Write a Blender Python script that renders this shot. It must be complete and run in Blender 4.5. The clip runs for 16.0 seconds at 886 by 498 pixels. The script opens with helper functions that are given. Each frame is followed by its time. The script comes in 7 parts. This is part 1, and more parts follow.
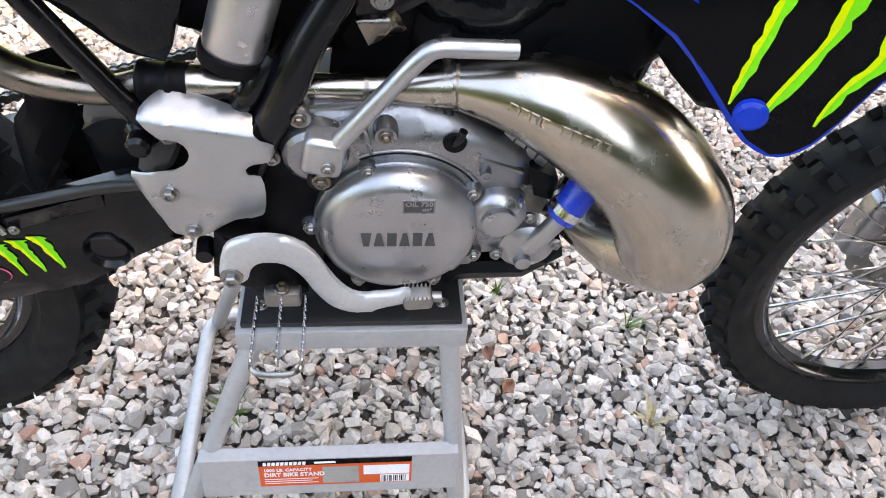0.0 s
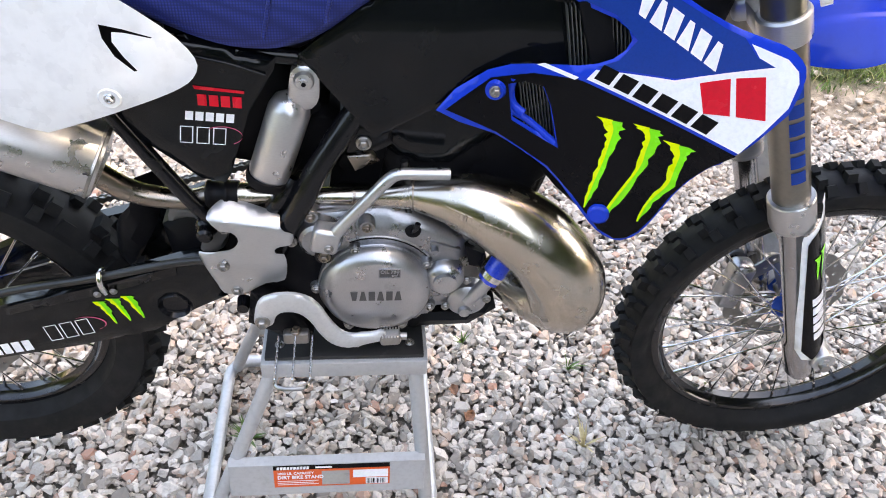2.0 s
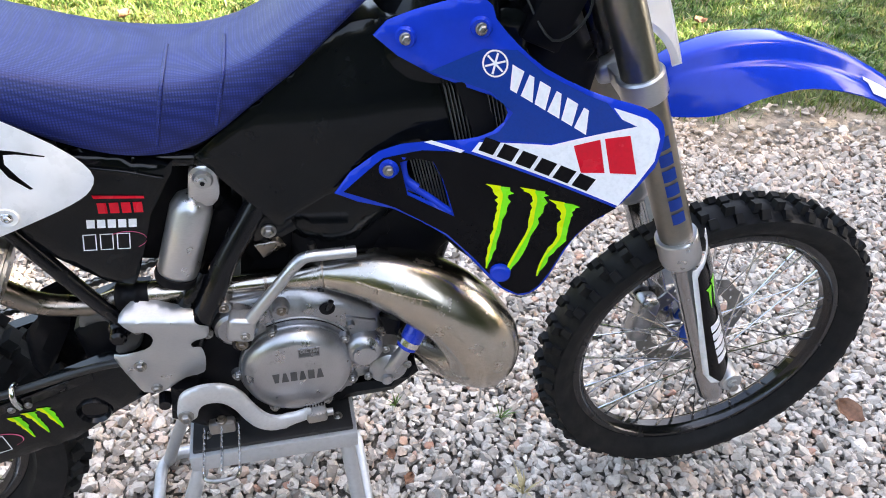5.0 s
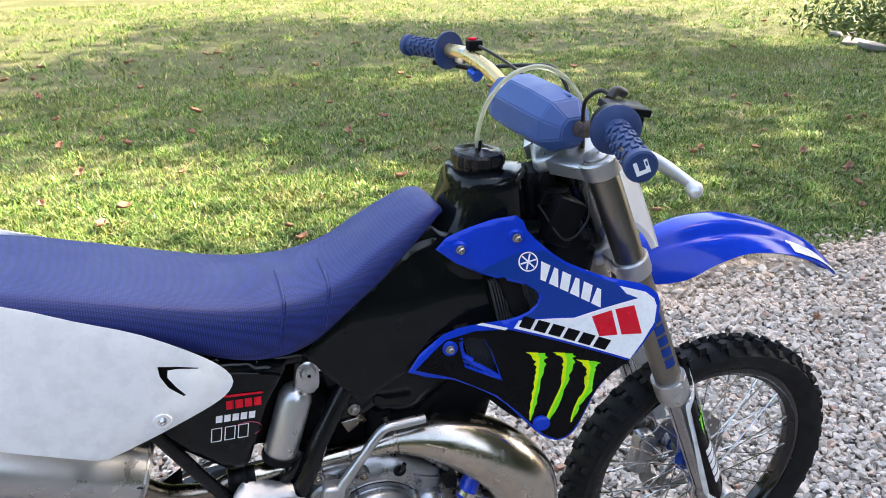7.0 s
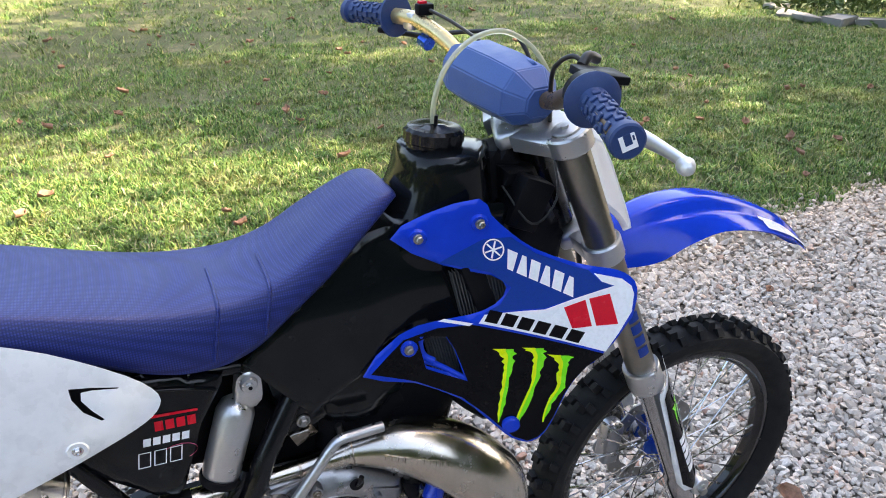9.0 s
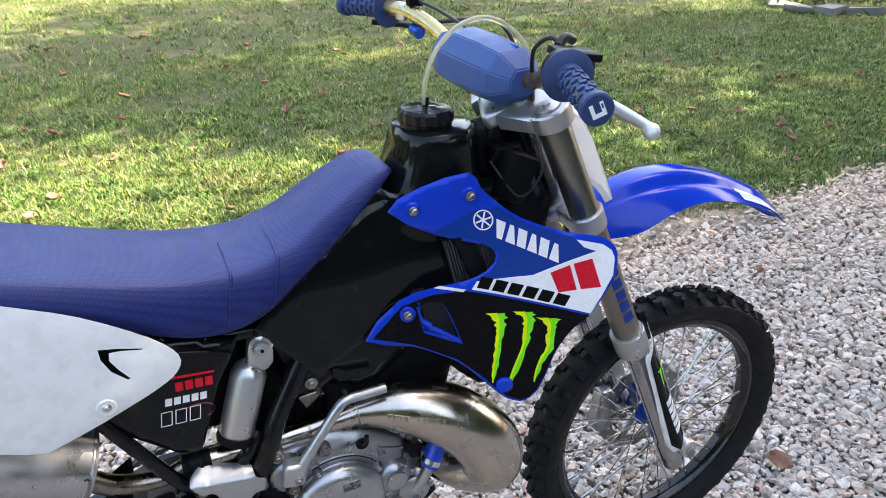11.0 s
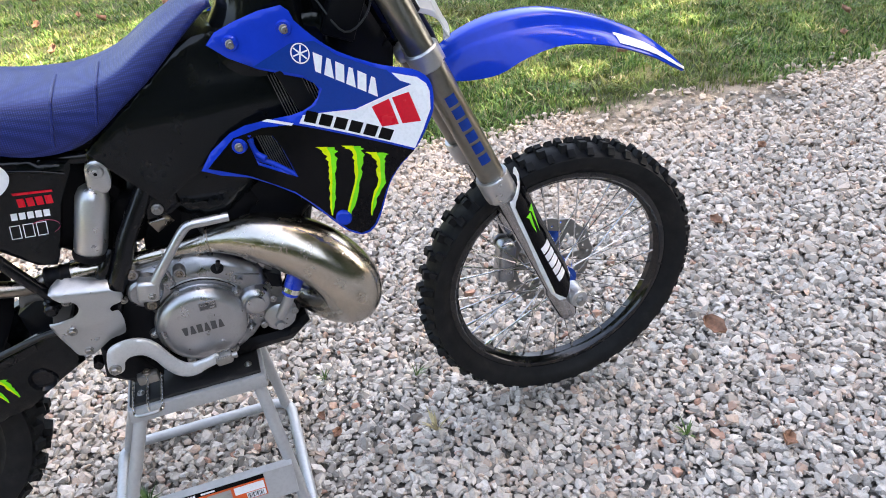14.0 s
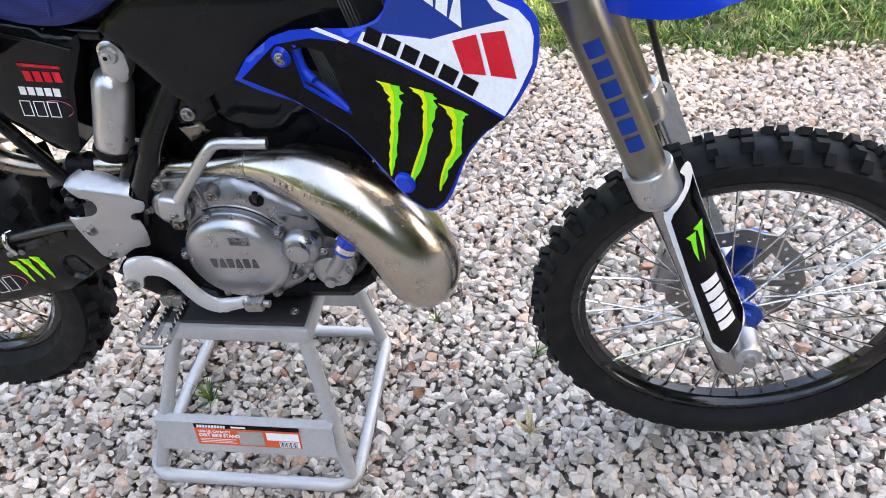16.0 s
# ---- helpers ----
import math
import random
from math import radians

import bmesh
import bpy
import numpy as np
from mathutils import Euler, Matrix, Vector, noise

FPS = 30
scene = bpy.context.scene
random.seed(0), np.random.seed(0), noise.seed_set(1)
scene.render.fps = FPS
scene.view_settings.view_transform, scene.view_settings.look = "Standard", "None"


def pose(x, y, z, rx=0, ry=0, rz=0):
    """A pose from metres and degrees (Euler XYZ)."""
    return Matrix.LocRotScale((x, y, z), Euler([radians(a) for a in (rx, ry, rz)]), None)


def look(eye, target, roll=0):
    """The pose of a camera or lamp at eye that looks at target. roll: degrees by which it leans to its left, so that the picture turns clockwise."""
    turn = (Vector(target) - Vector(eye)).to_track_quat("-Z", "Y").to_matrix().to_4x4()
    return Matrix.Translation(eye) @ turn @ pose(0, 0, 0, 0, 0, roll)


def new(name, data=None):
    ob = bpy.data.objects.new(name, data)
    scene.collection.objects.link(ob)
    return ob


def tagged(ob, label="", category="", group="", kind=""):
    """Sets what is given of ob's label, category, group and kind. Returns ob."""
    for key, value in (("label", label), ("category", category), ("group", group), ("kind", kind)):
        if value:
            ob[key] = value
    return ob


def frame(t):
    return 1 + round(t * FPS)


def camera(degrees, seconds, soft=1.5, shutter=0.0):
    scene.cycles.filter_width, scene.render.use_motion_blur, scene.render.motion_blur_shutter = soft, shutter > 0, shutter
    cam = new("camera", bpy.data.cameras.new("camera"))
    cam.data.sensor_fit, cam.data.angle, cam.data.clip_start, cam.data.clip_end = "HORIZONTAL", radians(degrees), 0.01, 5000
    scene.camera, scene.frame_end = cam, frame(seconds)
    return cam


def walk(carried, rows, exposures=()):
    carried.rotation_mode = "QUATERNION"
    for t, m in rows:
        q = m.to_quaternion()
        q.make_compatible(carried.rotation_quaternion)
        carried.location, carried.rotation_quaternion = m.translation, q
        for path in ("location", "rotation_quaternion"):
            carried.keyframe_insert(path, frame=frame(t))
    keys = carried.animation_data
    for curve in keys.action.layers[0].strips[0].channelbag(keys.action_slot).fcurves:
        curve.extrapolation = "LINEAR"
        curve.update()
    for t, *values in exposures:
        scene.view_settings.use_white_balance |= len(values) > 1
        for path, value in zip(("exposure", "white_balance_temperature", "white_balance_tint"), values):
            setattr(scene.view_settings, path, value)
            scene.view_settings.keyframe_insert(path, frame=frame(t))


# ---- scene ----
import mathutils

# ---- the camera and its way ----
cam = camera(61.7, 16.0, soft=1.0)
PATH = [
    (0, (-0.03, -0.676, 1.16), (0.166, 0.677, -0.299), 5.6),
    (0.5, (-0.018, -0.763, 1.296), (0.184, 0.628, -0.127), 4.9),
    (1, (-0.006, -0.862, 1.396), (0.189, 0.571, 0.015), 4.3),
    (1.5, (-0.006, -0.924, 1.426), (0.196, 0.541, 0.079), 4.4),
    (2, (-0.018, -0.939, 1.416), (0.193, 0.536, 0.082), 5.1),
    (2.5, (-0.018, -0.946, 1.407), (0.211, 0.517, 0.062), 5.9),
    (3, (0.0, -0.946, 1.397), (0.258, 0.491, 0.03), 6.1),
    (3.5, (0.03, -0.934, 1.386), (0.323, 0.483, 0.005), 5.9),
    (4, (0.049, -0.913, 1.389), (0.382, 0.509, 0.023), 5.3),
    (4.5, (0.033, -0.915, 1.409), (0.406, 0.541, 0.089), 4.3),
    (5, (0.009, -0.959, 1.467), (0.41, 0.575, 0.248), 2.7),
    (5.2, (0.018, -0.982, 1.531), (0.435, 0.589, 0.365), 2.0),
    (7.3, (-0.259, -1.119, 1.63), (0.414, 0.571, 0.796), -0.1),
    (7.5, (-0.262, -1.106, 1.626), (0.439, 0.57, 0.789), -0.0),
    (8, (-0.24, -1.058, 1.616), (0.514, 0.586, 0.761), 0.2),
    (8.5, (-0.216, -1.007, 1.59), (0.552, 0.618, 0.712), 0.3),
    (9, (-0.206, -0.99, 1.588), (0.552, 0.627, 0.69), 0.2),
    (9.2, (-0.213, -0.993, 1.585), (0.54, 0.625, 0.681), 0.2),
    (11.3, (-0.238, -1.092, 1.586), (0.512, 0.53, 0.689), -1.5),
    (11.5, (-0.228, -1.089, 1.586), (0.504, 0.534, 0.675), -1.1),
    (12, (-0.235, -1.094, 1.591), (0.485, 0.531, 0.675), -1.4),
    (12.5, (-0.229, -1.137, 1.584), (0.465, 0.491, 0.653), -1.8),
    (13, (-0.114, -1.248, 1.577), (0.534, 0.377, 0.609), -2.6),
    (13.5, (0.061, -1.358, 1.555), (0.626, 0.26, 0.525), -3.6),
    (14, (0.15, -1.364, 1.496), (0.603, 0.231, 0.378), -5.1),
    (14.5, (0.228, -1.179, 1.44), (0.514, 0.384, 0.225), -5.9),
    (15, (0.31, -1.003, 1.406), (0.376, 0.531, 0.124), -6.0),
    (15.5, (0.418, -0.961, 1.399), (0.287, 0.529, 0.071), -6.1),
    (16, (0.49, -0.941, 1.386), (0.217, 0.505, 0.032), -6.3),
]
walk(cam, [(t, look(eye, target, roll)) for t, eye, target, roll in PATH], [(0, 3.12, 8500, 13), (5, 2.92, 8000, 12), (7.3, 2.58, 7600, 11), (12.3, 2.60, 7600, 11), (14, 2.77, 7900, 12), (16, 2.92, 8000, 12)])

# ---- world and sun: open shade under tall trees ----
world = bpy.data.worlds.new("sky")
scene.world = world
world.use_nodes = True
wn = world.node_tree
sky = wn.nodes.new("ShaderNodeTexSky")
sky.sky_type = "NISHITA"
sky.sun_disc = False
sky.sun_elevation = radians(48.6)
sky.sun_rotation = radians(100)
sky.air_density, sky.dust_density, sky.ozone_density = 1.0, 2.5, 0.6
wn.links.new(sky.outputs[0], wn.nodes["Background"].inputs[0])
wn.nodes["Background"].inputs[1].default_value = 0.15
sun = new("sun", bpy.data.lights.new("sun", "SUN"))
sun.data.energy, sun.data.angle, sun.data.color = 4.4, radians(0.53), (1.0, 0.92, 0.78)
SUN_FROM = Vector((0.65, -0.12, 0.75)).normalized()
sun.matrix_world = look(SUN_FROM * 30, (0, 0, 0))


# ---- materials ----
def nodes_of(name):
    m = bpy.data.materials.new(name)
    m.use_nodes = True
    t = m.node_tree
    return m, t, t.nodes["Principled BSDF"]


def mixed(t, a, b, fac, kind="MIX"):
    n = t.nodes.new("ShaderNodeMix")
    n.data_type, n.blend_type = "RGBA", kind
    for slot, v in ((6, a), (7, b)):
        if isinstance(v, (tuple, list)):
            n.inputs[slot].default_value = (*v, 1)
        else:
            t.links.new(v, n.inputs[slot])
    if isinstance(fac, (int, float)):
        n.inputs[0].default_value = fac
    else:
        t.links.new(fac, n.inputs[0])
    return n.outputs[2]


def noise_of(t, scale, detail=3.0, rough=0.55, stretch=None, space="Object"):
    co = t.nodes.new("ShaderNodeTexCoord")
    src = co.outputs[space]
    if stretch:
        mp = t.nodes.new("ShaderNodeMapping")
        mp.inputs["Scale"].default_value = stretch
        t.links.new(src, mp.inputs[0])
        src = mp.outputs[0]
    n = t.nodes.new("ShaderNodeTexNoise")
    n.inputs["Scale"].default_value, n.inputs["Detail"].default_value, n.inputs["Roughness"].default_value = scale, detail, rough
    t.links.new(src, n.inputs["Vector"])
    return n.outputs[0]


def span(t, src, lo, hi, a=0.0, b=1.0):
    n = t.nodes.new("ShaderNodeMapRange")
    for i, v in enumerate((lo, hi, a, b), 1):
        n.inputs[i].default_value = v
    t.links.new(src, n.inputs[0])
    return n.outputs[0]


def bumped(t, bsdf, height, strength, distance):
    b = t.nodes.new("ShaderNodeBump")
    b.inputs["Strength"].default_value, b.inputs["Distance"].default_value = strength, distance
    t.links.new(height, b.inputs["Height"])
    t.links.new(b.outputs[0], bsdf.inputs["Normal"])


def surface(name, colour, rough, metal=0.0, wear=None, vary=0.15, grain=120, bump=0.15, depth=0.0006, coat=0.0, stretch=None, rough_vary=0.12, dirt=0.25, sheen=0.5):
    """Paint, plastic or metal: grain at two scales, patchy gloss, and dust or wear in blotches."""
    m, t, p = nodes_of(name)
    fine, broad = noise_of(t, grain, 4, stretch=stretch), noise_of(t, 7, 3)
    dark = tuple(c * (1 - vary) for c in colour)
    light = tuple(min(1, c * (1 + vary)) for c in colour)
    col = mixed(t, dark, light, span(t, broad, 0.3, 0.7))
    col = mixed(t, col, tuple(c * 0.8 for c in colour), span(t, fine, 0.45, 0.75, 0, 0.5))
    if wear:
        col = mixed(t, col, wear, span(t, noise_of(t, 23, 6, 0.7), 0.58, 0.74, 0, dirt))
    t.links.new(col, p.inputs["Base Color"])
    t.links.new(span(t, noise_of(t, 31, 5), 0.3, 0.7, max(0.03, rough - rough_vary), min(1, rough + rough_vary)), p.inputs["Roughness"])
    p.inputs["Metallic"].default_value = metal
    p.inputs["Specular IOR Level"].default_value = sheen
    p.inputs["Coat Weight"].default_value, p.inputs["Coat Roughness"].default_value = coat, 0.08
    bumped(t, p, fine, bump, depth)
    return m


BLUE = surface("blue_plastic", (0.001, 0.042, 0.50), 0.11, wear=(0.2, 0.27, 0.6), dirt=0.03, vary=0.08, grain=60, bump=0.02, sheen=0.22, rough_vary=0.05)
BLUE_DECAL = surface("blue_graphic", (0.002, 0.040, 0.27), 0.14, vary=0.05, grain=300, bump=0.03, sheen=0.2, rough_vary=0.06)
BLUE_GRIP = surface("blue_rubber", (0.007, 0.034, 0.125), 0.55, wear=(0.2, 0.2, 0.22), dirt=0.10, vary=0.12, grain=300, bump=0.3)
BLUE_PAD = surface("blue_pad_foam", (0.028, 0.080, 0.26), 0.45, wear=(0.2, 0.25, 0.4), dirt=0.08, vary=0.08, grain=400, bump=0.2)
BLUE_HOSE = surface("blue_hose", (0.006, 0.045, 0.48), 0.3, vary=0.15)
BLUE_METAL = surface("blue_anodised", (0.02, 0.09, 0.45), 0.3, metal=0.8, vary=0.15)
WHITE = surface("white_plastic", (0.84, 0.85, 0.86), 0.28, wear=(0.6, 0.6, 0.6), dirt=0.08, vary=0.015, grain=40, bump=0.03, sheen=0.4, rough_vary=0.03)
WHITE_DECAL = surface("white_graphic", (0.88, 0.88, 0.9), 0.25, vary=0.02, grain=200, bump=0.03, sheen=0.4)
RED_DECAL = surface("red_graphic", (0.72, 0.006, 0.025), 0.25, vary=0.05, grain=200, bump=0.03, sheen=0.3)
BLACK_DECAL = surface("black_graphic", (0.003, 0.003, 0.004), 0.10, wear=(0.1, 0.1, 0.1), dirt=0.03, vary=0.1, grain=200, bump=0.03, sheen=0.11, rough_vary=0.04)
GREEN_DECAL = surface("green_graphic", (0.17, 0.80, 0.02), 0.25, vary=0.08, grain=120, bump=0.03, sheen=0.3)
DARK_CAST = surface("grimy_cast_relief", (0.10, 0.10, 0.10), 0.5, metal=0.5, vary=0.2)
LIME_DECAL = surface("lime_graphic", (0.74, 0.86, 0.01), 0.25, vary=0.08, grain=120, bump=0.03, sheen=0.3)
PINK_DECAL = surface("pink_graphic", (0.7, 0.1, 0.2), 0.3, vary=0.05)
ORANGE_DECAL = surface("orange_sticker", (0.75, 0.1, 0.015), 0.35, vary=0.05, grain=200, bump=0.03)
BLACK_TANK = surface("black_tank_plastic", (0.005, 0.006, 0.007), 0.12, wear=(0.2, 0.2, 0.19), dirt=0.02, vary=0.2, grain=90, bump=0.02, sheen=0.24, rough_vary=0.04)
BLACK_PAINT = surface("black_frame_paint", (0.0055, 0.0057, 0.0072), 0.2, wear=(0.12, 0.11, 0.10), dirt=0.05, vary=0.2, grain=90, bump=0.06, sheen=0.3)
# Dull black plastic; on engine parts behind the frame it stands in for shade.
BLACK_DULL = surface("black_dull_plastic_and_shade", (0.0058, 0.0058, 0.0070), 0.45, wear=(0.05, 0.048, 0.046), dirt=0.10, vary=0.2, grain=150, bump=0.2, sheen=0.1)
RUBBER = surface("tyre_rubber", (0.008, 0.008, 0.0085), 0.7, wear=(0.055, 0.053, 0.05), dirt=0.25, vary=0.25, grain=140, bump=0.35, depth=0.001, sheen=0.25)
MAT_RUBBER = surface("rubber_mat", (0.015, 0.015, 0.016), 0.45, wear=(0.2, 0.19, 0.18), dirt=0.25, grain=200, bump=0.3)
ALLOY_PALE = surface("pale_brushed_alloy", (0.47, 0.475, 0.48), 0.36, metal=0.8, wear=(0.42, 0.41, 0.4), dirt=0.4, vary=0.08, grain=200, bump=0.12, stretch=(1, 1, 6))
ALLOY_WHITE = surface("tumbled_alloy", (0.62, 0.625, 0.63), 0.42, metal=0.55, wear=(0.42, 0.41, 0.4), dirt=0.3, vary=0.06, grain=200, bump=0.12)
ALLOY = surface("brushed_alloy", (0.52, 0.52, 0.525), 0.36, metal=0.88, wear=(0.26, 0.25, 0.24), dirt=0.45, vary=0.10, grain=200, bump=0.12, stretch=(1, 1, 6))
ALLOY_DULL = surface("cast_alloy", (0.30, 0.303, 0.315), 0.33, metal=0.9, wear=(0.04, 0.038, 0.035), dirt=0.95, vary=0.2, grain=260, bump=0.3, rough_vary=0.14)
ALLOY_COVER = surface("worn_clutch_cover", (0.45, 0.452, 0.462), 0.36, metal=0.9, wear=(0.17, 0.165, 0.16), dirt=0.55, vary=0.18, grain=190, bump=0.12, stretch=(6, 1, 1))
NICKEL = surface("nickel_plated_steel", (0.52, 0.475, 0.41), 0.23, metal=1.0, wear=(0.40, 0.33, 0.25), dirt=0.5, vary=0.07, grain=38, bump=0.035, depth=0.001, rough_vary=0.08)
PIPE_RAW = surface("heat_tinted_steel", (0.27, 0.235, 0.20), 0.30, metal=1.0, wear=(0.25, 0.17, 0.1), dirt=0.5, vary=0.12, grain=90, bump=0.06)
CHROME = surface("chromed_steel", (0.66, 0.66, 0.66), 0.14, metal=1.0, vary=0.04, wear=(0.4, 0.38, 0.35), dirt=0.15, rough_vary=0.06)
STEEL = surface("zinc_bolt", (0.34, 0.33, 0.315), 0.34, metal=0.95, wear=(0.22, 0.18, 0.13), dirt=0.4)
FORK_TUBE = surface("titanium_grey_anodised_tube", (0.235, 0.222, 0.195), 0.34, metal=0.95, wear=(0.36, 0.345, 0.31), dirt=0.08, vary=0.04, bump=0.03, rough_vary=0.04)
FORK_LOWER = surface("worn_fork_leg", (0.40, 0.40, 0.41), 0.17, metal=1.0, wear=(0.18, 0.18, 0.18), dirt=0.3, vary=0.10, grain=120, bump=0.06, stretch=(4, 4, 0.5))
SILENCER = surface("satin_silencer", (0.50, 0.50, 0.505), 0.34, metal=0.9, wear=(0.42, 0.41, 0.40), dirt=0.08, vary=0.05, grain=200, bump=0.06, stretch=(1, 1, 6))
GOLD_BAR = surface("gold_anodised_bar", (0.62, 0.50, 0.27), 0.3, metal=0.85, vary=0.06, bump=0.04)
# Near half of the same bar, darker and browner than the far half.
BROWN_BAR = surface("bronze_bar_near_half", (0.22, 0.15, 0.10), 0.35, metal=0.7, vary=0.12, bump=0.06)
STAND_PAINT = surface("silver_stand_paint", (0.47, 0.48, 0.49), 0.4, metal=0.35, wear=(0.3, 0.29, 0.28), dirt=0.35, vary=0.06, grain=120, bump=0.08)
RIM_BLACK = surface("black_rim", (0.012, 0.012, 0.014), 0.2, metal=0.5, wear=(0.3, 0.3, 0.3), dirt=0.12, vary=0.2, coat=0.4)
CABLE = surface("black_cable", (0.012, 0.012, 0.012), 0.4, vary=0.2)
BRAKE_DARK = surface("grey_disc_steel", (0.22, 0.215, 0.205), 0.38, metal=0.8, vary=0.15, wear=(0.2, 0.16, 0.12), dirt=0.3)
BARK = surface("grey_bark", (0.16, 0.12, 0.09), 0.9, vary=0.3, grain=14, bump=0.8, depth=0.02)
DRY_LEAF = surface("dry_leaf", (0.25, 0.125, 0.075), 0.7, vary=0.4, wear=(0.40, 0.26, 0.16), dirt=0.6, grain=60, bump=0.4)
RUST_LEAF = surface("rusty_leaf", (0.28, 0.14, 0.085), 0.7, vary=0.3, wear=(0.5, 0.3, 0.12), dirt=0.6, grain=60, bump=0.4)


def seat_vinyl():
    """Woven grip cover: rows of fine raised dots, paler in patches where it faces up."""
    m, t, p = nodes_of("blue_seat_weave")
    co = t.nodes.new("ShaderNodeTexCoord")
    v = t.nodes.new("ShaderNodeTexVoronoi")
    v.inputs["Scale"].default_value, v.inputs["Randomness"].default_value = 300, 0.0
    t.links.new(co.outputs["Object"], v.inputs["Vector"])
    dots = span(t, v.outputs["Distance"], 0.15, 0.6, 1, 0)
    col = mixed(t, (0.0055, 0.0125, 0.088), (0.0155, 0.033, 0.20), dots)
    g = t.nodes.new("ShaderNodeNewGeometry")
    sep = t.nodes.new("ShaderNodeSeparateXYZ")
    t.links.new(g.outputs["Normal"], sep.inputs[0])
    # Mask of the paler tone: upward normals, broken up by noise.
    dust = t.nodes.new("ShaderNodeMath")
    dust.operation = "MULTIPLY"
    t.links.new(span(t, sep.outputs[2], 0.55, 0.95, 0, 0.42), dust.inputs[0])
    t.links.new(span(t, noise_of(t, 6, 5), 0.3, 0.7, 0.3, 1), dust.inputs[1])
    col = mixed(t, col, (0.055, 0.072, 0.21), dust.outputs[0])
    t.links.new(col, p.inputs["Base Color"])
    t.links.new(span(t, noise_of(t, 14, 4), 0.3, 0.7, 0.34, 0.5), p.inputs["Roughness"])
    p.inputs["Specular IOR Level"].default_value = 0.35
    bumped(t, p, dots, 0.35, 0.0007)
    return m


def clear_hose():
    m, t, p = nodes_of("clear_vent_hose")
    p.inputs["Base Color"].default_value = (0.85, 0.83, 0.62, 1)
    p.inputs["Roughness"].default_value = 0.15
    p.inputs["Transmission Weight"].default_value = 0.65
    p.inputs["IOR"].default_value = 1.2
    bumped(t, p, noise_of(t, 80), 0.05, 0.0004)
    return m


def ramp(t, src, stops):
    r = t.nodes.new("ShaderNodeValToRGB")
    while len(r.color_ramp.elements) < len(stops):
        r.color_ramp.elements.new(0.5)
    for e, (at, c) in zip(r.color_ramp.elements, stops):
        e.position, e.color = at, (*c, 1)
    t.links.new(src, r.inputs[0])
    return r.outputs[0]


def per_island(name, stops, rough, grain, bump, blotch=0.35, blend=None):
    m, t, p = nodes_of(name)
    g = t.nodes.new("ShaderNodeNewGeometry")
    col = ramp(t, g.outputs["Random Per Island"], stops)
    col = mixed(t, col, (0.55, 0.54, 0.52) if blend is None else blend, span(t, noise_of(t, grain, 5, 0.65), 0.4, 0.7, 0, blotch))
    t.links.new(col, p.inputs["Base Color"])
    p.inputs["Roughness"].default_value = rough
    bumped(t, p, noise_of(t, grain * 2.5, 4), bump, 0.002)
    return m


def thin_white():
    """White plastic sheet, thin enough to let daylight through."""
    m, t, p = nodes_of("thin_white_plastic")
    p.inputs["Base Color"].default_value, p.inputs["Roughness"].default_value = (0.82, 0.83, 0.84, 1), 0.3
    glow = t.nodes.new("ShaderNodeBsdfTranslucent")
    t.links.new(mixed(t, (0.95, 0.95, 0.94), (0.9, 0.91, 0.92), noise_of(t, 30)), glow.inputs[0])
    mix = t.nodes.new("ShaderNodeMixShader")
    mix.inputs[0].default_value = 0.62
    t.links.new(p.outputs[0], mix.inputs[1])
    t.links.new(glow.outputs[0], mix.inputs[2])
    t.links.new(mix.outputs[0], t.nodes["Material Output"].inputs[0])
    return m


def grass_blades():
    """Mown lawn: blades from dark to lime and straw, tinted in patches, a little light passing through."""
    m, t, p = nodes_of("grass_blade")
    g = t.nodes.new("ShaderNodeNewGeometry")
    col = ramp(t, g.outputs["Random Per Island"], [(0.0, (0.016, 0.04, 0.008)), (0.2, (0.05, 0.11, 0.018)), (0.5, (0.115, 0.235, 0.048)), (0.74, (0.22, 0.36, 0.085)), (0.86, (0.37, 0.41, 0.10)), (0.93, (0.42, 0.34, 0.17)), (1.0, (0.60, 0.52, 0.33))])
    col = mixed(t, col, (0.20, 0.17, 0.06), span(t, noise_of(t, 0.9, 5, 0.7), 0.48, 0.66, 0, 0.6))
    col = mixed(t, col, (0.03, 0.07, 0.012), span(t, noise_of(t, 7, 4, 0.7), 0.5, 0.72, 0, 0.75))
    col = mixed(t, col, (0.21, 0.34, 0.07), span(t, noise_of(t, 4.3, 4, 0.7), 0.54, 0.72, 0, 0.6))
    t.links.new(col, p.inputs["Base Color"])
    p.inputs["Roughness"].default_value = 0.5
    p.inputs["Specular IOR Level"].default_value = 0.35
    glow = t.nodes.new("ShaderNodeBsdfTranslucent")
    t.links.new(col, glow.inputs[0])
    mix = t.nodes.new("ShaderNodeMixShader")
    mix.inputs[0].default_value = 0.25
    t.links.new(p.outputs[0], mix.inputs[1])
    t.links.new(glow.outputs[0], mix.inputs[2])
    t.links.new(mix.outputs[0], t.nodes["Material Output"].inputs[0])
    return m


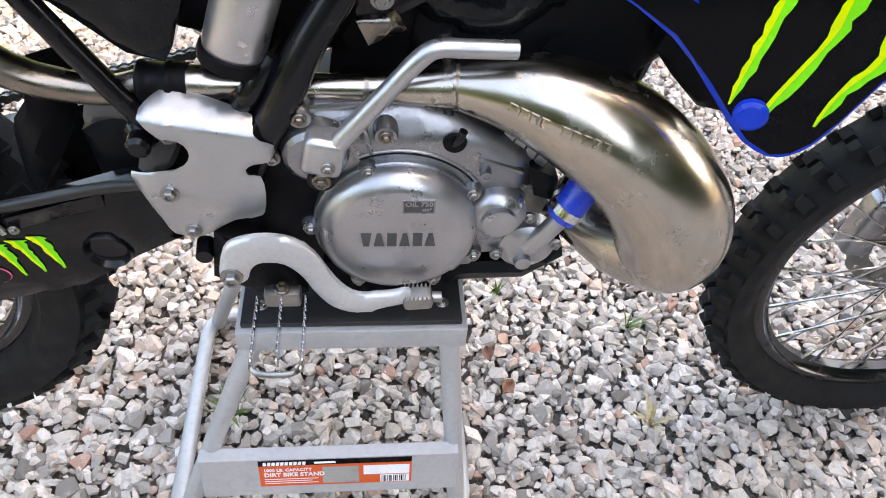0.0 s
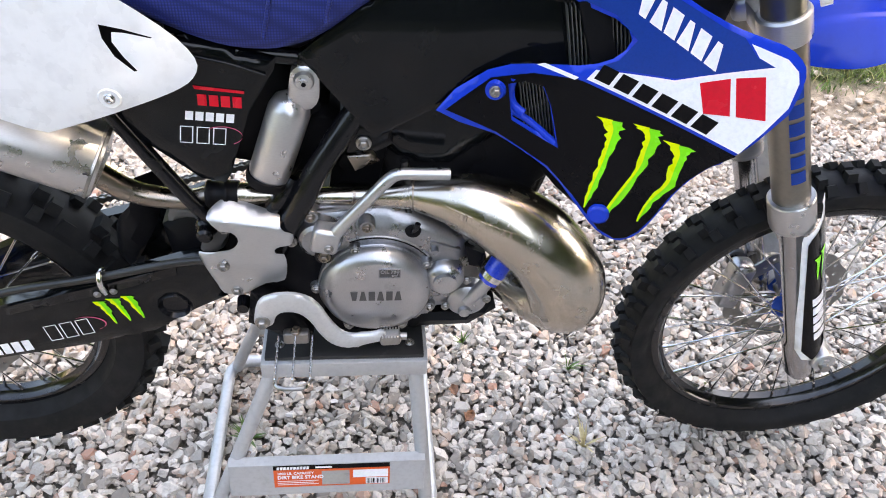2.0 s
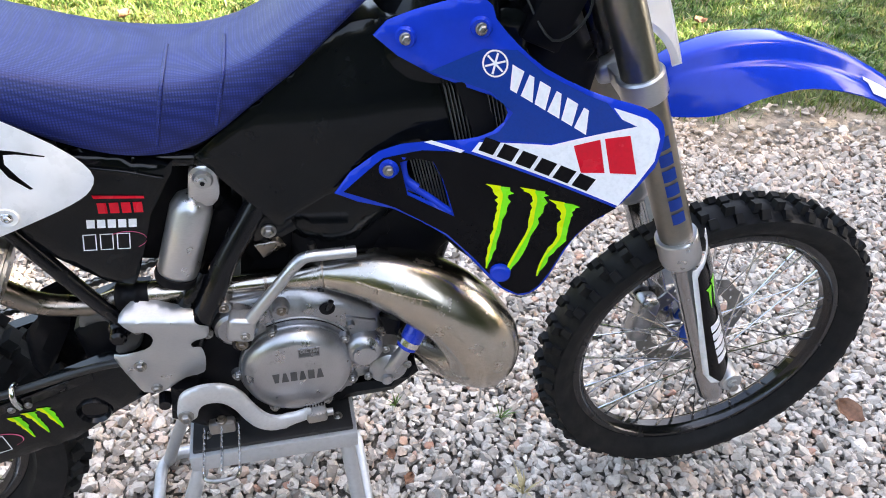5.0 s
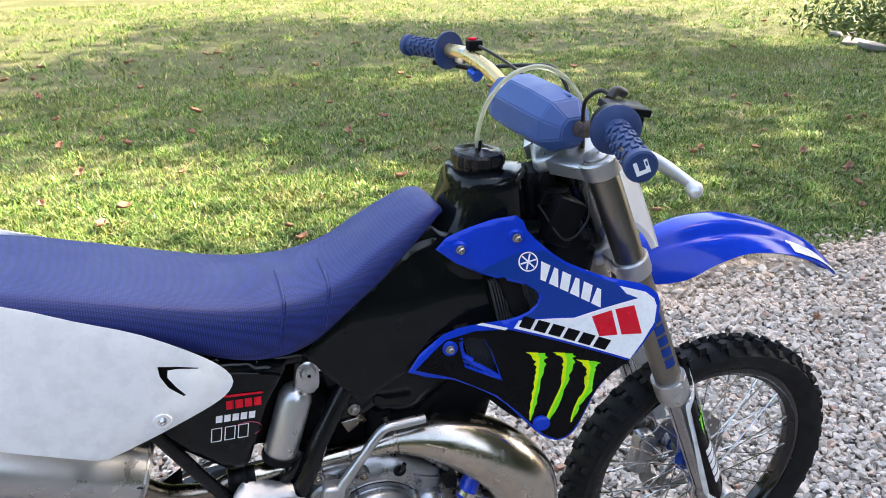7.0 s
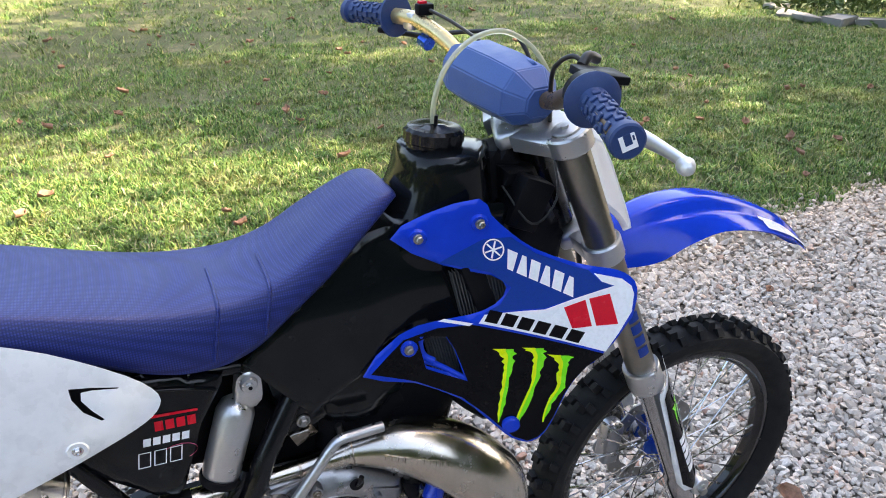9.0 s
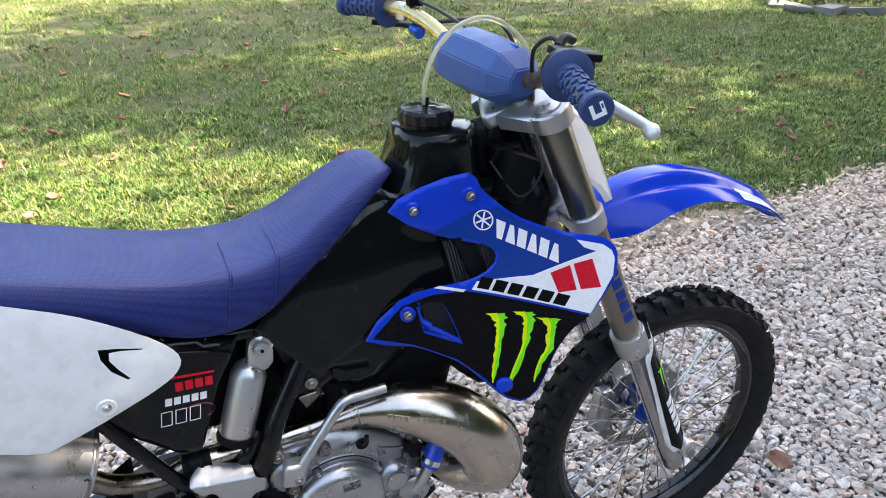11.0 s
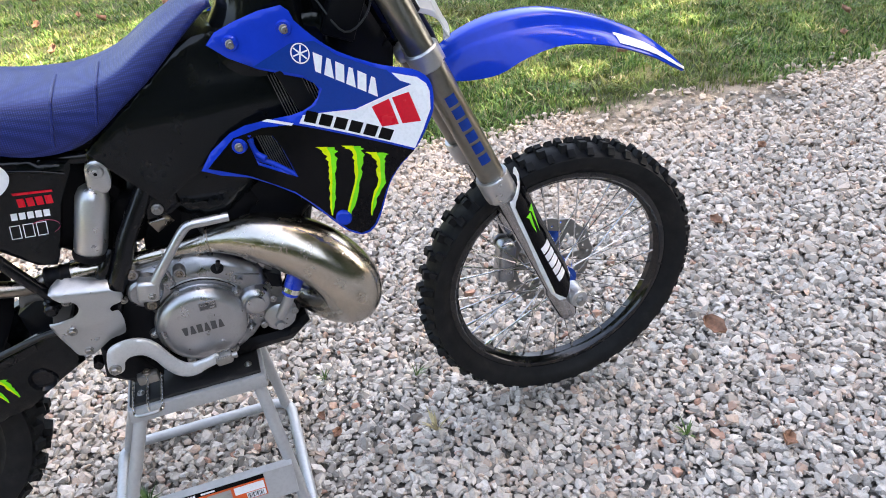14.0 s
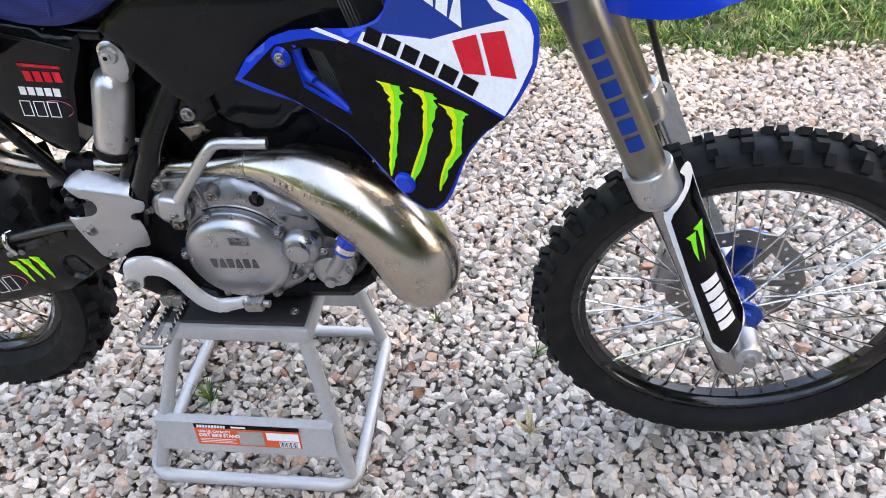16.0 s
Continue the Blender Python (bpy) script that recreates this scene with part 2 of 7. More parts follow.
def edge_dust(t):
    """How sandy the drive is: along its border with the lawn and towards the yard's far end, in ragged patches."""
    co = t.nodes.new("ShaderNodeTexCoord")
    sep = t.nodes.new("ShaderNodeSeparateXYZ")
    t.links.new(co.outputs["Object"], sep.inputs[0])
    patch = span(t, noise_of(t, 1.7, 5, 0.65), 0.3, 0.7, -0.5, 0.5)
    sums = []
    for axis, lo, hi, top in ((1, 0.75, 1.55, 1.0), (0, 1.2, 3.6, 0.75)):
        add = t.nodes.new("ShaderNodeMath")
        add.operation = "ADD"
        t.links.new(sep.outputs[axis], add.inputs[0])
        t.links.new(patch, add.inputs[1])
        sums.append(span(t, add.outputs[0], lo, hi, 0, top))
    both = t.nodes.new("ShaderNodeMath")
    both.operation = "MULTIPLY"
    t.links.new(span(t, sep.outputs[0], 0.2, 1.4, 0.35, 1.0), both.inputs[0])
    t.links.new(sums[0], both.inputs[1])
    most = t.nodes.new("ShaderNodeMath")
    most.operation = "MAXIMUM"
    t.links.new(both.outputs[0], most.inputs[0])
    t.links.new(sums[1], most.inputs[1])
    return most.outputs[0]


def crushed_stone():
    """Broken limestone: each lump its own grey, tan or rust, with veins, dusty bloom and a grained break."""
    m, t, p = nodes_of("crushed_limestone")
    g = t.nodes.new("ShaderNodeNewGeometry")
    col = ramp(t, g.outputs["Random Per Island"], [(0.0, (0.18, 0.160, 0.140)), (0.10, (0.29, 0.262, 0.232)), (0.30, (0.44, 0.40, 0.356)), (0.55, (0.56, 0.508, 0.453)), (0.80, (0.70, 0.637, 0.575)), (0.88, (0.60, 0.48, 0.40)), (0.945, (0.50, 0.37, 0.29)), (0.972, (0.38, 0.19, 0.13)), (0.982, (0.60, 0.555, 0.52)), (1.0, (0.82, 0.76, 0.71))])
    col = mixed(t, col, (0.25, 0.215, 0.19), span(t, noise_of(t, 95, 6, 0.7), 0.48, 0.68, 0, 0.55))
    col = mixed(t, col, (0.74, 0.70, 0.66), span(t, noise_of(t, 60, 5, 0.6), 0.56, 0.74, 0, 0.35))
    col = mixed(t, col, (0.46, 0.36, 0.28), span(t, noise_of(t, 2.2, 4, 0.6), 0.5, 0.75, 0, 0.35))
    col = mixed(t, col, mixed(t, (0.30, 0.215, 0.15), (0.74, 0.575, 0.445), span(t, noise_of(t, 16, 6, 0.7), 0.36, 0.54)), span(t, edge_dust(t), 0, 1, 0, 0.74))
    t.links.new(col, p.inputs["Base Color"])
    p.inputs["Roughness"].default_value = 0.8
    bumped(t, p, noise_of(t, 420, 5, 0.7), 0.3, 0.0012)
    return m


WHITE_THIN = thin_white()
SEAT = seat_vinyl()
HOSE = clear_hose()
STONE = crushed_stone()
GRASS = grass_blades()
FOLIAGE = per_island("tree_leaf", [(0.0, (0.03, 0.06, 0.012)), (0.5, (0.055, 0.1, 0.02)), (1.0, (0.10, 0.13, 0.03))], 0.55, 3, 0.1, 0.2, (0.09, 0.1, 0.02))
WEED = per_island("weed_leaf", [(0.0, (0.03, 0.075, 0.016)), (1.0, (0.11, 0.19, 0.035))], 0.5, 30, 0.1, 0.2, (0.1, 0.2, 0.04))
STRAW = per_island("dry_grass", [(0.0, (0.35, 0.28, 0.14)), (1.0, (0.55, 0.46, 0.26))], 0.7, 30, 0.1, 0.2, (0.4, 0.32, 0.18))


def ground_earth():
    """Grey stone dust under the gravel, soil and thatch under the lawn; the border wanders."""
    m, t, p = nodes_of("ground_earth")
    co = t.nodes.new("ShaderNodeTexCoord")
    sep = t.nodes.new("ShaderNodeSeparateXYZ")
    t.links.new(co.outputs["Object"], sep.inputs[0])
    add = t.nodes.new("ShaderNodeMath")
    add.operation = "MULTIPLY_ADD"
    t.links.new(noise_of(t, 2.5, 5), add.inputs[0])
    add.inputs[1].default_value = 0.4
    t.links.new(sep.outputs[1], add.inputs[2])
    near_side = span(t, add.outputs[0], -4.4, -4.2, 1, 0)
    lawn = t.nodes.new("ShaderNodeMath")
    lawn.operation = "MAXIMUM"
    t.links.new(span(t, add.outputs[0], 1.78, 1.92), lawn.inputs[0])
    t.links.new(near_side, lawn.inputs[1])
    lawn = lawn.outputs[0]
    dust = mixed(t, (0.09, 0.082, 0.073), (0.24, 0.22, 0.20), span(t, noise_of(t, 55, 8, 0.75), 0.3, 0.7))
    dust = mixed(t, dust, mixed(t, (0.13, 0.095, 0.065), (0.50, 0.39, 0.285), span(t, noise_of(t, 14, 7, 0.7), 0.38, 0.58)), edge_dust(t))
    turf = mixed(t, (0.012, 0.02, 0.006), (0.12, 0.13, 0.04), span(t, noise_of(t, 70, 8, 0.75), 0.34, 0.66))
    turf = mixed(t, turf, (0.26, 0.21, 0.12), span(t, noise_of(t, 1.6, 8, 0.7), 0.52, 0.72, 0, 0.75))
    t.links.new(mixed(t, dust, turf, lawn), p.inputs["Base Color"])
    p.inputs["Roughness"].default_value = 0.9
    bumped(t, p, noise_of(t, 60, 8, 0.7), 0.8, 0.02)
    return m


EARTH = ground_earth()


# ---- mesh helpers ----
def part(name, bm, material, parent, label="", smooth=True, sharp=35):
    if smooth:
        for f in bm.faces:
            f.smooth = True
        limit = radians(sharp)
        for e in bm.edges:
            if len(e.link_faces) == 2 and e.calc_face_angle(0.0) > limit:
                e.smooth = False
    me = bpy.data.meshes.new(name)
    bm.to_mesh(me)
    bm.free()
    me.materials.append(material)
    ob = new(name, me)
    ob.parent = parent
    if label:
        tagged(ob, label)
    return ob


def thing(name, label, category, group="", at=(0, 0, 0)):
    ob = new(name)
    ob.location = at
    ob.empty_display_size = 0.1
    return tagged(ob, label, category, group)


def smooth_line(pts, n=6, closed=False):
    """Points along a Catmull-Rom curve through pts (tuples of any length)."""
    p = [np.array(q, float) for q in pts]
    k = len(p)
    out = []
    for i in range(k if closed else k - 1):
        a = p[(i - 1) % k] if closed or i else 2 * p[0] - p[1]
        b, c = p[i], p[(i + 1) % k]
        d = p[(i + 2) % k] if closed or i + 2 < k else 2 * p[-1] - p[-2]
        for j in range(n):
            s = j / n
            out.append(0.5 * (2 * b + (c - a) * s + (2 * a - 5 * b + 4 * c - d) * s * s + (3 * b - a - 3 * c + d) * s ** 3))
    if not closed:
        out.append(p[-1])
    return out


def bridge(bm, rings, close_ring=True, caps=True):
    for a, b in zip(rings, rings[1:]):
        k = len(a)
        for i in range(k if close_ring else k - 1):
            j = (i + 1) % k
            bm.faces.new((a[i], a[j], b[j], b[i]))
    if caps:
        bm.faces.new(rings[0][::-1])
        bm.faces.new(rings[-1])


def tube(bm, pts, radius, segs=12, smooth=5, flat=1.0):
    """A swept tube. pts: (x, y, z) or (x, y, z, r)."""
    rows = [tuple(q) if len(q) == 4 else (*q, radius) for q in pts]
    line = smooth_line(rows, smooth) if smooth and len(rows) > 2 else [np.array(r, float) for r in rows]
    rings, up = [], None
    for i, q in enumerate(line):
        d = Vector((line[min(i + 1, len(line) - 1)] - line[max(i - 1, 0)])[:3]).normalized()
        if up is None:
            up = d.orthogonal().normalized() if abs(d.y) > 0.9 else d.cross(Vector((0, 1, 0))).normalized()
        up = (up - d * up.dot(d)).normalized()
        side = d.cross(up)
        rings.append([bm.verts.new(Vector(q[:3]) + (up * math.cos(a) + side * math.sin(a) * flat) * q[3]) for a in (2 * math.pi * s / segs for s in range(segs))])
    bridge(bm, rings)
    bmesh.ops.recalc_face_normals(bm, faces=bm.faces[:])
    return bm


def tube_part(name, pts, radius, material, parent, label="", segs=12, smooth=5, flat=1.0):
    return part(name, tube(bmesh.new(), pts, radius, segs, smooth, flat), material, parent, label, sharp=50)


def lathe(bm, profile, segs=32, m=Matrix(), closed=False):
    """profile: (radius, height) turned about the local y axis, then moved by m. closed: a ring."""
    rings = []
    for i in range(segs):
        a = 2 * math.pi * i / segs
        rings.append([bm.verts.new(m @ Vector((r * math.cos(a), h, r * math.sin(a)))) for r, h in profile])
    k = len(profile)
    for i in range(segs):
        a, b = rings[i], rings[(i + 1) % segs]
        for j in range(k if closed else k - 1):
            n = (j + 1) % k
            bm.faces.new((a[j], a[n], b[n], b[j]))
    if not closed:
        bmesh.ops.remove_doubles(bm, verts=bm.verts[:], dist=1e-6)
    bmesh.ops.recalc_face_normals(bm, faces=bm.faces[:])
    return bm


def lathe_part(name, profile, material, parent, m=Matrix(), segs=32, closed=False, label="", sharp=35):
    return part(name, lathe(bmesh.new(), profile, segs, m, closed), material, parent, label, sharp=sharp)


def box(bm, m, sx, sy, sz, bevel=0.0, segs=2, taper=1.0):
    made = bmesh.ops.create_cube(bm, size=1.0)["verts"]
    for v in made:
        k = taper if v.co.z > 0 else 1.0
        v.co = m @ Vector((v.co.x * sx * k, v.co.y * sy * k, v.co.z * sz))
    if bevel:
        edges = list({e for v in made for e in v.link_edges})
        bmesh.ops.bevel(bm, geom=edges, offset=bevel, segments=segs, profile=0.5, affect="EDGES")
    return bm


def inside(p, poly):
    hit, k = False, len(poly)
    for i in range(k):
        (x0, y0), (x1, y1) = poly[i], poly[i - 1]
        if (y0 > p[1]) != (y1 > p[1]) and p[0] < (x1 - x0) * (p[1] - y0) / (y1 - y0) + x0:
            hit = not hit
    return hit


def fill_flat(outline, holes=(), step=0.02):
    """A fine triangle net inside an outline (x, z), with holes left open: points, faces, closed loops of indices."""
    pts, edges, loops = [], [], []
    for loop in (outline, *holes):
        dense = []
        for i, a in enumerate(loop):
            b = loop[(i + 1) % len(loop)]
            k = max(1, int(math.hypot(b[0] - a[0], b[1] - a[1]) / step))
            dense += [(a[0] + (b[0] - a[0]) * s / k, a[1] + (b[1] - a[1]) * s / k) for s in range(k)]
        base = len(pts)
        pts += dense
        loops.append(list(range(base, len(pts))))
        edges += [(base + i, base + (i + 1) % len(dense)) for i in range(len(dense))]
    edge_pts = np.array(pts)
    xs, zs = [p[0] for p in outline], [p[1] for p in outline]
    z, row = min(zs) + step / 2, 0
    while z < max(zs):
        x = min(xs) + step * (0.25 + 0.5 * (row % 2))
        while x < max(xs):
            if inside((x, z), outline) and not any(inside((x, z), h) for h in holes) and np.hypot(*(edge_pts - (x, z)).T).min() > 0.45 * step:
                pts.append((x, z))
            x += step
        z += step * 0.87
        row += 1
    v, _, f, ov, _, _ = mathutils.geometry.delaunay_2d_cdt([Vector(p) for p in pts], edges, [], 0, 1e-7)
    tris = []
    for tri in f:
        c = (sum(v[i].x for i in tri) / 3, sum(v[i].y for i in tri) / 3)
        if inside(c, outline) and not any(inside(c, h) for h in holes):
            tris.append(tri)
    where = {}
    for i, olds in enumerate(ov):
        for o in olds:
            where[o] = i
    return v, tris, [[where[i] for i in loop] for loop in loops]


def slab(bm, outline, front, back, holes=(), step=0.02, rounding=0.0):
    """A solid whose outline lies in x and z; front(x, z) and back(x, z) give y of its two faces. rounding: radius at its edges."""
    v, tris, loops = fill_flat(outline, holes, step)
    ring = np.array([(v[i].x, v[i].y) for loop in loops for i in loop])
    rows = []
    for p in v:
        y0 = front(p.x, p.y) if callable(front) else front
        y1 = back(p.x, p.y) if callable(back) else back
        if rounding:
            d = min(1.0, np.hypot(*(ring - (p.x, p.y)).T).min() / rounding)
            k = (1 - math.sqrt(max(0.0, 1 - (1 - d) ** 2))) * min(rounding, abs(y1 - y0) * 0.45)
            y0, y1 = y0 + k * (1 if y1 > y0 else -1), y1 - k * (1 if y1 > y0 else -1)
        rows.append((bm.verts.new((p.x, y0, p.y)), bm.verts.new((p.x, y1, p.y))))
    for a, b, c in tris:
        bm.faces.new((rows[a][0], rows[b][0], rows[c][0]))
        bm.faces.new((rows[c][1], rows[b][1], rows[a][1]))
    for loop in loops:
        for i, a in enumerate(loop):
            b = loop[(i + 1) % len(loop)]
            if a != b:
                bm.faces.new((rows[a][0], rows[a][1], rows[b][1], rows[b][0]))
    bmesh.ops.recalc_face_normals(bm, faces=bm.faces[:])
    return bm


def slab_part(name, outline, front, back, material, parent, label="", holes=(), step=0.02, rounding=0.0, soft=0, sharp=40, relax=0):
    line = [tuple(p) for p in smooth_line(outline, soft, True)] if soft else list(outline)
    bm = slab(bmesh.new(), line, front, back, holes, step, rounding)
    for _ in range(relax):
        bmesh.ops.smooth_vert(bm, verts=bm.verts[:], factor=0.5, use_axis_x=False, use_axis_y=True, use_axis_z=False)
    return part(name, bm, material, parent, label, sharp=sharp)


def decal(bm, outline, face, off=0.0012, step=0.012, holes=()):
    """A thin film laid on face(x, z), on the side towards -y."""
    v, tris, _ = fill_flat(outline, holes, step)
    rows = [bm.verts.new((p.x, (face(p.x, p.y) if callable(face) else face) - off, p.y)) for p in v]
    for tri in tris:
        f = bm.faces.new([rows[i] for i in tri])
        f.normal_update()
        if f.normal.y > 0:
            f.normal_flip()
    return bm


def decal_part(name, outlines, face, material, parent, label="", off=0.0012, step=0.012, holes=()):
    bm = bmesh.new()
    for o in outlines:
        decal(bm, o, face, off, step, holes)
    return part(name, bm, material, parent, label, smooth=False)


def bars(n, a, b, height, lean=0.0, fill=0.78, up=None, widths=None):
    """n upright bars from a to b (x, z): stand-ins for lettering."""
    ax, az, bx, bz = *a, *b
    ux, uz = (bx - ax) / n, (bz - az) / n
    k = math.hypot(ux, uz)
    nx, nz = (-uz / k, ux / k) if up is None else up
    out = []
    for i in range(n):
        x, z = ax + ux * i, az + uz * i
        w = fill * (1 if widths is None else widths[i])
        sx, sz = nx * height + ux / k * lean * height, nz * height + uz / k * lean * height
        out.append([(x, z), (x + ux * w, z + uz * w), (x + ux * w + sx, z + uz * w + sz), (x + sx, z + sz)])
    return out


def tapered(quads, tops):
    """The same bars with their upper ends narrowed or widened about the middle."""
    out = []
    for q, k in zip(quads, tops):
        (ax, az), (bx, bz), (cx, cz), (dx, dz) = q
        foot = 1.12 if k < 1 else 0.62 if k > 1 else 1.0
        mx, mz, nx, nz = (ax + bx) / 2, (az + bz) / 2, (cx + dx) / 2, (cz + dz) / 2
        out.append([(mx + (ax - mx) * foot, mz + (az - mz) * foot), (mx + (bx - mx) * foot, mz + (bz - mz) * foot), (nx + (cx - nx) * k, nz + (cz - nz) * k), (nx + (dx - nx) * k, nz + (dz - nz) * k)])
    return out


def bolt(parent, x, y, z, r=0.006, material=None, name="bolt", way=(0, -1, 0)):
    """A flanged hex bolt whose head points along way."""
    bm = bmesh.new()
    m = Matrix.Translation((x, y, z)) @ Vector((0, -1, 0)).rotation_difference(Vector(way)).to_matrix().to_4x4()
    lathe(bm, [(0, 0.002), (r * 1.45, 0.002), (r * 1.45, -0.0015), (r * 1.3, -0.0022), (0, -0.0022)], 16, m)
    lathe(bm, [(0, -0.002), (r, -0.002), (r, -r * 0.9), (r * 0.82, -r * 1.15), (r * 0.5, -r * 1.15), (r * 0.45, -r * 0.8), (0, -r * 0.8)], 6, m)
    return part(name, bm, material or STEEL, parent, sharp=25)


# ---- ground: gravel drive and lawn ----
def ground():
    bm = bmesh.new()
    bmesh.ops.create_grid(bm, x_segments=8, y_segments=8, size=150)
    bmesh.ops.translate(bm, verts=bm.verts[:], vec=(0, 0, -0.02))
    return tagged(part("ground", bm, EARTH, None, smooth=False), "grey stone dust drive meeting a patchy green lawn", "ground", kind="structure")


ground()


def border(x):
    return 1.6 + 0.07 * math.sin(1.3 * x + 0.4) + 0.05 * math.sin(3.7 * x) + 0.03 * math.sin(9.1 * x)


def mesh_from(name, verts, faces, material):
    me = bpy.data.meshes.new(name)
    me.vertices.add(len(verts))
    me.vertices.foreach_set("co", np.asarray(verts, np.float32).ravel())
    k = faces.shape[1]
    me.loops.add(faces.size)
    me.loops.foreach_set("vertex_index", faces.astype(np.int32).ravel())
    me.polygons.add(len(faces))
    me.polygons.foreach_set("loop_start", np.arange(0, faces.size, k, dtype=np.int32))
    me.polygons.foreach_set("use_smooth", np.zeros(len(faces), bool))
    me.update(calc_edges=True)
    me.validate()
    me.materials.append(material)
    return new(name, me)


def turns(rng, n):
    q = rng.normal(size=(n, 4))
    q /= np.linalg.norm(q, axis=1)[:, None]
    w, x, y, z = q.T
    return np.stack([1 - 2 * (y * y + z * z), 2 * (x * y - z * w), 2 * (x * z + y * w), 2 * (x * y + z * w), 1 - 2 * (x * x + z * z), 2 * (y * z - x * w), 2 * (x * z - y * w), 2 * (y * z + x * w), 1 - 2 * (x * x + y * y)], -1).reshape(n, 3, 3)


def settled(rng, n):
    """Random turns about the upright axis with some tilt: stones lying on their flat sides."""
    a, b, c = rng.uniform(0, 2 * np.pi, n), rng.normal(0, 0.42, n), rng.normal(0, 0.42, n)
    one, nil = np.ones(n), np.zeros(n)
    rz = np.stack([np.cos(a), -np.sin(a), nil, np.sin(a), np.cos(a), nil, nil, nil, one], -1).reshape(n, 3, 3)
    rx = np.stack([one, nil, nil, nil, np.cos(b), -np.sin(b), nil, np.sin(b), np.cos(b)], -1).reshape(n, 3, 3)
    ry = np.stack([np.cos(c), nil, np.sin(c), nil, one, nil, -np.sin(c), nil, np.cos(c)], -1).reshape(n, 3, 3)
    return ry @ rx @ rz


def gravel():
    """Crushed stone: sharp-edged lumps of one to five centimetres with chips between them, thinning into the lawn."""
    rng = np.random.default_rng(5)
    kinds = []
    for n in range(36):
        bm = bmesh.new()
        while len(bm.verts) < 10:
            p = rng.normal(size=3)
            p /= (np.abs(p) ** 5).sum() ** 0.2
            if all((Vector(p) - v.co).length > 0.55 for v in bm.verts):
                bm.verts.new(p)
        made = bmesh.ops.convex_hull(bm, input=bm.verts[:])
        bmesh.ops.delete(bm, geom=list({g for g in made["geom_interior"] if isinstance(g, bmesh.types.BMVert)}), context="VERTS")
        bm.verts.index_update()
        shape = np.array([v.co for v in bm.verts])
        shape -= (shape.max(0) + shape.min(0)) / 2
        shape /= np.abs(shape).max(0)
        kinds.append((shape * (1, rng.uniform(0.58, 0.92), rng.uniform(0.42, 0.72)), np.array([[v.index for v in f.verts] for f in bm.faces])))
        bm.free()
    spots = []
    # x0, x1, y0, y1, spacing, mean half-length, shift, depth below the top
    for x0, x1, y0, y1, gap, mean, jump, sink in ((-1.3, 1.75, -0.85, 1.7, 0.0190, 0.0112, 0.6, 0.0065), (-1.3, 1.75, -0.85, 1.7, 0.0220, 0.0122, 0.5, -0.001), (-0.9, 1.6, -0.75, 1.3, 0.026, 0.0062, 0.6, -0.002), (1.75, 4.9, -0.85, 1.95, 0.0225, 0.0130, 0.6, 0.006), (1.75, 4.9, -0.85, 1.95, 0.0280, 0.0142, 0.5, -0.001), (-4.2, -1.3, -4.2, 1.7, 0.040, 0.024, 0.5, -0.002), (-1.3, 4.9, -4.2, -0.85, 0.040, 0.024, 0.5, -0.002), (4.9, 8.0, -4.2, 1.95, 0.040, 0.024, 0.5, -0.002)):
        gx, gy = np.meshgrid(np.arange(x0, x1, gap), np.arange(y0, y1, gap))
        p = np.stack([gx.ravel(), gy.ravel()], -1) + rng.uniform(-jump, jump, (gx.size, 2)) * gap
        edge = np.array([border(x) for x in p[:, 0]])
        keep = p[:, 1] < edge + rng.normal(-0.02, 0.06, len(p)) + (rng.random(len(p)) < 0.03) * rng.uniform(0, 0.4, len(p))
        sandy = np.clip((p[:, 1] - edge + 0.50) / 0.34, 0, 1) * np.clip((p[:, 0] - 0.9) / 0.5, 0, 1) * np.clip(0.5 + 0.8 * np.sin(3.1 * p[:, 0] + 1.0) * np.sin(5.3 * p[:, 1]) + 0.3 * np.sin(7.7 * p[:, 0]), 0, 1)
        keep &= rng.random(len(p)) > 0.92 * sandy
        p = p[keep]
        spots.append(np.column_stack([p, np.clip(rng.lognormal(math.log(mean), 0.27, len(p)), mean * 0.55, mean * 1.75), np.full(len(p), sink)]))
    spots = np.concatenate(spots)
    which = rng.integers(0, len(kinds), len(spots))
    verts, faces, base = [], [], 0
    for k, (v, f) in enumerate(kinds):
        s = spots[which == k]
        lie = settled(rng, len(s))
        lumps = np.einsum("nij,vj->nvi", lie, v) * s[:, 2][:, None, None]
        lumps[:, :, :2] += s[:, None, :2]
        lumps[:, :, 2] += (rng.uniform(-0.009, 0.001, len(s)) - s[:, 3])[:, None]
        verts.append(lumps.reshape(-1, 3))
        faces.append((f[None] + (np.arange(len(s)) * len(v))[:, None, None] + base).reshape(-1, 3))
        base += len(s) * len(v)
    tagged(mesh_from("gravel", np.concatenate(verts), np.concatenate(faces), STONE), "loose angular grey limestone gravel with tan pieces", "gravel", kind="stuff")


gravel()


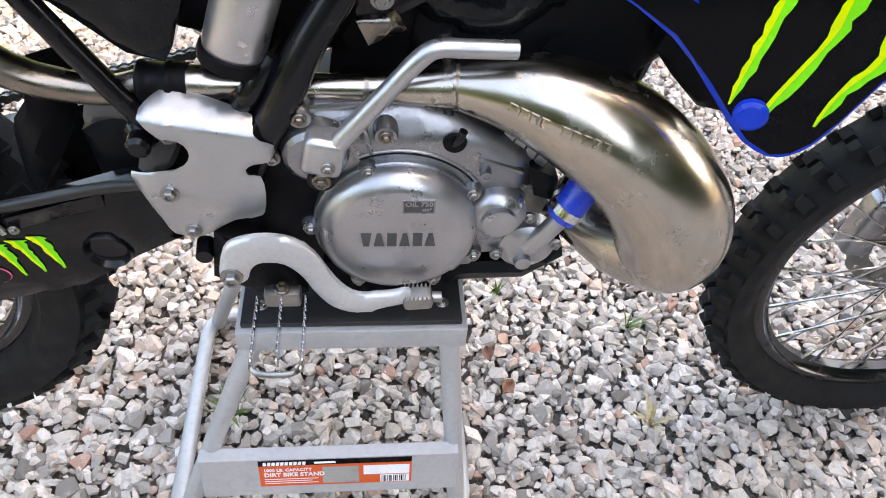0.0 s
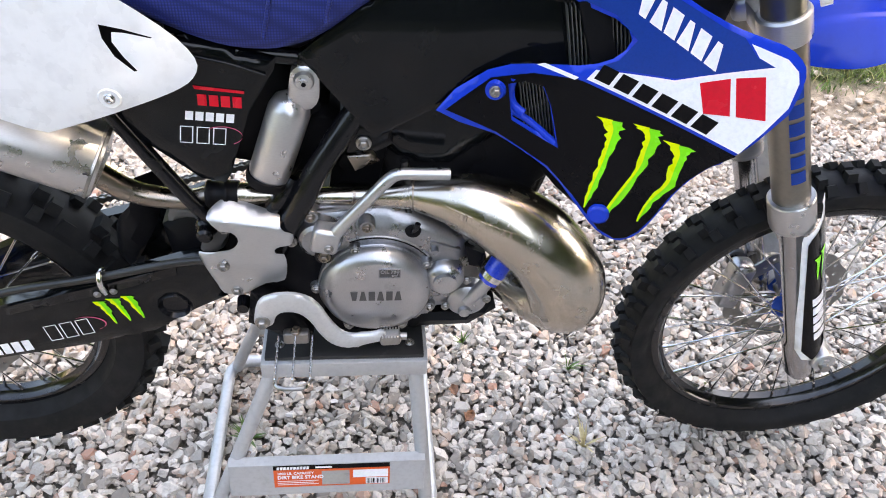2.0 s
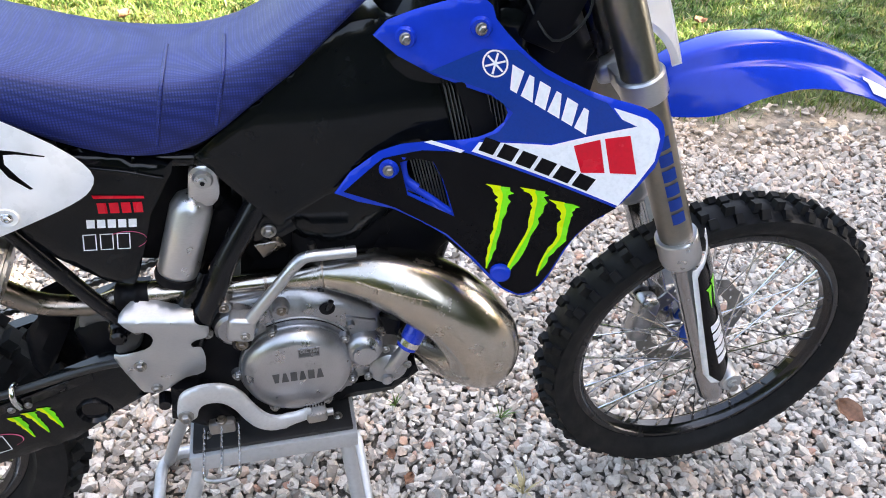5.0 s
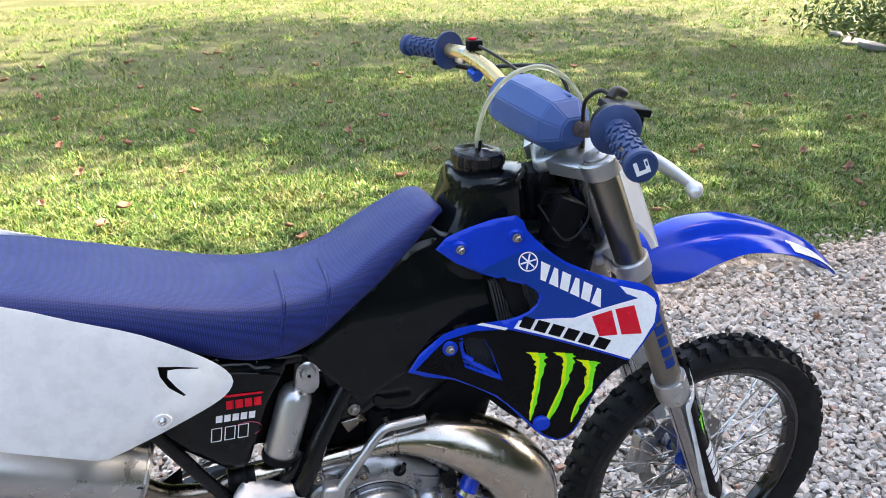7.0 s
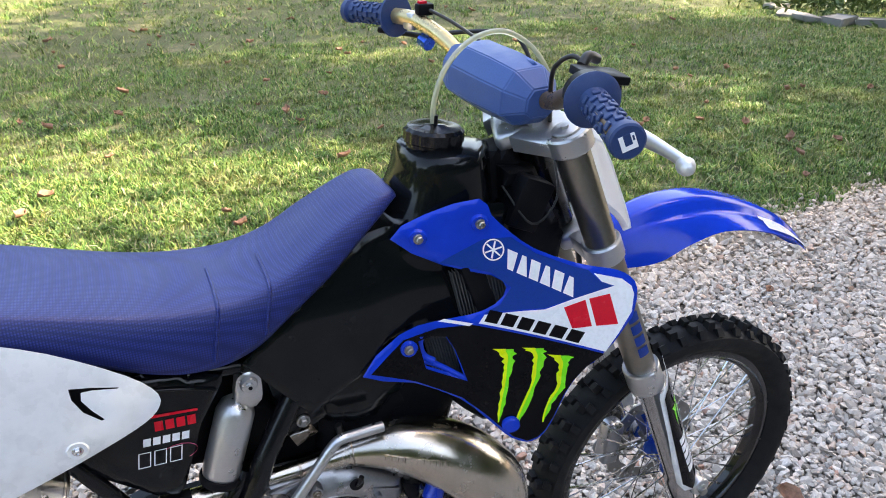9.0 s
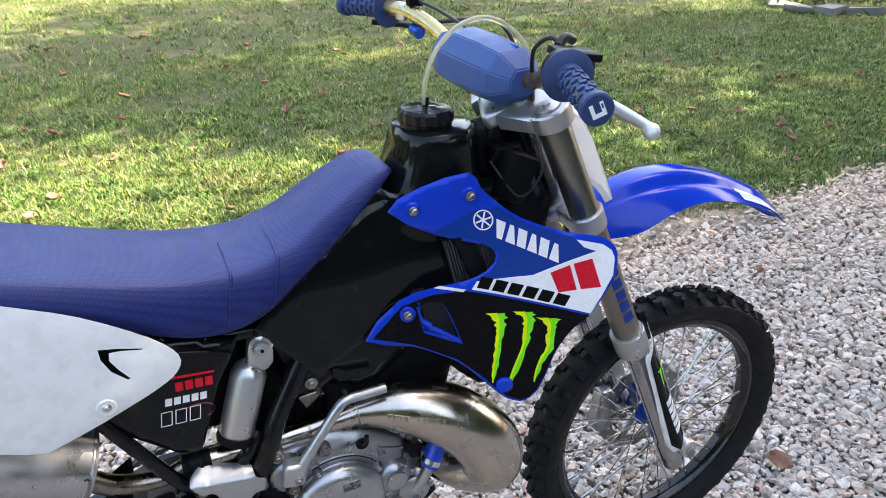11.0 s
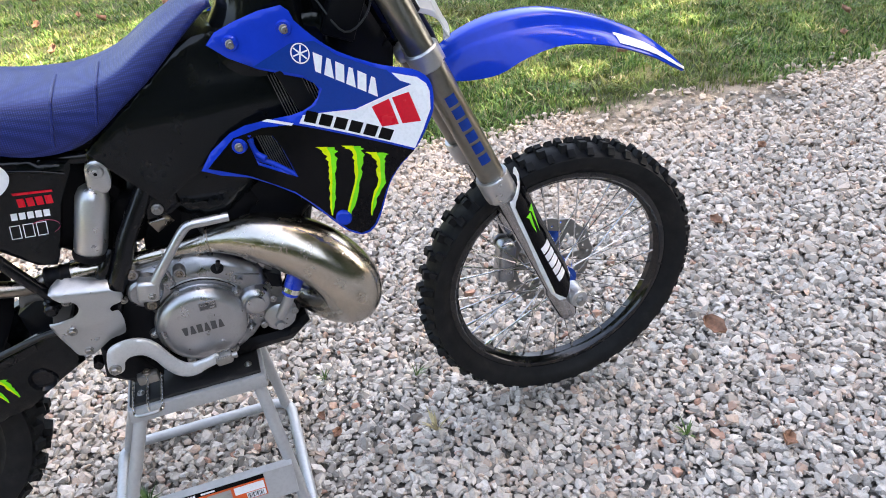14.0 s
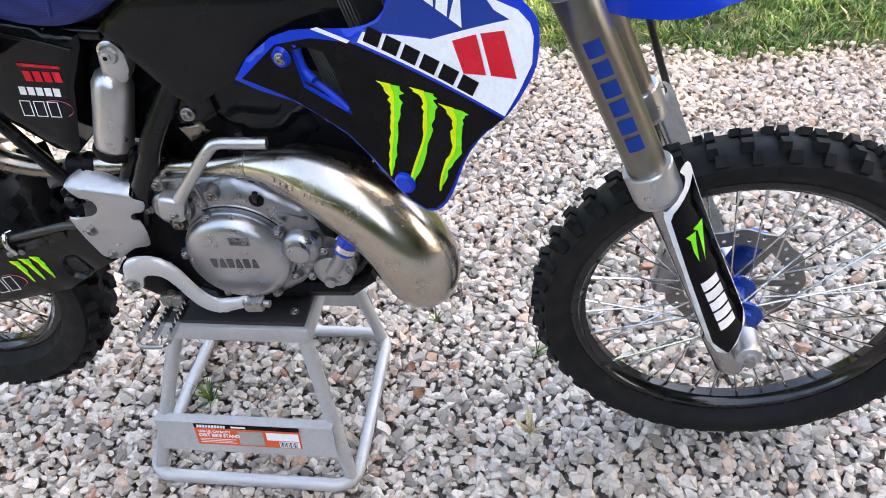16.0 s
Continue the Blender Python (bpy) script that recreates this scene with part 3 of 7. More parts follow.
def broad_leaves():
    """Clover and plantain scattered through the near lawn."""
    rng = np.random.default_rng(31)
    hearts = np.column_stack([rng.uniform(-1.8, 6.5, 900), rng.uniform(1.75, 5.2, 900)])
    n = 15000
    own = rng.integers(0, 900, n)
    p = hearts[own] + rng.normal(0, 0.05, (n, 2)) * rng.uniform(0.4, 1.6, 900)[own][:, None]
    size = rng.uniform(0.003, 0.008, n)
    q = np.array([(-0.5, 0, 0.1), (-0.1, -0.45, 0), (0.5, -0.2, 0.05), (0.5, 0.2, 0.05), (-0.1, 0.45, 0)]) * 2
    v = np.einsum("nij,vj->nvi", settled(rng, n), q) * size[:, None, None]
    v[:, :, :2] += p[:, None]
    v[:, :, 2] += rng.uniform(0.004, 0.026, n)[:, None]
    f = (np.array([(0, 1, 2), (0, 2, 3), (0, 3, 4)])[None] + (np.arange(n) * 5)[:, None, None]).reshape(-1, 3)
    tagged(mesh_from("clover", v.reshape(-1, 3), f, WEED), "small clover leaves among the lawn grass", "clover", kind="stuff")


broad_leaves()


def lawn():
    rng = np.random.default_rng(9)
    rows = []
    for y0, y1, x0, x1, n, h in ((1.5, 3.6, -1.8, 6.8, 230000, 0.019), (3.4, 7.0, -2.6, 9.6, 220000, 0.022), (7.0, 14.0, -3.5, 14.0, 110000, 0.036)):
        k = n // 14
        heart = np.column_stack([rng.uniform(x0, x1, k), rng.uniform(y0, y1, k)])
        own = rng.integers(0, k, n)
        p = heart[own] + rng.normal(0, 0.014 + 0.003 * y0, (n, 2))
        edge = np.array([border(x) for x in p[:, 0]])
        bare = np.sin(p[:, 0] * 2.1 + 1.3 * np.sin(p[:, 1] * 1.7)) * np.sin(p[:, 1] * 2.6 + np.sin(p[:, 0] * 1.1)) + rng.normal(0, 0.45, n)
        tall = np.clip(rng.lognormal(-0.1, 0.45, k), 0.4, 2.2)[own]
        stay = (p[:, 1] > edge + rng.normal(0.02, 0.06, n)) & (bare < 0.75)
        p = p[stay]
        rows.append(np.column_stack([p, rng.uniform(0.6, 1.1, len(p)) * h * tall[stay]]))
    r = np.concatenate(rows)
    n = len(r)
    turn, bend, wide = rng.uniform(0, 2 * np.pi, n), rng.uniform(0.6, 2.6, n), rng.uniform(0.0013, 0.0032, n) * (r[:, 2] / 0.013) ** 0.8
    d, s = np.stack([np.cos(turn), np.sin(turn)], -1), np.stack([-np.sin(turn), np.cos(turn)], -1)
    v = np.zeros((n, 5, 3))
    for i, (up, out, w) in enumerate(((0, 0, 1), (0, 0, -1), (0.6, 0.35, 0.75), (0.6, 0.35, -0.75), (1.0, 1.0, 0))):
        v[:, i, :2] = r[:, :2] + d * (out * bend * r[:, 2])[:, None] + s * (w * wide)[:, None]
        v[:, i, 2] = up * r[:, 2] * (1.15 - 0.33 * bend) - 0.022 * (1 - up)
    at = np.arange(n) * 5
    near = at[r[:, 1] < 5.0]
    faces = np.concatenate([(np.array([(0, 1, 3), (0, 3, 2), (2, 3, 4)])[None] + near[:, None, None]).reshape(-1, 3), at[r[:, 1] >= 5.0][:, None] + (0, 1, 4)])
    tagged(mesh_from("grass", v.reshape(-1, 3), faces, GRASS), "short patchy lawn grass with dry straw", "grass", kind="stuff")


lawn()


# ---- motorcycle stand ----
def stand():
    st = thing("bike_stand", "silver painted steel dirt bike stand on gravel", "stand", at=(-0.05, 0, 0))
    st.location = (0, 0, 0)
    x0, x1, y0, y1, r = -0.330, 0.115, -0.195, 0.215, 0.045
    loop = []
    for cx, cy, a0 in ((x1 - r, y0 + r, -90), (x1 - r, y1 - r, 0), (x0 + r, y1 - r, 90), (x0 + r, y0 + r, 180)):
        loop += [(cx + r * math.cos(radians(a0 + a)), cy + r * math.sin(radians(a0 + a))) for a in (0, 22, 45, 68, 90)]
    bm, rings, k = bmesh.new(), [], len(loop)
    for i in range(k):
        a, b = Vector((*loop[i - 1], 0)), Vector((*loop[(i + 1) % k], 0))
        side = (b - a).normalized().cross(Vector((0, 0, 1)))
        rings.append([bm.verts.new(Vector((*loop[i], 0.019)) + side * 0.0135 * math.cos(2 * math.pi * j / 12) + Vector((0, 0, 0.0135 * math.sin(2 * math.pi * j / 12)))) for j in range(12)])
    bridge(bm, rings + [rings[0]], caps=False)
    bmesh.ops.recalc_face_normals(bm, faces=bm.faces[:])
    part("base_loop", bm, STAND_PAINT, st)
    tx0, tx1, ty0, ty1, top = -0.190, 0.088, -0.142, 0.135, 0.442
    for bx, by, tx, ty in ((x0 + 0.016, y0 + 0.02, tx0 + 0.02, ty0 + 0.02), (x1 - 0.012, y0 + 0.02, tx1 - 0.02, ty0 + 0.02), (x0 + 0.016, y1 - 0.02, tx0 + 0.02, ty1 - 0.02), (x1 - 0.012, y1 - 0.02, tx1 - 0.02, ty1 - 0.02)):
        tube_part("leg", [(bx, by, 0.022), (bx + (tx - bx) * 0.25, by + (ty - by) * 0.25, 0.125), (tx, ty, top - 0.03)], 0.0135, STAND_PAINT, st)
    # pressed top tray with turned-down edges, and a bolted rubber mat
    bm = bmesh.new()
    box(bm, Matrix.Translation(((tx0 + tx1) / 2, (ty0 + ty1) / 2, top - 0.020)), tx1 - tx0, ty1 - ty0, 0.036, 0.004)
    part("top_tray", bm, STAND_PAINT, st)
    bm = bmesh.new()
    box(bm, Matrix.Translation(((tx0 + tx1) / 2, (ty0 + ty1) / 2, top + 0.003)), tx1 - tx0 - 0.014, ty1 - ty0 - 0.014, 0.008, 0.002)
    part("rubber_mat", bm, MAT_RUBBER, st, "black rubber mat on the tray")
    for x in (tx0 + 0.03, tx1 - 0.03):
        for y in (ty0 + 0.035, ty1 - 0.035):
            bolt(st, x, y, top + 0.007, 0.0055, way=(0, 0, 1))
    # cross plates low between the legs, leaning like them
    for side, yb, yt in ((1, -0.192, -0.178), (-1, 0.212, 0.196)):
        bm = bmesh.new()
        lo, hi = 0.118, 0.196
        ring = [(yb, lo), (yt, hi), (yt + 0.018 * side, hi + 0.003), (yt + 0.018 * side, hi), (yt + 0.003 * side, hi - 0.003), (yb + 0.003 * side, lo)]
        bridge(bm, [[bm.verts.new((x, y, z)) for y, z in ring] for x in (x0 + 0.062, x1 - 0.022)])
        bmesh.ops.recalc_face_normals(bm, faces=bm.faces[:])
        bmesh.ops.bevel(bm, geom=bm.edges[:], offset=0.0008, segments=1, affect="EDGES")
        plate = part("cross_plate", bm, STAND_PAINT, st)
        if side == 1:
            label_sticker(plate, yb, yt, lo, hi)
    return st


def words(text, size, m, material, parent, name="lettering", depth=0.0002):
    cu = bpy.data.curves.new(name, "FONT")
    cu.body, cu.size, cu.extrude, cu.resolution_u = text, size, depth, 2
    cu.offset = size * 0.03
    tmp = bpy.data.objects.new(name, cu)
    scene.collection.objects.link(tmp)
    me = bpy.data.meshes.new_from_object(tmp.evaluated_get(bpy.context.evaluated_depsgraph_get()))
    bpy.data.objects.remove(tmp)
    me.materials.clear()
    me.materials.append(material)
    me.transform(m)
    ob = new(name, me)
    ob.parent = parent
    return ob


def label_sticker(plate, yb, yt, lo, hi):
    x0, x1, z0, z1 = -0.187, 0.027, 0.139, 0.195

    def face(x, z):
        return yb + (yt - yb) * (z - lo) / (hi - lo)

    def rect(a, b, c, d):
        u = lambda s: x0 + (x1 - x0) * s
        w = lambda s: z0 + (z1 - z0) * s
        return [(u(a), w(c)), (u(b), w(c)), (u(b), w(d)), (u(a), w(d))]

    st = decal_part("sticker", [rect(0, 1, 0, 0.8)], face, ORANGE_DECAL, plate, "orange and black product sticker", 0.001)
    decal_part("sticker_band", [rect(0, 1, 0.8, 1)], face, BLACK_DECAL, plate, "black band of the sticker", 0.001)
    decal_part("white_panel", [rect(0.68, 0.985, 0.36, 0.72)], face, WHITE_DECAL, plate, off=0.0016)
    decal_part("bar_code", [rect(0.8 + 0.013 * i, 0.8 + 0.013 * i + (0.005, 0.009, 0.004)[i % 3], 0.06, 0.3) for i in range(13)], face, BLACK_DECAL, plate, off=0.0018)
    decal_part("bar_code_ground", [rect(0.79, 0.985, 0.04, 0.33)], face, WHITE_DECAL, plate, off=0.0016)
    decal_part("printed_picture", [rect(0.41, 0.65, 0.07, 0.72)], face, surface("printed_photo", (0.35, 0.34, 0.32), 0.4, wear=(0.08, 0.08, 0.08), dirt=0.9, grain=200), plate, off=0.0016)
    decal_part("brand_strip", bars(10, (x0 + 0.006, z1 - 0.0095), (x0 + 0.066, z1 - 0.0095), 0.0072, 0.15) + [rect(0.36, 0.5, 0.86, 0.94)], face, WHITE_DECAL, plate, off=0.0018)
    tilt = math.atan2(yt - yb, hi - lo)
    for text, size, a, c in (("1000 LB. CAPACITY", 0.0085, 0.03, 0.60), ("DIRT BIKE STAND", 0.0115, 0.03, 0.40)):
        x, z = x0 + (x1 - x0) * a, z0 + (z1 - z0) * c
        m = Matrix.Translation((x, face(x, z) - 0.0018, z)) @ Matrix.Rotation(radians(90) - tilt, 4, "X") @ Matrix.Diagonal((0.92, 1, 1, 1))
        words(text, size, m, WHITE_DECAL, plate)
    decal_part("fine_print", [rect(0.03, 0.38, 0.28, 0.31), rect(0.03, 0.34, 0.2, 0.23), rect(0.03, 0.38, 0.12, 0.15)], face, WHITE_DECAL, plate, off=0.0018)


stand()


# ---- dirt bike ----
bike = thing("dirt_bike", "blue, black and white two-stroke dirt bike on a stand", "motorcycle")


def mirrored(ob, parent):
    """The same part on the bike's other side."""
    me = ob.data.copy()
    me.transform(Matrix.Diagonal((1, -1, 1, 1)))
    me.flip_normals()
    two = new(ob.name, me)
    two.parent = parent
    if ob.get("label"):
        two["label"] = ob["label"]
    return two


def wheel(name, centre, turn, R, rim_r, width, knob, pitches, rows, hub_mat, disc_side, disc_r, label):
    m = Matrix.Translation(centre) @ turn
    f = rim_r
    rim = lathe_part(name, [(f, -0.021), (f - 0.004, -0.0225), (f - 0.013, -0.021), (f - 0.017, -0.013), (f - 0.026, -0.008), (f - 0.026, 0.008), (f - 0.017, 0.013), (f - 0.013, 0.021), (f - 0.004, 0.0225), (f, 0.021), (f - 0.008, 0.015), (f - 0.008, -0.015)], RIM_BLACK, bike, m, 96, True, label, sharp=50)
    # tyre carcass and its knobs
    bm, w, c = bmesh.new(), width / 2, R - knob
    half = [(f - 0.009, 0.016), (f + 0.004, 0.0235), (f + 0.016, w * 0.80), (f + (c - f) * 0.55, w * 0.98), (f + (c - f) * 0.8, w * 0.93), (c - 0.006, w * 0.62), (c, w * 0.25)]
    lathe(bm, [(r, -h) for r, h in half] + [(r, h) for r, h in half[::-1]], 96, m, True)
    rng = random.Random(4)
    for i in range(pitches):
        for along, h, tilt, lx, ly, lift in rows[i % len(rows)]:
            for s in (1, -1):
                if h == 0 and s < 0:
                    continue
                a = 2 * math.pi * (i + along + (0.5 if s < 0 and h > 0.02 else 0)) / pitches + rng.uniform(-0.004, 0.004)
                q = m @ Matrix.Rotation(-a, 4, "Y") @ Matrix.Translation((c - lift, h * s, 0)) @ Matrix.Rotation(radians(-tilt * s), 4, "Z") @ Matrix.Rotation(radians(90), 4, "Y")
                box(bm, q @ Matrix.Translation((0, 0, knob * 0.4)), lx * rng.uniform(0.93, 1.05), ly, knob * 1.25, 0, taper=0.82)
    part("tyre", bm, RUBBER, rim, "black knobbly off-road tyre with dusty knobs", sharp=38)
    # hub, spokes, disc
    lathe_part("hub", [(0, -0.045), (0.022, -0.045), (0.024, -0.034), (0.036, -0.033), (0.036, -0.028), (0.021, -0.022), (0.019, 0), (0.021, 0.022), (0.036, 0.028), (0.036, 0.033), (0.024, 0.034), (0.022, 0.045), (0, 0.045)], hub_mat, rim, m, 32)
    bm = bmesh.new()
    tube(bm, [(0, 0, 0, 0.0017), (0.88, 0, 0, 0.0017), (0.9, 0, 0, 0.003), (1.0, 0, 0, 0.003)], 0.0017, 6, 0)
    me = bpy.data.meshes.new("spoke")
    bm.to_mesh(me)
    bm.free()
    me.materials.append(CHROME)
    for i in range(36):
        s = 1 if i % 2 else -1
        a0 = 2 * math.pi * i / 36
        a1 = a0 + (0.62 if (i // 2) % 2 else -0.62)
        p = m @ Vector((0.034 * math.cos(a1), 0.030 * s, 0.034 * math.sin(a1)))
        q = m @ Vector(((f - 0.024) * math.cos(a0), 0.006 * s, (f - 0.024) * math.sin(a0)))
        ob = new("spoke", me)
        ob.parent = rim
        d = q - p
        ob.matrix_local = Matrix.Translation(p) @ Vector((1, 0, 0)).rotation_difference(d).to_matrix().to_4x4() @ Matrix.Diagonal((d.length, 1, 1, 1))
    h = 0.058 * disc_side
    bm = bmesh.new()
    ring = lambda r, n, wave=0.0, cx=0.0, cz=0.0: [(cx + r * (1 + wave * math.cos(12 * a)) * math.cos(a), cz + r * (1 + wave * math.cos(12 * a)) * math.sin(a)) for a in (2 * math.pi * i / n for i in range(n))]
    drilled = [ring(0.0038, 8, 0, (disc_r - 0.011 - 0.011 * (i % 2)) * math.cos(a), (disc_r - 0.011 - 0.011 * (i % 2)) * math.sin(a)) for i, a in ((i, 2 * math.pi * i / 30) for i in range(30))]
    slab(bm, ring(disc_r, 96, 0.022), h - 0.0018, h + 0.0018, [ring(disc_r - 0.034, 72, 0.02)] + drilled, 0.014)
    bmesh.ops.transform(bm, matrix=m, verts=bm.verts[:])
    part("brake_disc", bm, BRAKE_DARK, rim, "drilled steel brake disc")
    for i in range(6):
        q = m @ Matrix.Rotation(-i * math.pi / 3, 4, "Y") @ Matrix.Translation(((disc_r - 0.02) / 2 + 0.012, h * 0.95, 0))
        part("disc_arm", box(bmesh.new(), q, disc_r - 0.04, 0.003, 0.016, 0.001), BRAKE_DARK, rim)
    return rim


FRONT = Vector((0.827, -0.004, 0.389))
knobs_f = (((0, 0.012, 6, 0.020, 0.017, 0.001), (0.25, 0.034, 38, 0.019, 0.015, 0.008)), ((0, 0.0145, 8, 0.017, 0.020, 0.001), (0.3, 0.035, 42, 0.016, 0.016, 0.009)))
wheel("front_wheel", FRONT, pose(0, 0, 0, 0.5, 0, -1.2).to_3x3().to_4x4(), 0.361, 0.289, 0.094, 0.0145, 44, knobs_f, BLUE_METAL, 1, 0.122, "black front rim laced with steel spokes")
knobs_r = (((0, 0.0, 0, 0.024, 0.034, 0.0), (0.4, 0.044, 40, 0.024, 0.020, 0.010)), ((0, 0.022, 12, 0.022, 0.020, 0.002), (0.4, 0.045, 42, 0.020, 0.020, 0.011)))
wheel("rear_wheel", Vector((-0.706, 0.0, 0.434)), Matrix(), 0.341, 0.243, 0.118, 0.017, 42, knobs_r, BLUE_METAL, -1, 0.11, "black rear rim laced with steel spokes")


# fork, clamps and guards: the legs lie along one raked line
def on_fork(z, y=-0.1, ahead=0.0):
    return Vector((0.626 + (0.76 - z) * 0.435 + ahead, y, z))


def fork_leg(side):
    y = -0.1 * side
    d = (on_fork(0.3) - on_fork(1.2)).normalized()
    m = Matrix.Translation(on_fork(1.262, y)) @ Vector((0, 1, 0)).rotation_difference(d).to_matrix().to_4x4()
    leg = lathe_part("fork_leg", [(0, 0.011), (0.0245, 0.011), (0.0255, 0.012), (0.027, 0.016), (0.027, 0.24), (0.0285, 0.245), (0.0285, 0.36), (0.0275, 0.56), (0, 0.56)], FORK_TUBE, bike, m, 32, label="grey anodised upper fork tube")
    lathe_part("collar", [(0.0, 0.545), (0.0335, 0.545), (0.0352, 0.5475), (0.0352, 0.594), (0.0338, 0.597), (0.0338, 0.602), (0.022, 0.603), (0, 0.603)], ALLOY, leg, m, 40, label="silver dust-seal collar", sharp=20)
    lathe_part("lower_tube", [(0, 0.6), (0.021, 0.6), (0.021, 0.90), (0.0265, 0.91), (0.0265, 0.995), (0.019, 1.012), (0, 1.012)], FORK_LOWER, leg, m, 32, label="grey alloy lower fork leg")
    bm = bmesh.new()
    lathe(bm, [(0, -0.024), (0.020, -0.024), (0.022, -0.021), (0.022, 0.024), (0, 0.024)], 24, Matrix.Translation((0.824, y * 1.05, 0.394)))
    lathe(bm, [(0, -0.029), (0.011, -0.029), (0.011, -0.024), (0, -0.024)], 6, Matrix.Translation((0.824, y * 1.05, 0.394)))
    part("axle_lug", bm, ALLOY, leg, "cast axle lug")
    lathe_part("cap", [(0, 0.0035), (0.0065, 0.0035), (0.0070, 0.0075), (0.0195, 0.0080), (0.0215, 0.0095), (0.0220, 0.0125), (0, 0.0125)], ALLOY_PALE, leg, m, 24, label="flat round fork cap with adjuster")
    return leg


right_leg, left_leg = fork_leg(1), fork_leg(-1)


def strip(name, rows, material, parent, thick=0.0025, label="", n=5, sharp=40):
    """A bent sheet: rows of (centre, half-width vector, bow vector); it thickens to a shell."""
    bm, lines = bmesh.new(), []
    for c, h, b in rows:
        c, h, b = Vector(c), Vector(h), Vector(b)
        lines.append([bm.verts.new(c + h * s + b * (1 - s * s)) for s in (2 * i / (n - 1) - 1 for i in range(n))])
    bridge(bm, lines, close_ring=False, caps=False)
    bmesh.ops.recalc_face_normals(bm, faces=bm.faces[:])
    bmesh.ops.solidify(bm, geom=bm.faces[:], thickness=thick)
    return part(name, bm, material, parent, label, sharp=sharp)


GUARD_EDGE = [(0.667, 0.763), (0.675, 0.768), (0.684, 0.760), (0.697, 0.726), (0.735, 0.635), (0.804, 0.480), (0.806, 0.452), (0.784, 0.414), (0.751, 0.433), (0.692, 0.592), (0.652, 0.698), (0.655, 0.712), (0.675, 0.737), (0.675, 0.753)]
GUARD_PRINT = [(0.688, 0.747), (0.6985, 0.721), (0.736, 0.632), (0.8035, 0.480), (0.8035, 0.454), (0.784, 0.419), (0.758, 0.437), (0.699, 0.592), (0.661, 0.696), (0.663, 0.709), (0.684, 0.735)]


def fork_guard(side):
    """A bowed plastic sheet outside the lower leg, white at its rim and black on its face."""
    def face(x, z):
        d = x - on_fork(z).x - 0.008
        return -0.140 + 18.0 * d * d

    g = slab_part("fork_guard", GUARD_EDGE, face, lambda x, z: face(x, z) + 0.0035, WHITE, bike, "white and black fork guard", (), 0.012, 0.002, soft=2, sharp=50)
    if side < 0:
        g.data.transform(Matrix.Diagonal((1, -1, 1, 1)))
        g.data.flip_normals()
        return g
    decal_part("guard_graphic", [GUARD_PRINT], face, BLACK_DECAL, g, off=0.0012, step=0.006)
    for i in range(2):
        x, z = 0.690 + i * 0.0095, 0.664 + i * 0.0105
        decal_part("claw_mark", [[(x - 0.005, z + 0.001), (x + 0.009, z + 0.006), (x + 0.012, z - 0.012), (x + 0.021, z - 0.046 - 0.012 * (i == 1)), (x + 0.010, z - 0.026), (x + 0.003, z - 0.006)]], face, GREEN_DECAL, g, off=0.0026, step=0.006)
    for q in bars(5, (0.718, 0.576), (0.766, 0.469), 0.025, fill=0.8):
        decal_part("lettering_bar", [q], face, WHITE_DECAL, g, off=0.0026, step=0.006)
    return g


fork_guard(1), fork_guard(-1)
axis = (on_fork(0.3) - on_fork(1.2)).normalized()
across = Vector((0, 1, 0)).cross(axis).normalized()
for i in range(6):
    # one bar for each letter, wrapped on the tube
    z, bm = 0.962 - i * 0.0272, bmesh.new()
    row = [bm.verts.new(on_fork(z - 0.0205 * j) + (across * math.cos(a) + Vector((0, 1, 0)) * math.sin(a)) * 0.0293) for a in (radians(-112 + 7 * k) for k in range(7)) for j in range(2)]
    for k in range(6):
        bm.faces.new((row[2 * k], row[2 * k + 1], row[2 * k + 3], row[2 * k + 2]))
    part("lettering_bar", bm, BLUE_DECAL, right_leg, "blue lettering bar on the fork tube")


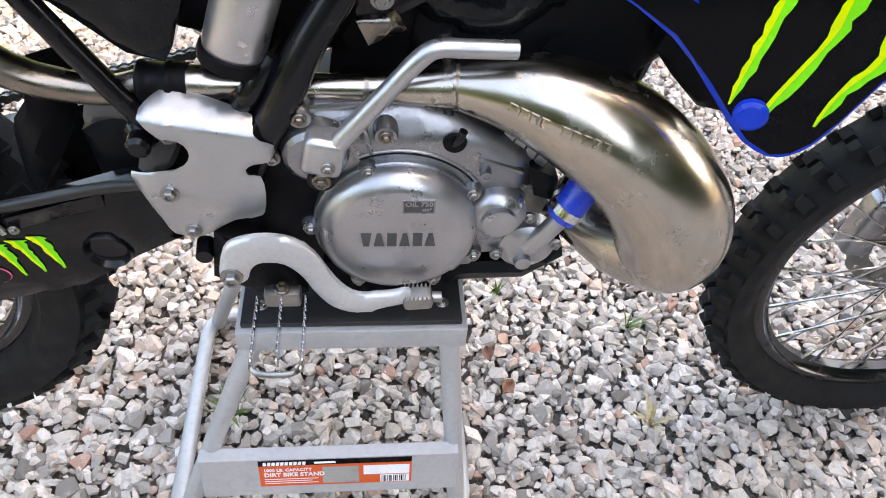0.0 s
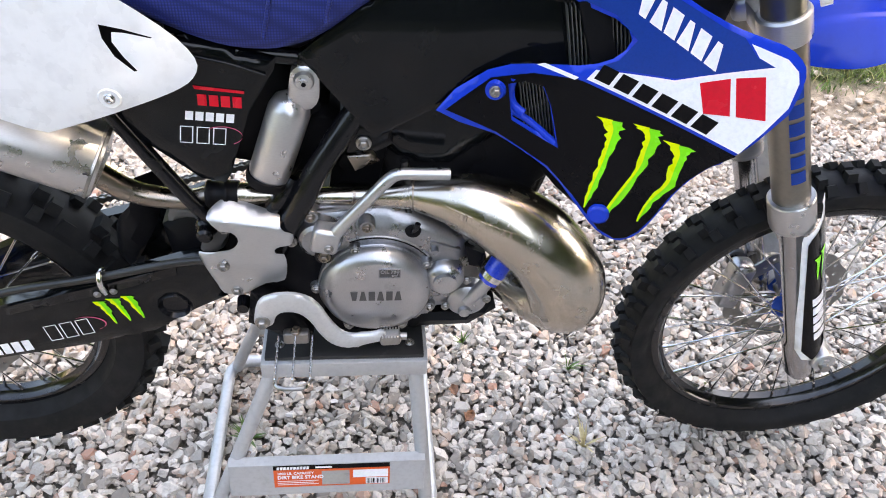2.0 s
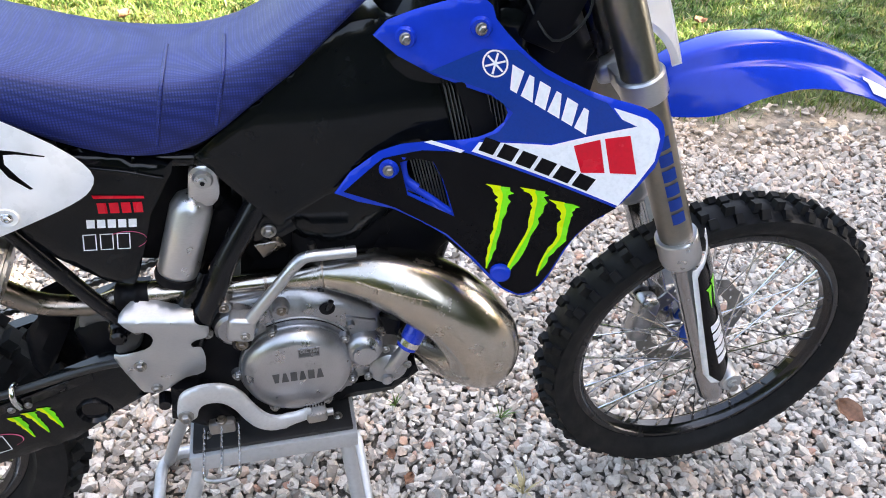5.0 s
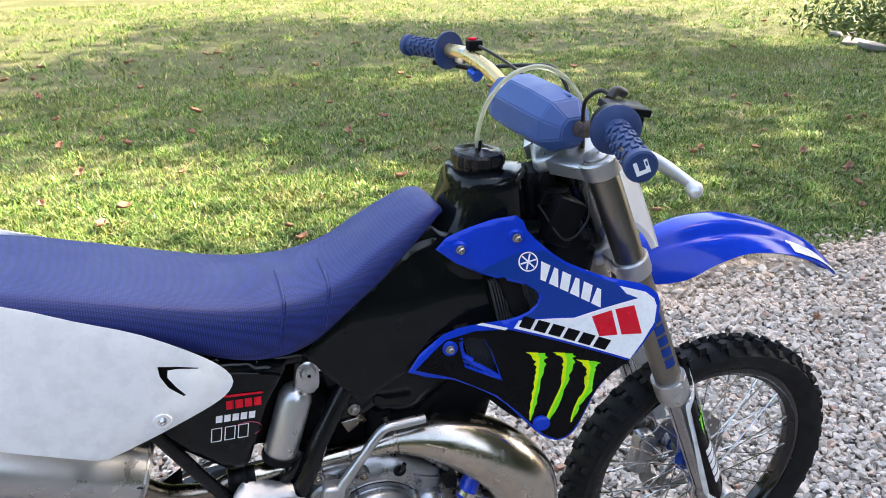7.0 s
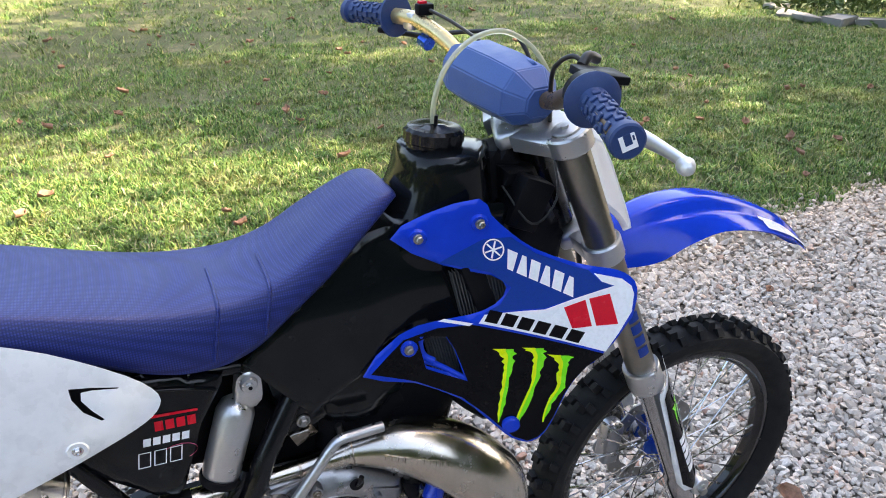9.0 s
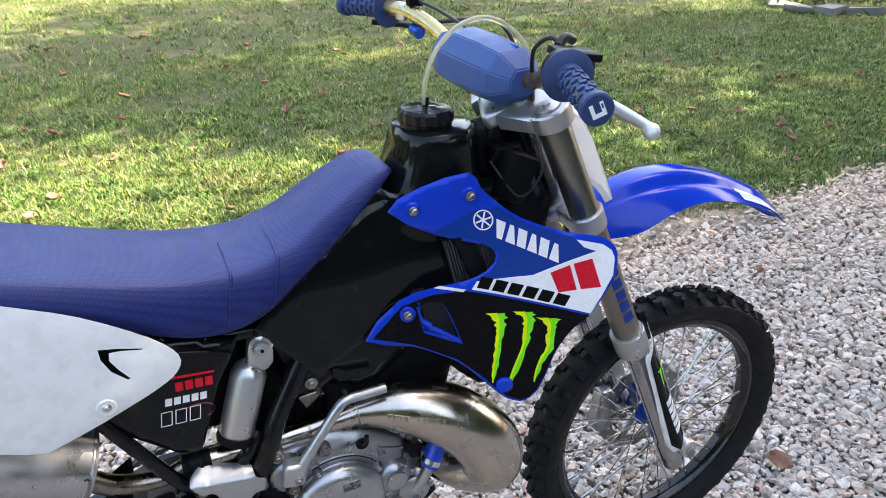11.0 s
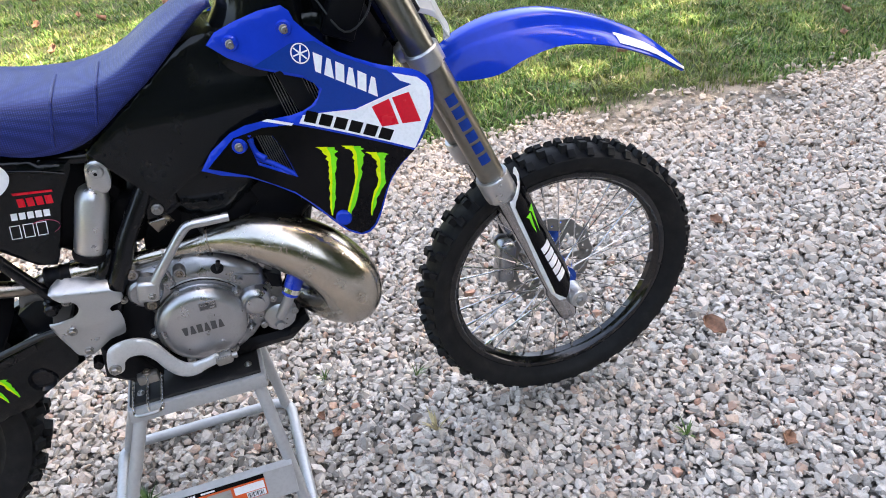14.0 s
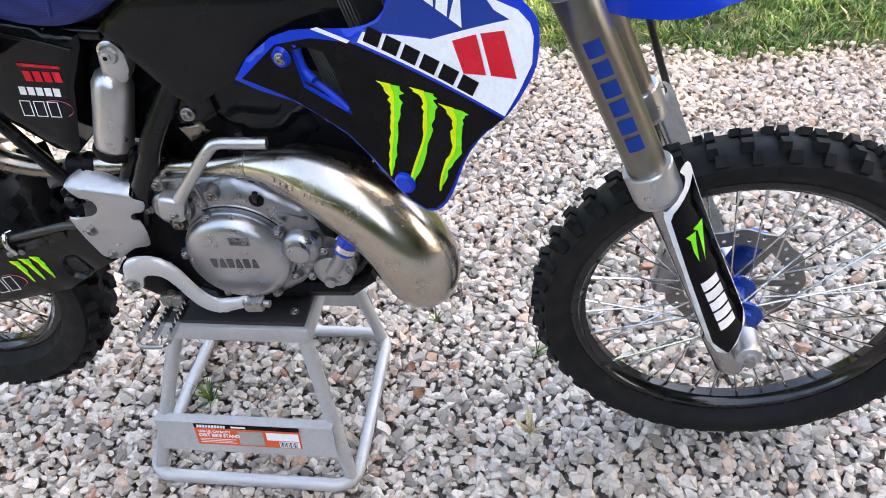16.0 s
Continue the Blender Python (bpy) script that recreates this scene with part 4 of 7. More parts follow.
def clamp(name, z, thick, r, label, fore=0.0, deep=0.055):
    bm = bmesh.new()
    d = (on_fork(0.3) - on_fork(1.2)).normalized()
    turn = Vector((0, 1, 0)).rotation_difference(d).to_matrix().to_4x4()
    for s in (-1, 1):
        lathe(bm, [(0, 0.002), (r - 0.003, 0), (r, 0.003), (r, thick - 0.003), (r - 0.003, thick), (0, thick)], 28, Matrix.Translation(on_fork(z, 0.1 * s)) @ turn)
    q = Matrix.Translation(on_fork(z, 0, fore) + d * thick / 2) @ turn @ Matrix.Rotation(radians(90), 4, "Z")
    box(bm, q @ pose(0, 0, 0), thick * 0.9, deep, 0.10, 0.011, 3)
    # webs that narrow from each ring to the middle
    ahead = Vector((-d.z, 0, d.x))
    for s in (-1, 1):
        pts = []
        for depth, r1 in ((0.0035, r - 0.006), (0.008, r - 0.002), (thick - 0.004, r - 0.002)):
            ring = on_fork(z, 0.1 * s) + d * depth
            pts += [ring + ahead * (r1 * math.cos(a)) + Vector((0, r1 * math.sin(a), 0)) for a in (2 * math.pi * i / 24 for i in range(24))]
        mid = on_fork(z, 0.042 * s, fore)
        pts += [mid + d * depth + ahead * (k * deep * 0.47) for depth in (0.004, thick * 0.9) for k in (-1, 1)]
        bmesh.ops.convex_hull(bm, input=[bm.verts.new(p) for p in pts])
    for v in [v for v in bm.verts if not v.link_faces]:
        bm.verts.remove(v)
    c = part(name, bm, ALLOY_PALE, bike, label, sharp=42)
    for s in (-1, 1):
        p = on_fork(z, 0.1 * s) + d * thick / 2
        for o in (-0.25, 0.25):
            bolt(c, p.x + 0.012, p.y - 0.028 * s + 0.0, p.z + thick * o, 0.005, way=(0.9, 0, 0.45), name="pinch_bolt")
    return c


clamp("top_clamp", 1.252, 0.034, 0.037, "silver top triple clamp", -0.024, 0.095)
clamp("lower_clamp", 1.052, 0.040, 0.0335, "silver lower triple clamp")
tube_part("steering_stem", [tuple(on_fork(1.25, 0, -0.02)), tuple(on_fork(1.02, 0, -0.02))], 0.018, BLACK_PAINT, bike)

# front number plate: white, bowed, ahead of the fork
strip("front_number_plate", [(on_fork(z, 0, 0.060 + e), (0, h, 0), (0.020, 0, 0.008)) for z, h, e in ((1.228, 0.086, -0.008), (1.222, 0.098, 0), (1.19, 0.108, 0), (1.12, 0.112, 0), (1.08, 0.112, 0), (1.064, 0.106, 0.002), (1.056, 0.098, -0.010))], WHITE_THIN, bike, 0.003, "white front number plate seen from behind", 9)


def front_fender():
    rows = smooth_line([(0.555, 1.000, 0.048, 0.030), (0.60, 1.030, 0.062, 0.062), (0.66, 1.048, 0.075, 0.072), (0.72, 1.054, 0.082, 0.052), (0.80, 1.048, 0.083, 0.034), (0.90, 1.019, 0.081, 0.025), (1.00, 0.972, 0.070, 0.022), (1.07, 0.921, 0.052, 0.016), (1.115, 0.882, 0.026, 0.010), (1.128, 0.870, 0.010, 0.004)], 4)

    def section(w, drop, out=0.0):
        g = min(0.015, w * 0.19)
        half = [(0, 0.0), (0.20, 0.0005), (0.32, -0.001), (0.41, -g * 0.55), (0.48, -g * 1.35), (0.53, -g * 1.6), (0.58, -g * 1.55 - drop * 0.03), (0.66, -g * 1.35 - drop * 0.15), (0.78, -g * 1.3 - drop * 0.38), (0.9, -g * 1.15 - drop * 0.68), (1.0, -g - drop)]
        right = [(-s * (w + out), z + out) for s, z in half[:0:-1]]
        return right + [(s * (w + out), z + out) for s, z in half]

    bm = bmesh.new()
    bridge(bm, [[bm.verts.new((x, y, z + dz)) for y, dz in section(w, drop)] for x, z, w, drop in rows], close_ring=False, caps=False)
    bmesh.ops.recalc_face_normals(bm, faces=bm.faces[:])
    bmesh.ops.solidify(bm, geom=bm.faces[:], thickness=0.003)
    f = part("front_fender", bm, BLUE, bike, "glossy blue front fender with deep ridges", sharp=70)
    bm = bmesh.new()
    bridge(bm, [[bm.verts.new((x, y, z + dz)) for y, dz in section(w, drop, 0.0016)][1:7] for x, z, w, drop in rows if x > 0.925], close_ring=False, caps=False)
    bridge(bm, [[bm.verts.new((x, y, z + dz)) for y, dz in section(w, drop, 0.0016)][-7:-1] for x, z, w, drop in rows if x > 0.925], close_ring=False, caps=False)
    bmesh.ops.recalc_face_normals(bm, faces=bm.faces[:])
    part("tip_graphic", bm, WHITE_DECAL, f, "white graphic on the fender tip", sharp=70)
    return f


front_fender()


# ---- tank, seat, side panels ----
TANK = [(0.150, 1.132), (0.22, 1.138), (0.30, 1.136), (0.338, 1.128), (0.348, 1.08), (0.36, 1.0), (0.33, 0.95), (0.24, 0.945), (0.15, 0.955), (0.115, 0.944), (0.080, 0.905), (0.050, 0.887), (0.008, 0.859), (-0.002, 0.853), (-0.010, 0.861), (-0.052, 0.914), (-0.090, 0.964), (-0.096, 0.974), (-0.086, 0.984), (0.036, 1.088), (0.095, 1.122)]


def tank_side(x, z):
    ease = lambda s: (lambda k: k * k * (3 - 2 * k))(max(0.0, min(1.0, s)))
    w = 0.098 - 0.032 * ease((z - 0.99) / 0.17)
    w -= 0.014 * ease((x - 0.08) / 0.14) * ease((1.14 - z) / 0.08)
    return -w


def tank_body():
    """The saddle of the tank, and the neck that rises from it to the filler."""
    bm = slab(bmesh.new(), [tuple(p) for p in smooth_line(TANK, 4, True)], tank_side, lambda x, z: -tank_side(x, z), (), 0.012, 0.004)
    plan = [(0.186, 0.0), (0.190, 0.040), (0.203, 0.062), (0.232, 0.0735), (0.262, 0.0765), (0.280, 0.0755), (0.292, 0.066), (0.322, 0.028), (0.334, 0.008)]
    rings = []
    levels = smooth_line([(1.03, -0.110, 0.98, 0, 0.3), (1.07, -0.088, 1.06, 0, 0.3), (1.10, -0.066, 1.085, 0, 0.25), (1.125, -0.044, 1.07, 0, 0.15), (1.15, -0.025, 1.04, 0, 0), (1.18, -0.010, 1.01, 0, 0), (1.205, -0.002, 1.0, 0, 0)], 3)
    for z, back, wide, inset, square in [tuple(q) for q in levels] + [(1.215, 0, 1.0, 0.002, 0), (1.2205, 0, 1.0, 0.006, 0), (1.2225, 0, 1.0, 0.013, 0)]:
        ring = []
        for x, y in plan:
            k = max(0.0, min(1.0, (0.29 - x) / 0.104))
            c = Vector((0.255 - x, -y, 0)).normalized() * inset
            drop = 0.004 * max(0.0, (x - 0.25) / 0.08) if z > 1.2 else 0
            full = 0.0765 * min(1.0, y / 0.0765 * 2.0) if x < 0.29 else y
            ring.append((x + back * k + 0.10 * (1.2225 - z) * (1 - k) + c.x, (y + (full - y) * square) * wide + c.y, z - drop))
        both = [(x, -y, z) for x, y, z in ring[:0:-1]] + ring
        rings.append([bm.verts.new(p) for p in both])
    bridge(bm, rings)
    bmesh.ops.recalc_face_normals(bm, faces=bm.faces[:])
    return part("fuel_tank", bm, BLACK_TANK, bike, "glossy black plastic fuel tank", sharp=38)


tank = tank_body()
slab_part("tank_underside", [(0.34, 0.99), (0.33, 0.93), (0.24, 0.89), (0.16, 0.832), (0.115, 0.796), (0.05, 0.792), (0.005, 0.825), (-0.02, 0.875), (0.05, 0.94), (0.2, 1.0)], -0.072, 0.072, BLACK_TANK, tank, "", (), 0.02, 0.014, soft=3, sharp=60)
cap_m = Matrix.Translation((0.240, 0, 1.211)) @ Matrix.Rotation(radians(-90), 4, "X") @ Matrix.Rotation(radians(4), 4, "Z")
lathe_part("filler_neck", [(0, 0), (0.042, 0), (0.042, -0.014), (0, -0.014)], BLACK_TANK, tank, cap_m)
bm = bmesh.new()
lathe(bm, [(0, 0), (0.043, 0), (0.043, -0.004), (0.0455, -0.006), (0.0455, -0.022), (0.0415, -0.027), (0.020, -0.0275), (0.015, -0.030), (0, -0.030)], 96, cap_m @ Matrix.Translation((0, -0.012, 0)))
for v in bm.verts:
    q = (cap_m.inverted() @ v.co)
    r = math.hypot(q.x, q.z)
    if r > 0.0425:
        k = 1 + 0.03 * math.cos(16 * math.atan2(q.z, q.x))
        v.co = cap_m @ Vector((q.x * k, q.y, q.z * k))
part("tank_cap", bm, BLACK_PAINT, tank, "black ribbed filler cap", sharp=30)
tube_part("vent_hose", [(0.240, 0, 1.255), (0.243, 0.0, 1.290), (0.262, 0.002, 1.335), (0.305, 0.005, 1.372), (0.36, 0.005, 1.380), (0.41, 0.0, 1.352), (0.44, -0.01, 1.30), (0.44, -0.01, 1.25)], 0.0042, HOSE, tank, "clear vent hose looping to the handlebar", 10, 6)
lathe_part("vent_nipple", [(0, 0), (0.005, 0), (0.005, -0.02), (0, -0.02)], BLACK_DULL, tank, cap_m @ Matrix.Translation((0, -0.036, 0)), 12)


def seat():
    bm, rings = bmesh.new(), []
    rows = smooth_line([(-0.794, 1.180, 1.222, 0.111), (-0.614, 1.160, 1.193, 0.114), (-0.479, 1.125, 1.166, 0.118), (-0.354, 1.078, 1.131, 0.120), (-0.220, 1.008, 1.096, 0.119), (-0.144, 0.989, 1.086, 0.116), (-0.079, 1.001, 1.086, 0.111), (-0.014, 1.044, 1.103, 0.102), (0.040, 1.080, 1.136, 0.092), (0.085, 1.118, 1.160, 0.083), (0.125, 1.150, 1.179, 0.072), (0.150, 1.166, 1.180, 0.058), (0.160, 1.165, 1.173, 0.045)], 5)
    half = [(0.88, 0.0), (0.985, 0.03), (1.02, 0.18), (1.0, 0.42), (0.955, 0.66), (0.905, 0.82), (0.875, 0.875), (0.83, 0.91), (0.74, 0.94), (0.5, 0.98), (0.2, 1.0)]
    for x, zb, zt, w in rows:
        ring = [(-s * w, zb + (zt - zb) * h) for s, h in half] + [(s * w, zb + (zt - zb) * h) for s, h in half[::-1]]
        rings.append([bm.verts.new((x, y, z)) for y, z in ring])
    bridge(bm, rings)
    bmesh.ops.recalc_face_normals(bm, faces=bm.faces[:])
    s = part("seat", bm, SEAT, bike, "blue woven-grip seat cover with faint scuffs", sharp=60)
    for x0 in (-0.138, -0.066):
        pts = []
        for q, h in ((1.02, 0.18), (1.0, 0.42), (0.955, 0.66), (0.905, 0.82), (0.83, 0.91), (0.5, 0.98), (0.0, 1.0)):
            x = x0 + 0.022 * h
            i = max(k for k in range(len(rows) - 1) if rows[k][0] <= x)
            f = (x - rows[i][0]) / (rows[i + 1][0] - rows[i][0])
            _, zb, zt, w = rows[i] + (rows[i + 1] - rows[i]) * f
            pts.append((x, -q * w * 1.003, zb + (zt - zb) * h * 1.004))
        tube_part("seam", pts, 0.0026, SEAT, s, segs=8)
    return s


seat()

PLATE = [(-0.797, 1.222), (-0.617, 1.200), (-0.480, 1.155), (-0.402, 1.119), (-0.322, 1.082), (-0.243, 1.028), (-0.211, 0.990), (-0.217, 0.964), (-0.245, 0.944), (-0.300, 0.920), (-0.352, 0.900), (-0.425, 0.876), (-0.490, 0.866), (-0.567, 0.864), (-0.697, 0.922), (-0.797, 1.012)]
plate_face = lambda x, z: -0.128 - 0.012 * math.sin(max(0.0, min(1.0, (z - 0.83) / 0.33)) * math.pi)
SLOT = [(-0.3095, 1.0285), (-0.285, 1.0235), (-0.254, 1.0145), (-0.256, 1.013), (-0.284, 1.019), (-0.297, 1.0195), (-0.299, 1.008), (-0.290, 0.990), (-0.278, 0.972), (-0.282, 0.971), (-0.300, 0.990), (-0.309, 1.012)]
plate = slab_part("side_number_plate", PLATE, plate_face, lambda x, z: plate_face(x, z) + 0.005, WHITE, bike, "white side panel with scuffs and a dark vent slot", (SLOT,), 0.022, 0.004, soft=3, sharp=50)
slab_part("vent_backing", [(-0.33, 1.03), (-0.245, 1.022), (-0.245, 0.955), (-0.33, 0.95)], -0.118, -0.115, BLACK_DULL, plate)
lathe_part("bolt_cup", [(0, 0), (0.014, 0), (0.012, -0.0022), (0.0095, -0.0012), (0, -0.0012)], WHITE, plate, Matrix.Translation((-0.317, plate_face(-0.317, 0.936), 0.936)), 24)
bolt(plate, -0.317, plate_face(-0.317, 0.936) - 0.001, 0.936, 0.0048, CHROME)
mirrored(plate, bike)

AIRBOX = [(-0.341, 0.882), (-0.271, 0.995), (-0.211, 1.000), (-0.124, 0.972), (-0.128, 0.955), (-0.164, 0.895), (-0.199, 0.795), (-0.208, 0.780), (-0.239, 0.788), (-0.296, 0.840)]
air_face = lambda x, z: -0.104
airbox = slab_part("airbox_panel", AIRBOX, air_face, 0.10, BLACK_TANK, bike, "glossy black airbox side panel with sponsor bars", (), 0.02, 0.008)
tube_part("panel_lip", [(-0.225, -0.105, 0.976), (-0.18, -0.107, 0.967), (-0.138, -0.105, 0.952)], 0.003, BLACK_TANK, airbox)
for q in (bars(4, (-0.225, 0.908), (-0.168, 0.904), 0.016, 0.0) + [[(-0.226, 0.931), (-0.166, 0.925), (-0.166, 0.929), (-0.227, 0.936)]]):
    decal_part("sponsor_bar", [q], air_face, RED_DECAL, airbox)
for q in bars(5, (-0.244, 0.887), (-0.181, 0.882), 0.013, 0.1):
    decal_part("sponsor_bar", [q], air_face, WHITE_DECAL, airbox)


def outline_bars(a, b, height, n, w=0.0014):
    out = []
    for q in bars(n, a, b, height, 0.1, 0.8):
        for i in range(4):
            (x0, z0), (x1, z1) = q[i], q[(i + 1) % 4]
            k = math.hypot(x1 - x0, z1 - z0)
            ox, oz = -(z1 - z0) / k * w, (x1 - x0) / k * w
            out.append([(x0, z0), (x1, z1), (x1 + ox, z1 + oz), (x0 + ox, z0 + oz)])
    return out


emblem = outline_bars((-0.256, 0.852), (-0.194, 0.848), 0.026, 3)
for i in range(0, len(emblem), 4):
    decal_part("outlined_emblem", emblem[i:i + 4], air_face, WHITE_DECAL, airbox)
ring_pts = [(-0.200 + 0.025 * math.cos(a), 0.863 + 0.014 * math.sin(a)) for a in (radians(-60 + 12 * i) for i in range(17))]
decal_part("pink_arc", [[ring_pts[i], ring_pts[i + 1], (ring_pts[i + 1][0] * 0.992 - 0.0016, ring_pts[i + 1][1] - 0.001), (ring_pts[i][0] * 0.992 - 0.0016, ring_pts[i][1] - 0.001)] for i in range(16)], air_face, PINK_DECAL, airbox)


# ---- radiator shroud with its graphics ----
def shroud_face(x, z):
    u, w = x - 0.3, z - 0.95
    return -0.145 - 0.37 * u + 0.122 * w - 0.708 * u * u - 0.168 * u * w


SHROUD = [(0.137, 1.114), (0.191, 1.147), (0.268, 1.166), (0.284, 1.141), (0.310, 1.113), (0.343, 1.087), (0.392, 1.067), (0.423, 1.060), (0.453, 1.056), (0.471, 1.046), (0.480, 1.028), (0.478, 0.988), (0.463, 0.950), (0.445, 0.917), (0.420, 0.888), (0.402, 0.862), (0.389, 0.836), (0.374, 0.795), (0.361, 0.766), (0.347, 0.750), (0.330, 0.744), (0.306, 0.754), (0.285, 0.775), (0.262, 0.801), (0.226, 0.837), (0.155, 0.877), (0.076, 0.904), (0.139, 0.962), (0.195, 0.976), (0.249, 0.982), (0.286, 0.997), (0.303, 1.024), (0.281, 1.045), (0.211, 1.066)]
GAP = [(0.166, 0.947), (0.186, 0.953), (0.209, 0.949), (0.221, 0.926), (0.236, 0.873), (0.206, 0.888), (0.176, 0.903)]
shroud = slab_part("radiator_shroud", SHROUD, shroud_face, lambda x, z: shroud_face(x, z) + 0.006, BLUE, bike, "glossy blue radiator shroud with racing graphics", (GAP,), 0.012, 0.004, soft=2, sharp=60)
mirrored(shroud, bike)
BLACKED = [(0.088, 0.907), (0.143, 0.954), (0.195, 0.966), (0.249, 0.966), (0.258, 0.964), (0.4405, 0.9125), (0.4165, 0.888), (0.398, 0.862), (0.385, 0.836), (0.370, 0.795), (0.357, 0.768), (0.345, 0.7545), (0.330, 0.7485), (0.308, 0.758), (0.288, 0.779), (0.265, 0.805), (0.228, 0.841), (0.157, 0.881)]
decal_part("black_graphic", [BLACKED], shroud_face, BLACK_DECAL, shroud, "glossy black lower graphic", 0.0008, 0.012, ([(0.1655, 0.948), (0.186, 0.954), (0.2095, 0.950), (0.2216, 0.926), (0.2385, 0.869), (0.206, 0.884), (0.1745, 0.900)],))
decal_part("blue_graphic", [[(0.205, 1.072), (0.280, 1.051), (0.308, 1.026), (0.292, 0.998), (0.268, 0.985), (0.356, 0.990), (0.450, 1.030), (0.430, 1.037), (0.414, 1.055), (0.392, 1.061), (0.343, 1.081), (0.309, 1.107), (0.270, 1.105)]], shroud_face, BLUE_DECAL, shroud, off=0.0008)
decal_part("white_graphic", [[(0.259, 0.968), (0.268, 0.982), (0.356, 0.988), (0.449, 1.031), (0.432, 1.037), (0.421, 1.0505), (0.458, 1.0435), (0.4705, 1.033), (0.4745, 1.020), (0.473, 0.989), (0.458, 0.951), (0.4415, 0.9165)]], shroud_face, WHITE_DECAL, shroud, off=0.0011)
decal_part("pale_flash", [[(0.197, 0.978), (0.245, 0.965), (0.250, 0.969), (0.207, 0.981)]], shroud_face, WHITE_DECAL, shroud, off=0.0016)


def rim_of(outline, w):
    """The outline as a band of width w, in short quads."""
    out, k = [], len(outline)
    cx, cz = sum(p[0] for p in outline) / k, sum(p[1] for p in outline) / k
    for i in range(k):
        a, b = outline[i], outline[(i + 1) % k]
        inner = []
        for p in (b, a):
            d = math.hypot(p[0] - cx, p[1] - cz)
            inner.append((p[0] + (cx - p[0]) / d * w, p[1] + (cz - p[1]) / d * w))
        out.append([a, b, *inner])
    return out


disc = [(0.2835 + 0.0155 * math.cos(a), 1.088 + 0.0175 * math.sin(a)) for a in (2 * math.pi * i / 24 for i in range(24))]
spokes = []
for k in range(3):
    a = math.pi * k / 3 + 0.3
    dx, dz = 0.0125 * math.cos(a), 0.014 * math.sin(a)
    nx, nz = -math.sin(a) * 0.0013, math.cos(a) * 0.0013
    spokes.append([(0.2835 - dx - nx, 1.088 - dz - nz), (0.2835 + dx - nx, 1.088 + dz - nz), (0.2835 + dx + nx, 1.088 + dz + nz), (0.2835 - dx + nx, 1.088 - dz + nz)])
decal_part("round_emblem", rim_of(disc, 0.0022) + spokes, shroud_face, WHITE_DECAL, shroud, "white ring emblem", 0.0018)
for q in tapered(bars(6, (0.300, 1.058), (0.397, 1.008), 0.031, 0.0, 0.80, up=(0.14, 0.99)), (1.1, 0.45, 1, 0.45, 1, 0.45)):
    decal_part("lettering_bar", [q], shroud_face, WHITE_DECAL, shroud, off=0.0018)
for q, w in zip(bars(6, (0.267, 0.971), (0.408, 0.929), 0.0215, 0.0, 0.8, up=(0.42, 0.9)), (1,) * 6):
    decal_part("lettering_bar", [q], shroud_face, BLACK_DECAL, shroud, off=0.0018)
for q in ([(0.394, 0.956), (0.421, 0.961), (0.411, 1.006), (0.382, 0.992)], [(0.427, 0.962), (0.456, 0.967), (0.443, 1.018), (0.416, 1.008)]):
    decal_part("red_block", [q], shroud_face, RED_DECAL, shroud, off=0.002)


def claw(parent, face, rows, off=0.002):
    """One ragged tapering stripe with a lime edge. rows: x, z, half-width from top to tip."""
    rng = random.Random(int(abs(rows[0][0]) * 1e4))
    line = smooth_line(rows, 4)
    left = [(x - w - rng.uniform(-0.25, 0.5) * w, z) for x, z, w in line]
    right = [(x + w + rng.uniform(-0.3, 0.6) * w, z) for x, z, w in line]
    mid = [(x - 0.15 * w, z) for x, z, w in line]
    c = decal_part("claw_stripe", [left + right[::-1]], face, GREEN_DECAL, parent, "jagged bright green stripe", off, 0.006)
    decal_part("lime_edge", [left + mid[::-1]], face, LIME_DECAL, c, off=off + 0.0006, step=0.006)


for x0, tip_x, tip_z in ((0.302, 0.284, 0.789), (0.346, 0.308, 0.771), (0.383, 0.353, 0.785)):
    top = 0.921 if x0 < 0.36 else 0.908
    claw(shroud, shroud_face, [(x0 - 0.004, top, 0.0125), (x0, top - 0.012, 0.0085), (x0 - 0.002, top - 0.032, 0.0062), (x0 - 0.005, top - 0.058, 0.0052), (x0 + (tip_x - x0) * 0.7, tip_z + 0.034, 0.0044), (tip_x, tip_z, 0.0010)])
    decal_part("claw_hook", [[(x0 - 0.024, top + 0.002), (x0 - 0.004, top + 0.001), (x0 - 0.006, top - 0.012), (x0 - 0.012, top - 0.005)]], shroud_face, LIME_DECAL, shroud, off=0.0023)
for x, z in ((0.176, 1.113), (0.266, 1.130), (0.150, 0.938)):
    y = shroud_face(x, z)
    m = Matrix.Translation((x, y, z)) @ pose(0, 0, 0, 0, 0, -20)
    lathe_part("bolt_cup", [(0, -0.004), (0.008, -0.004), (0.012, -0.005), (0.0145, 0.001), (0, 0.002)], BLUE, shroud, m, 20)
    bolt(shroud, x, y - 0.004, z, 0.0058)
lathe_part("plug", [(0, -0.004), (0.0115, -0.0045), (0.0150, -0.002), (0.0155, 0.003), (0, 0.003)], BLUE, shroud, Matrix.Translation((0.303, shroud_face(0.303, 0.783) - 0.003, 0.783)) @ pose(0, 0, 0, 0, 0, -20), 28, label="round blue plug")

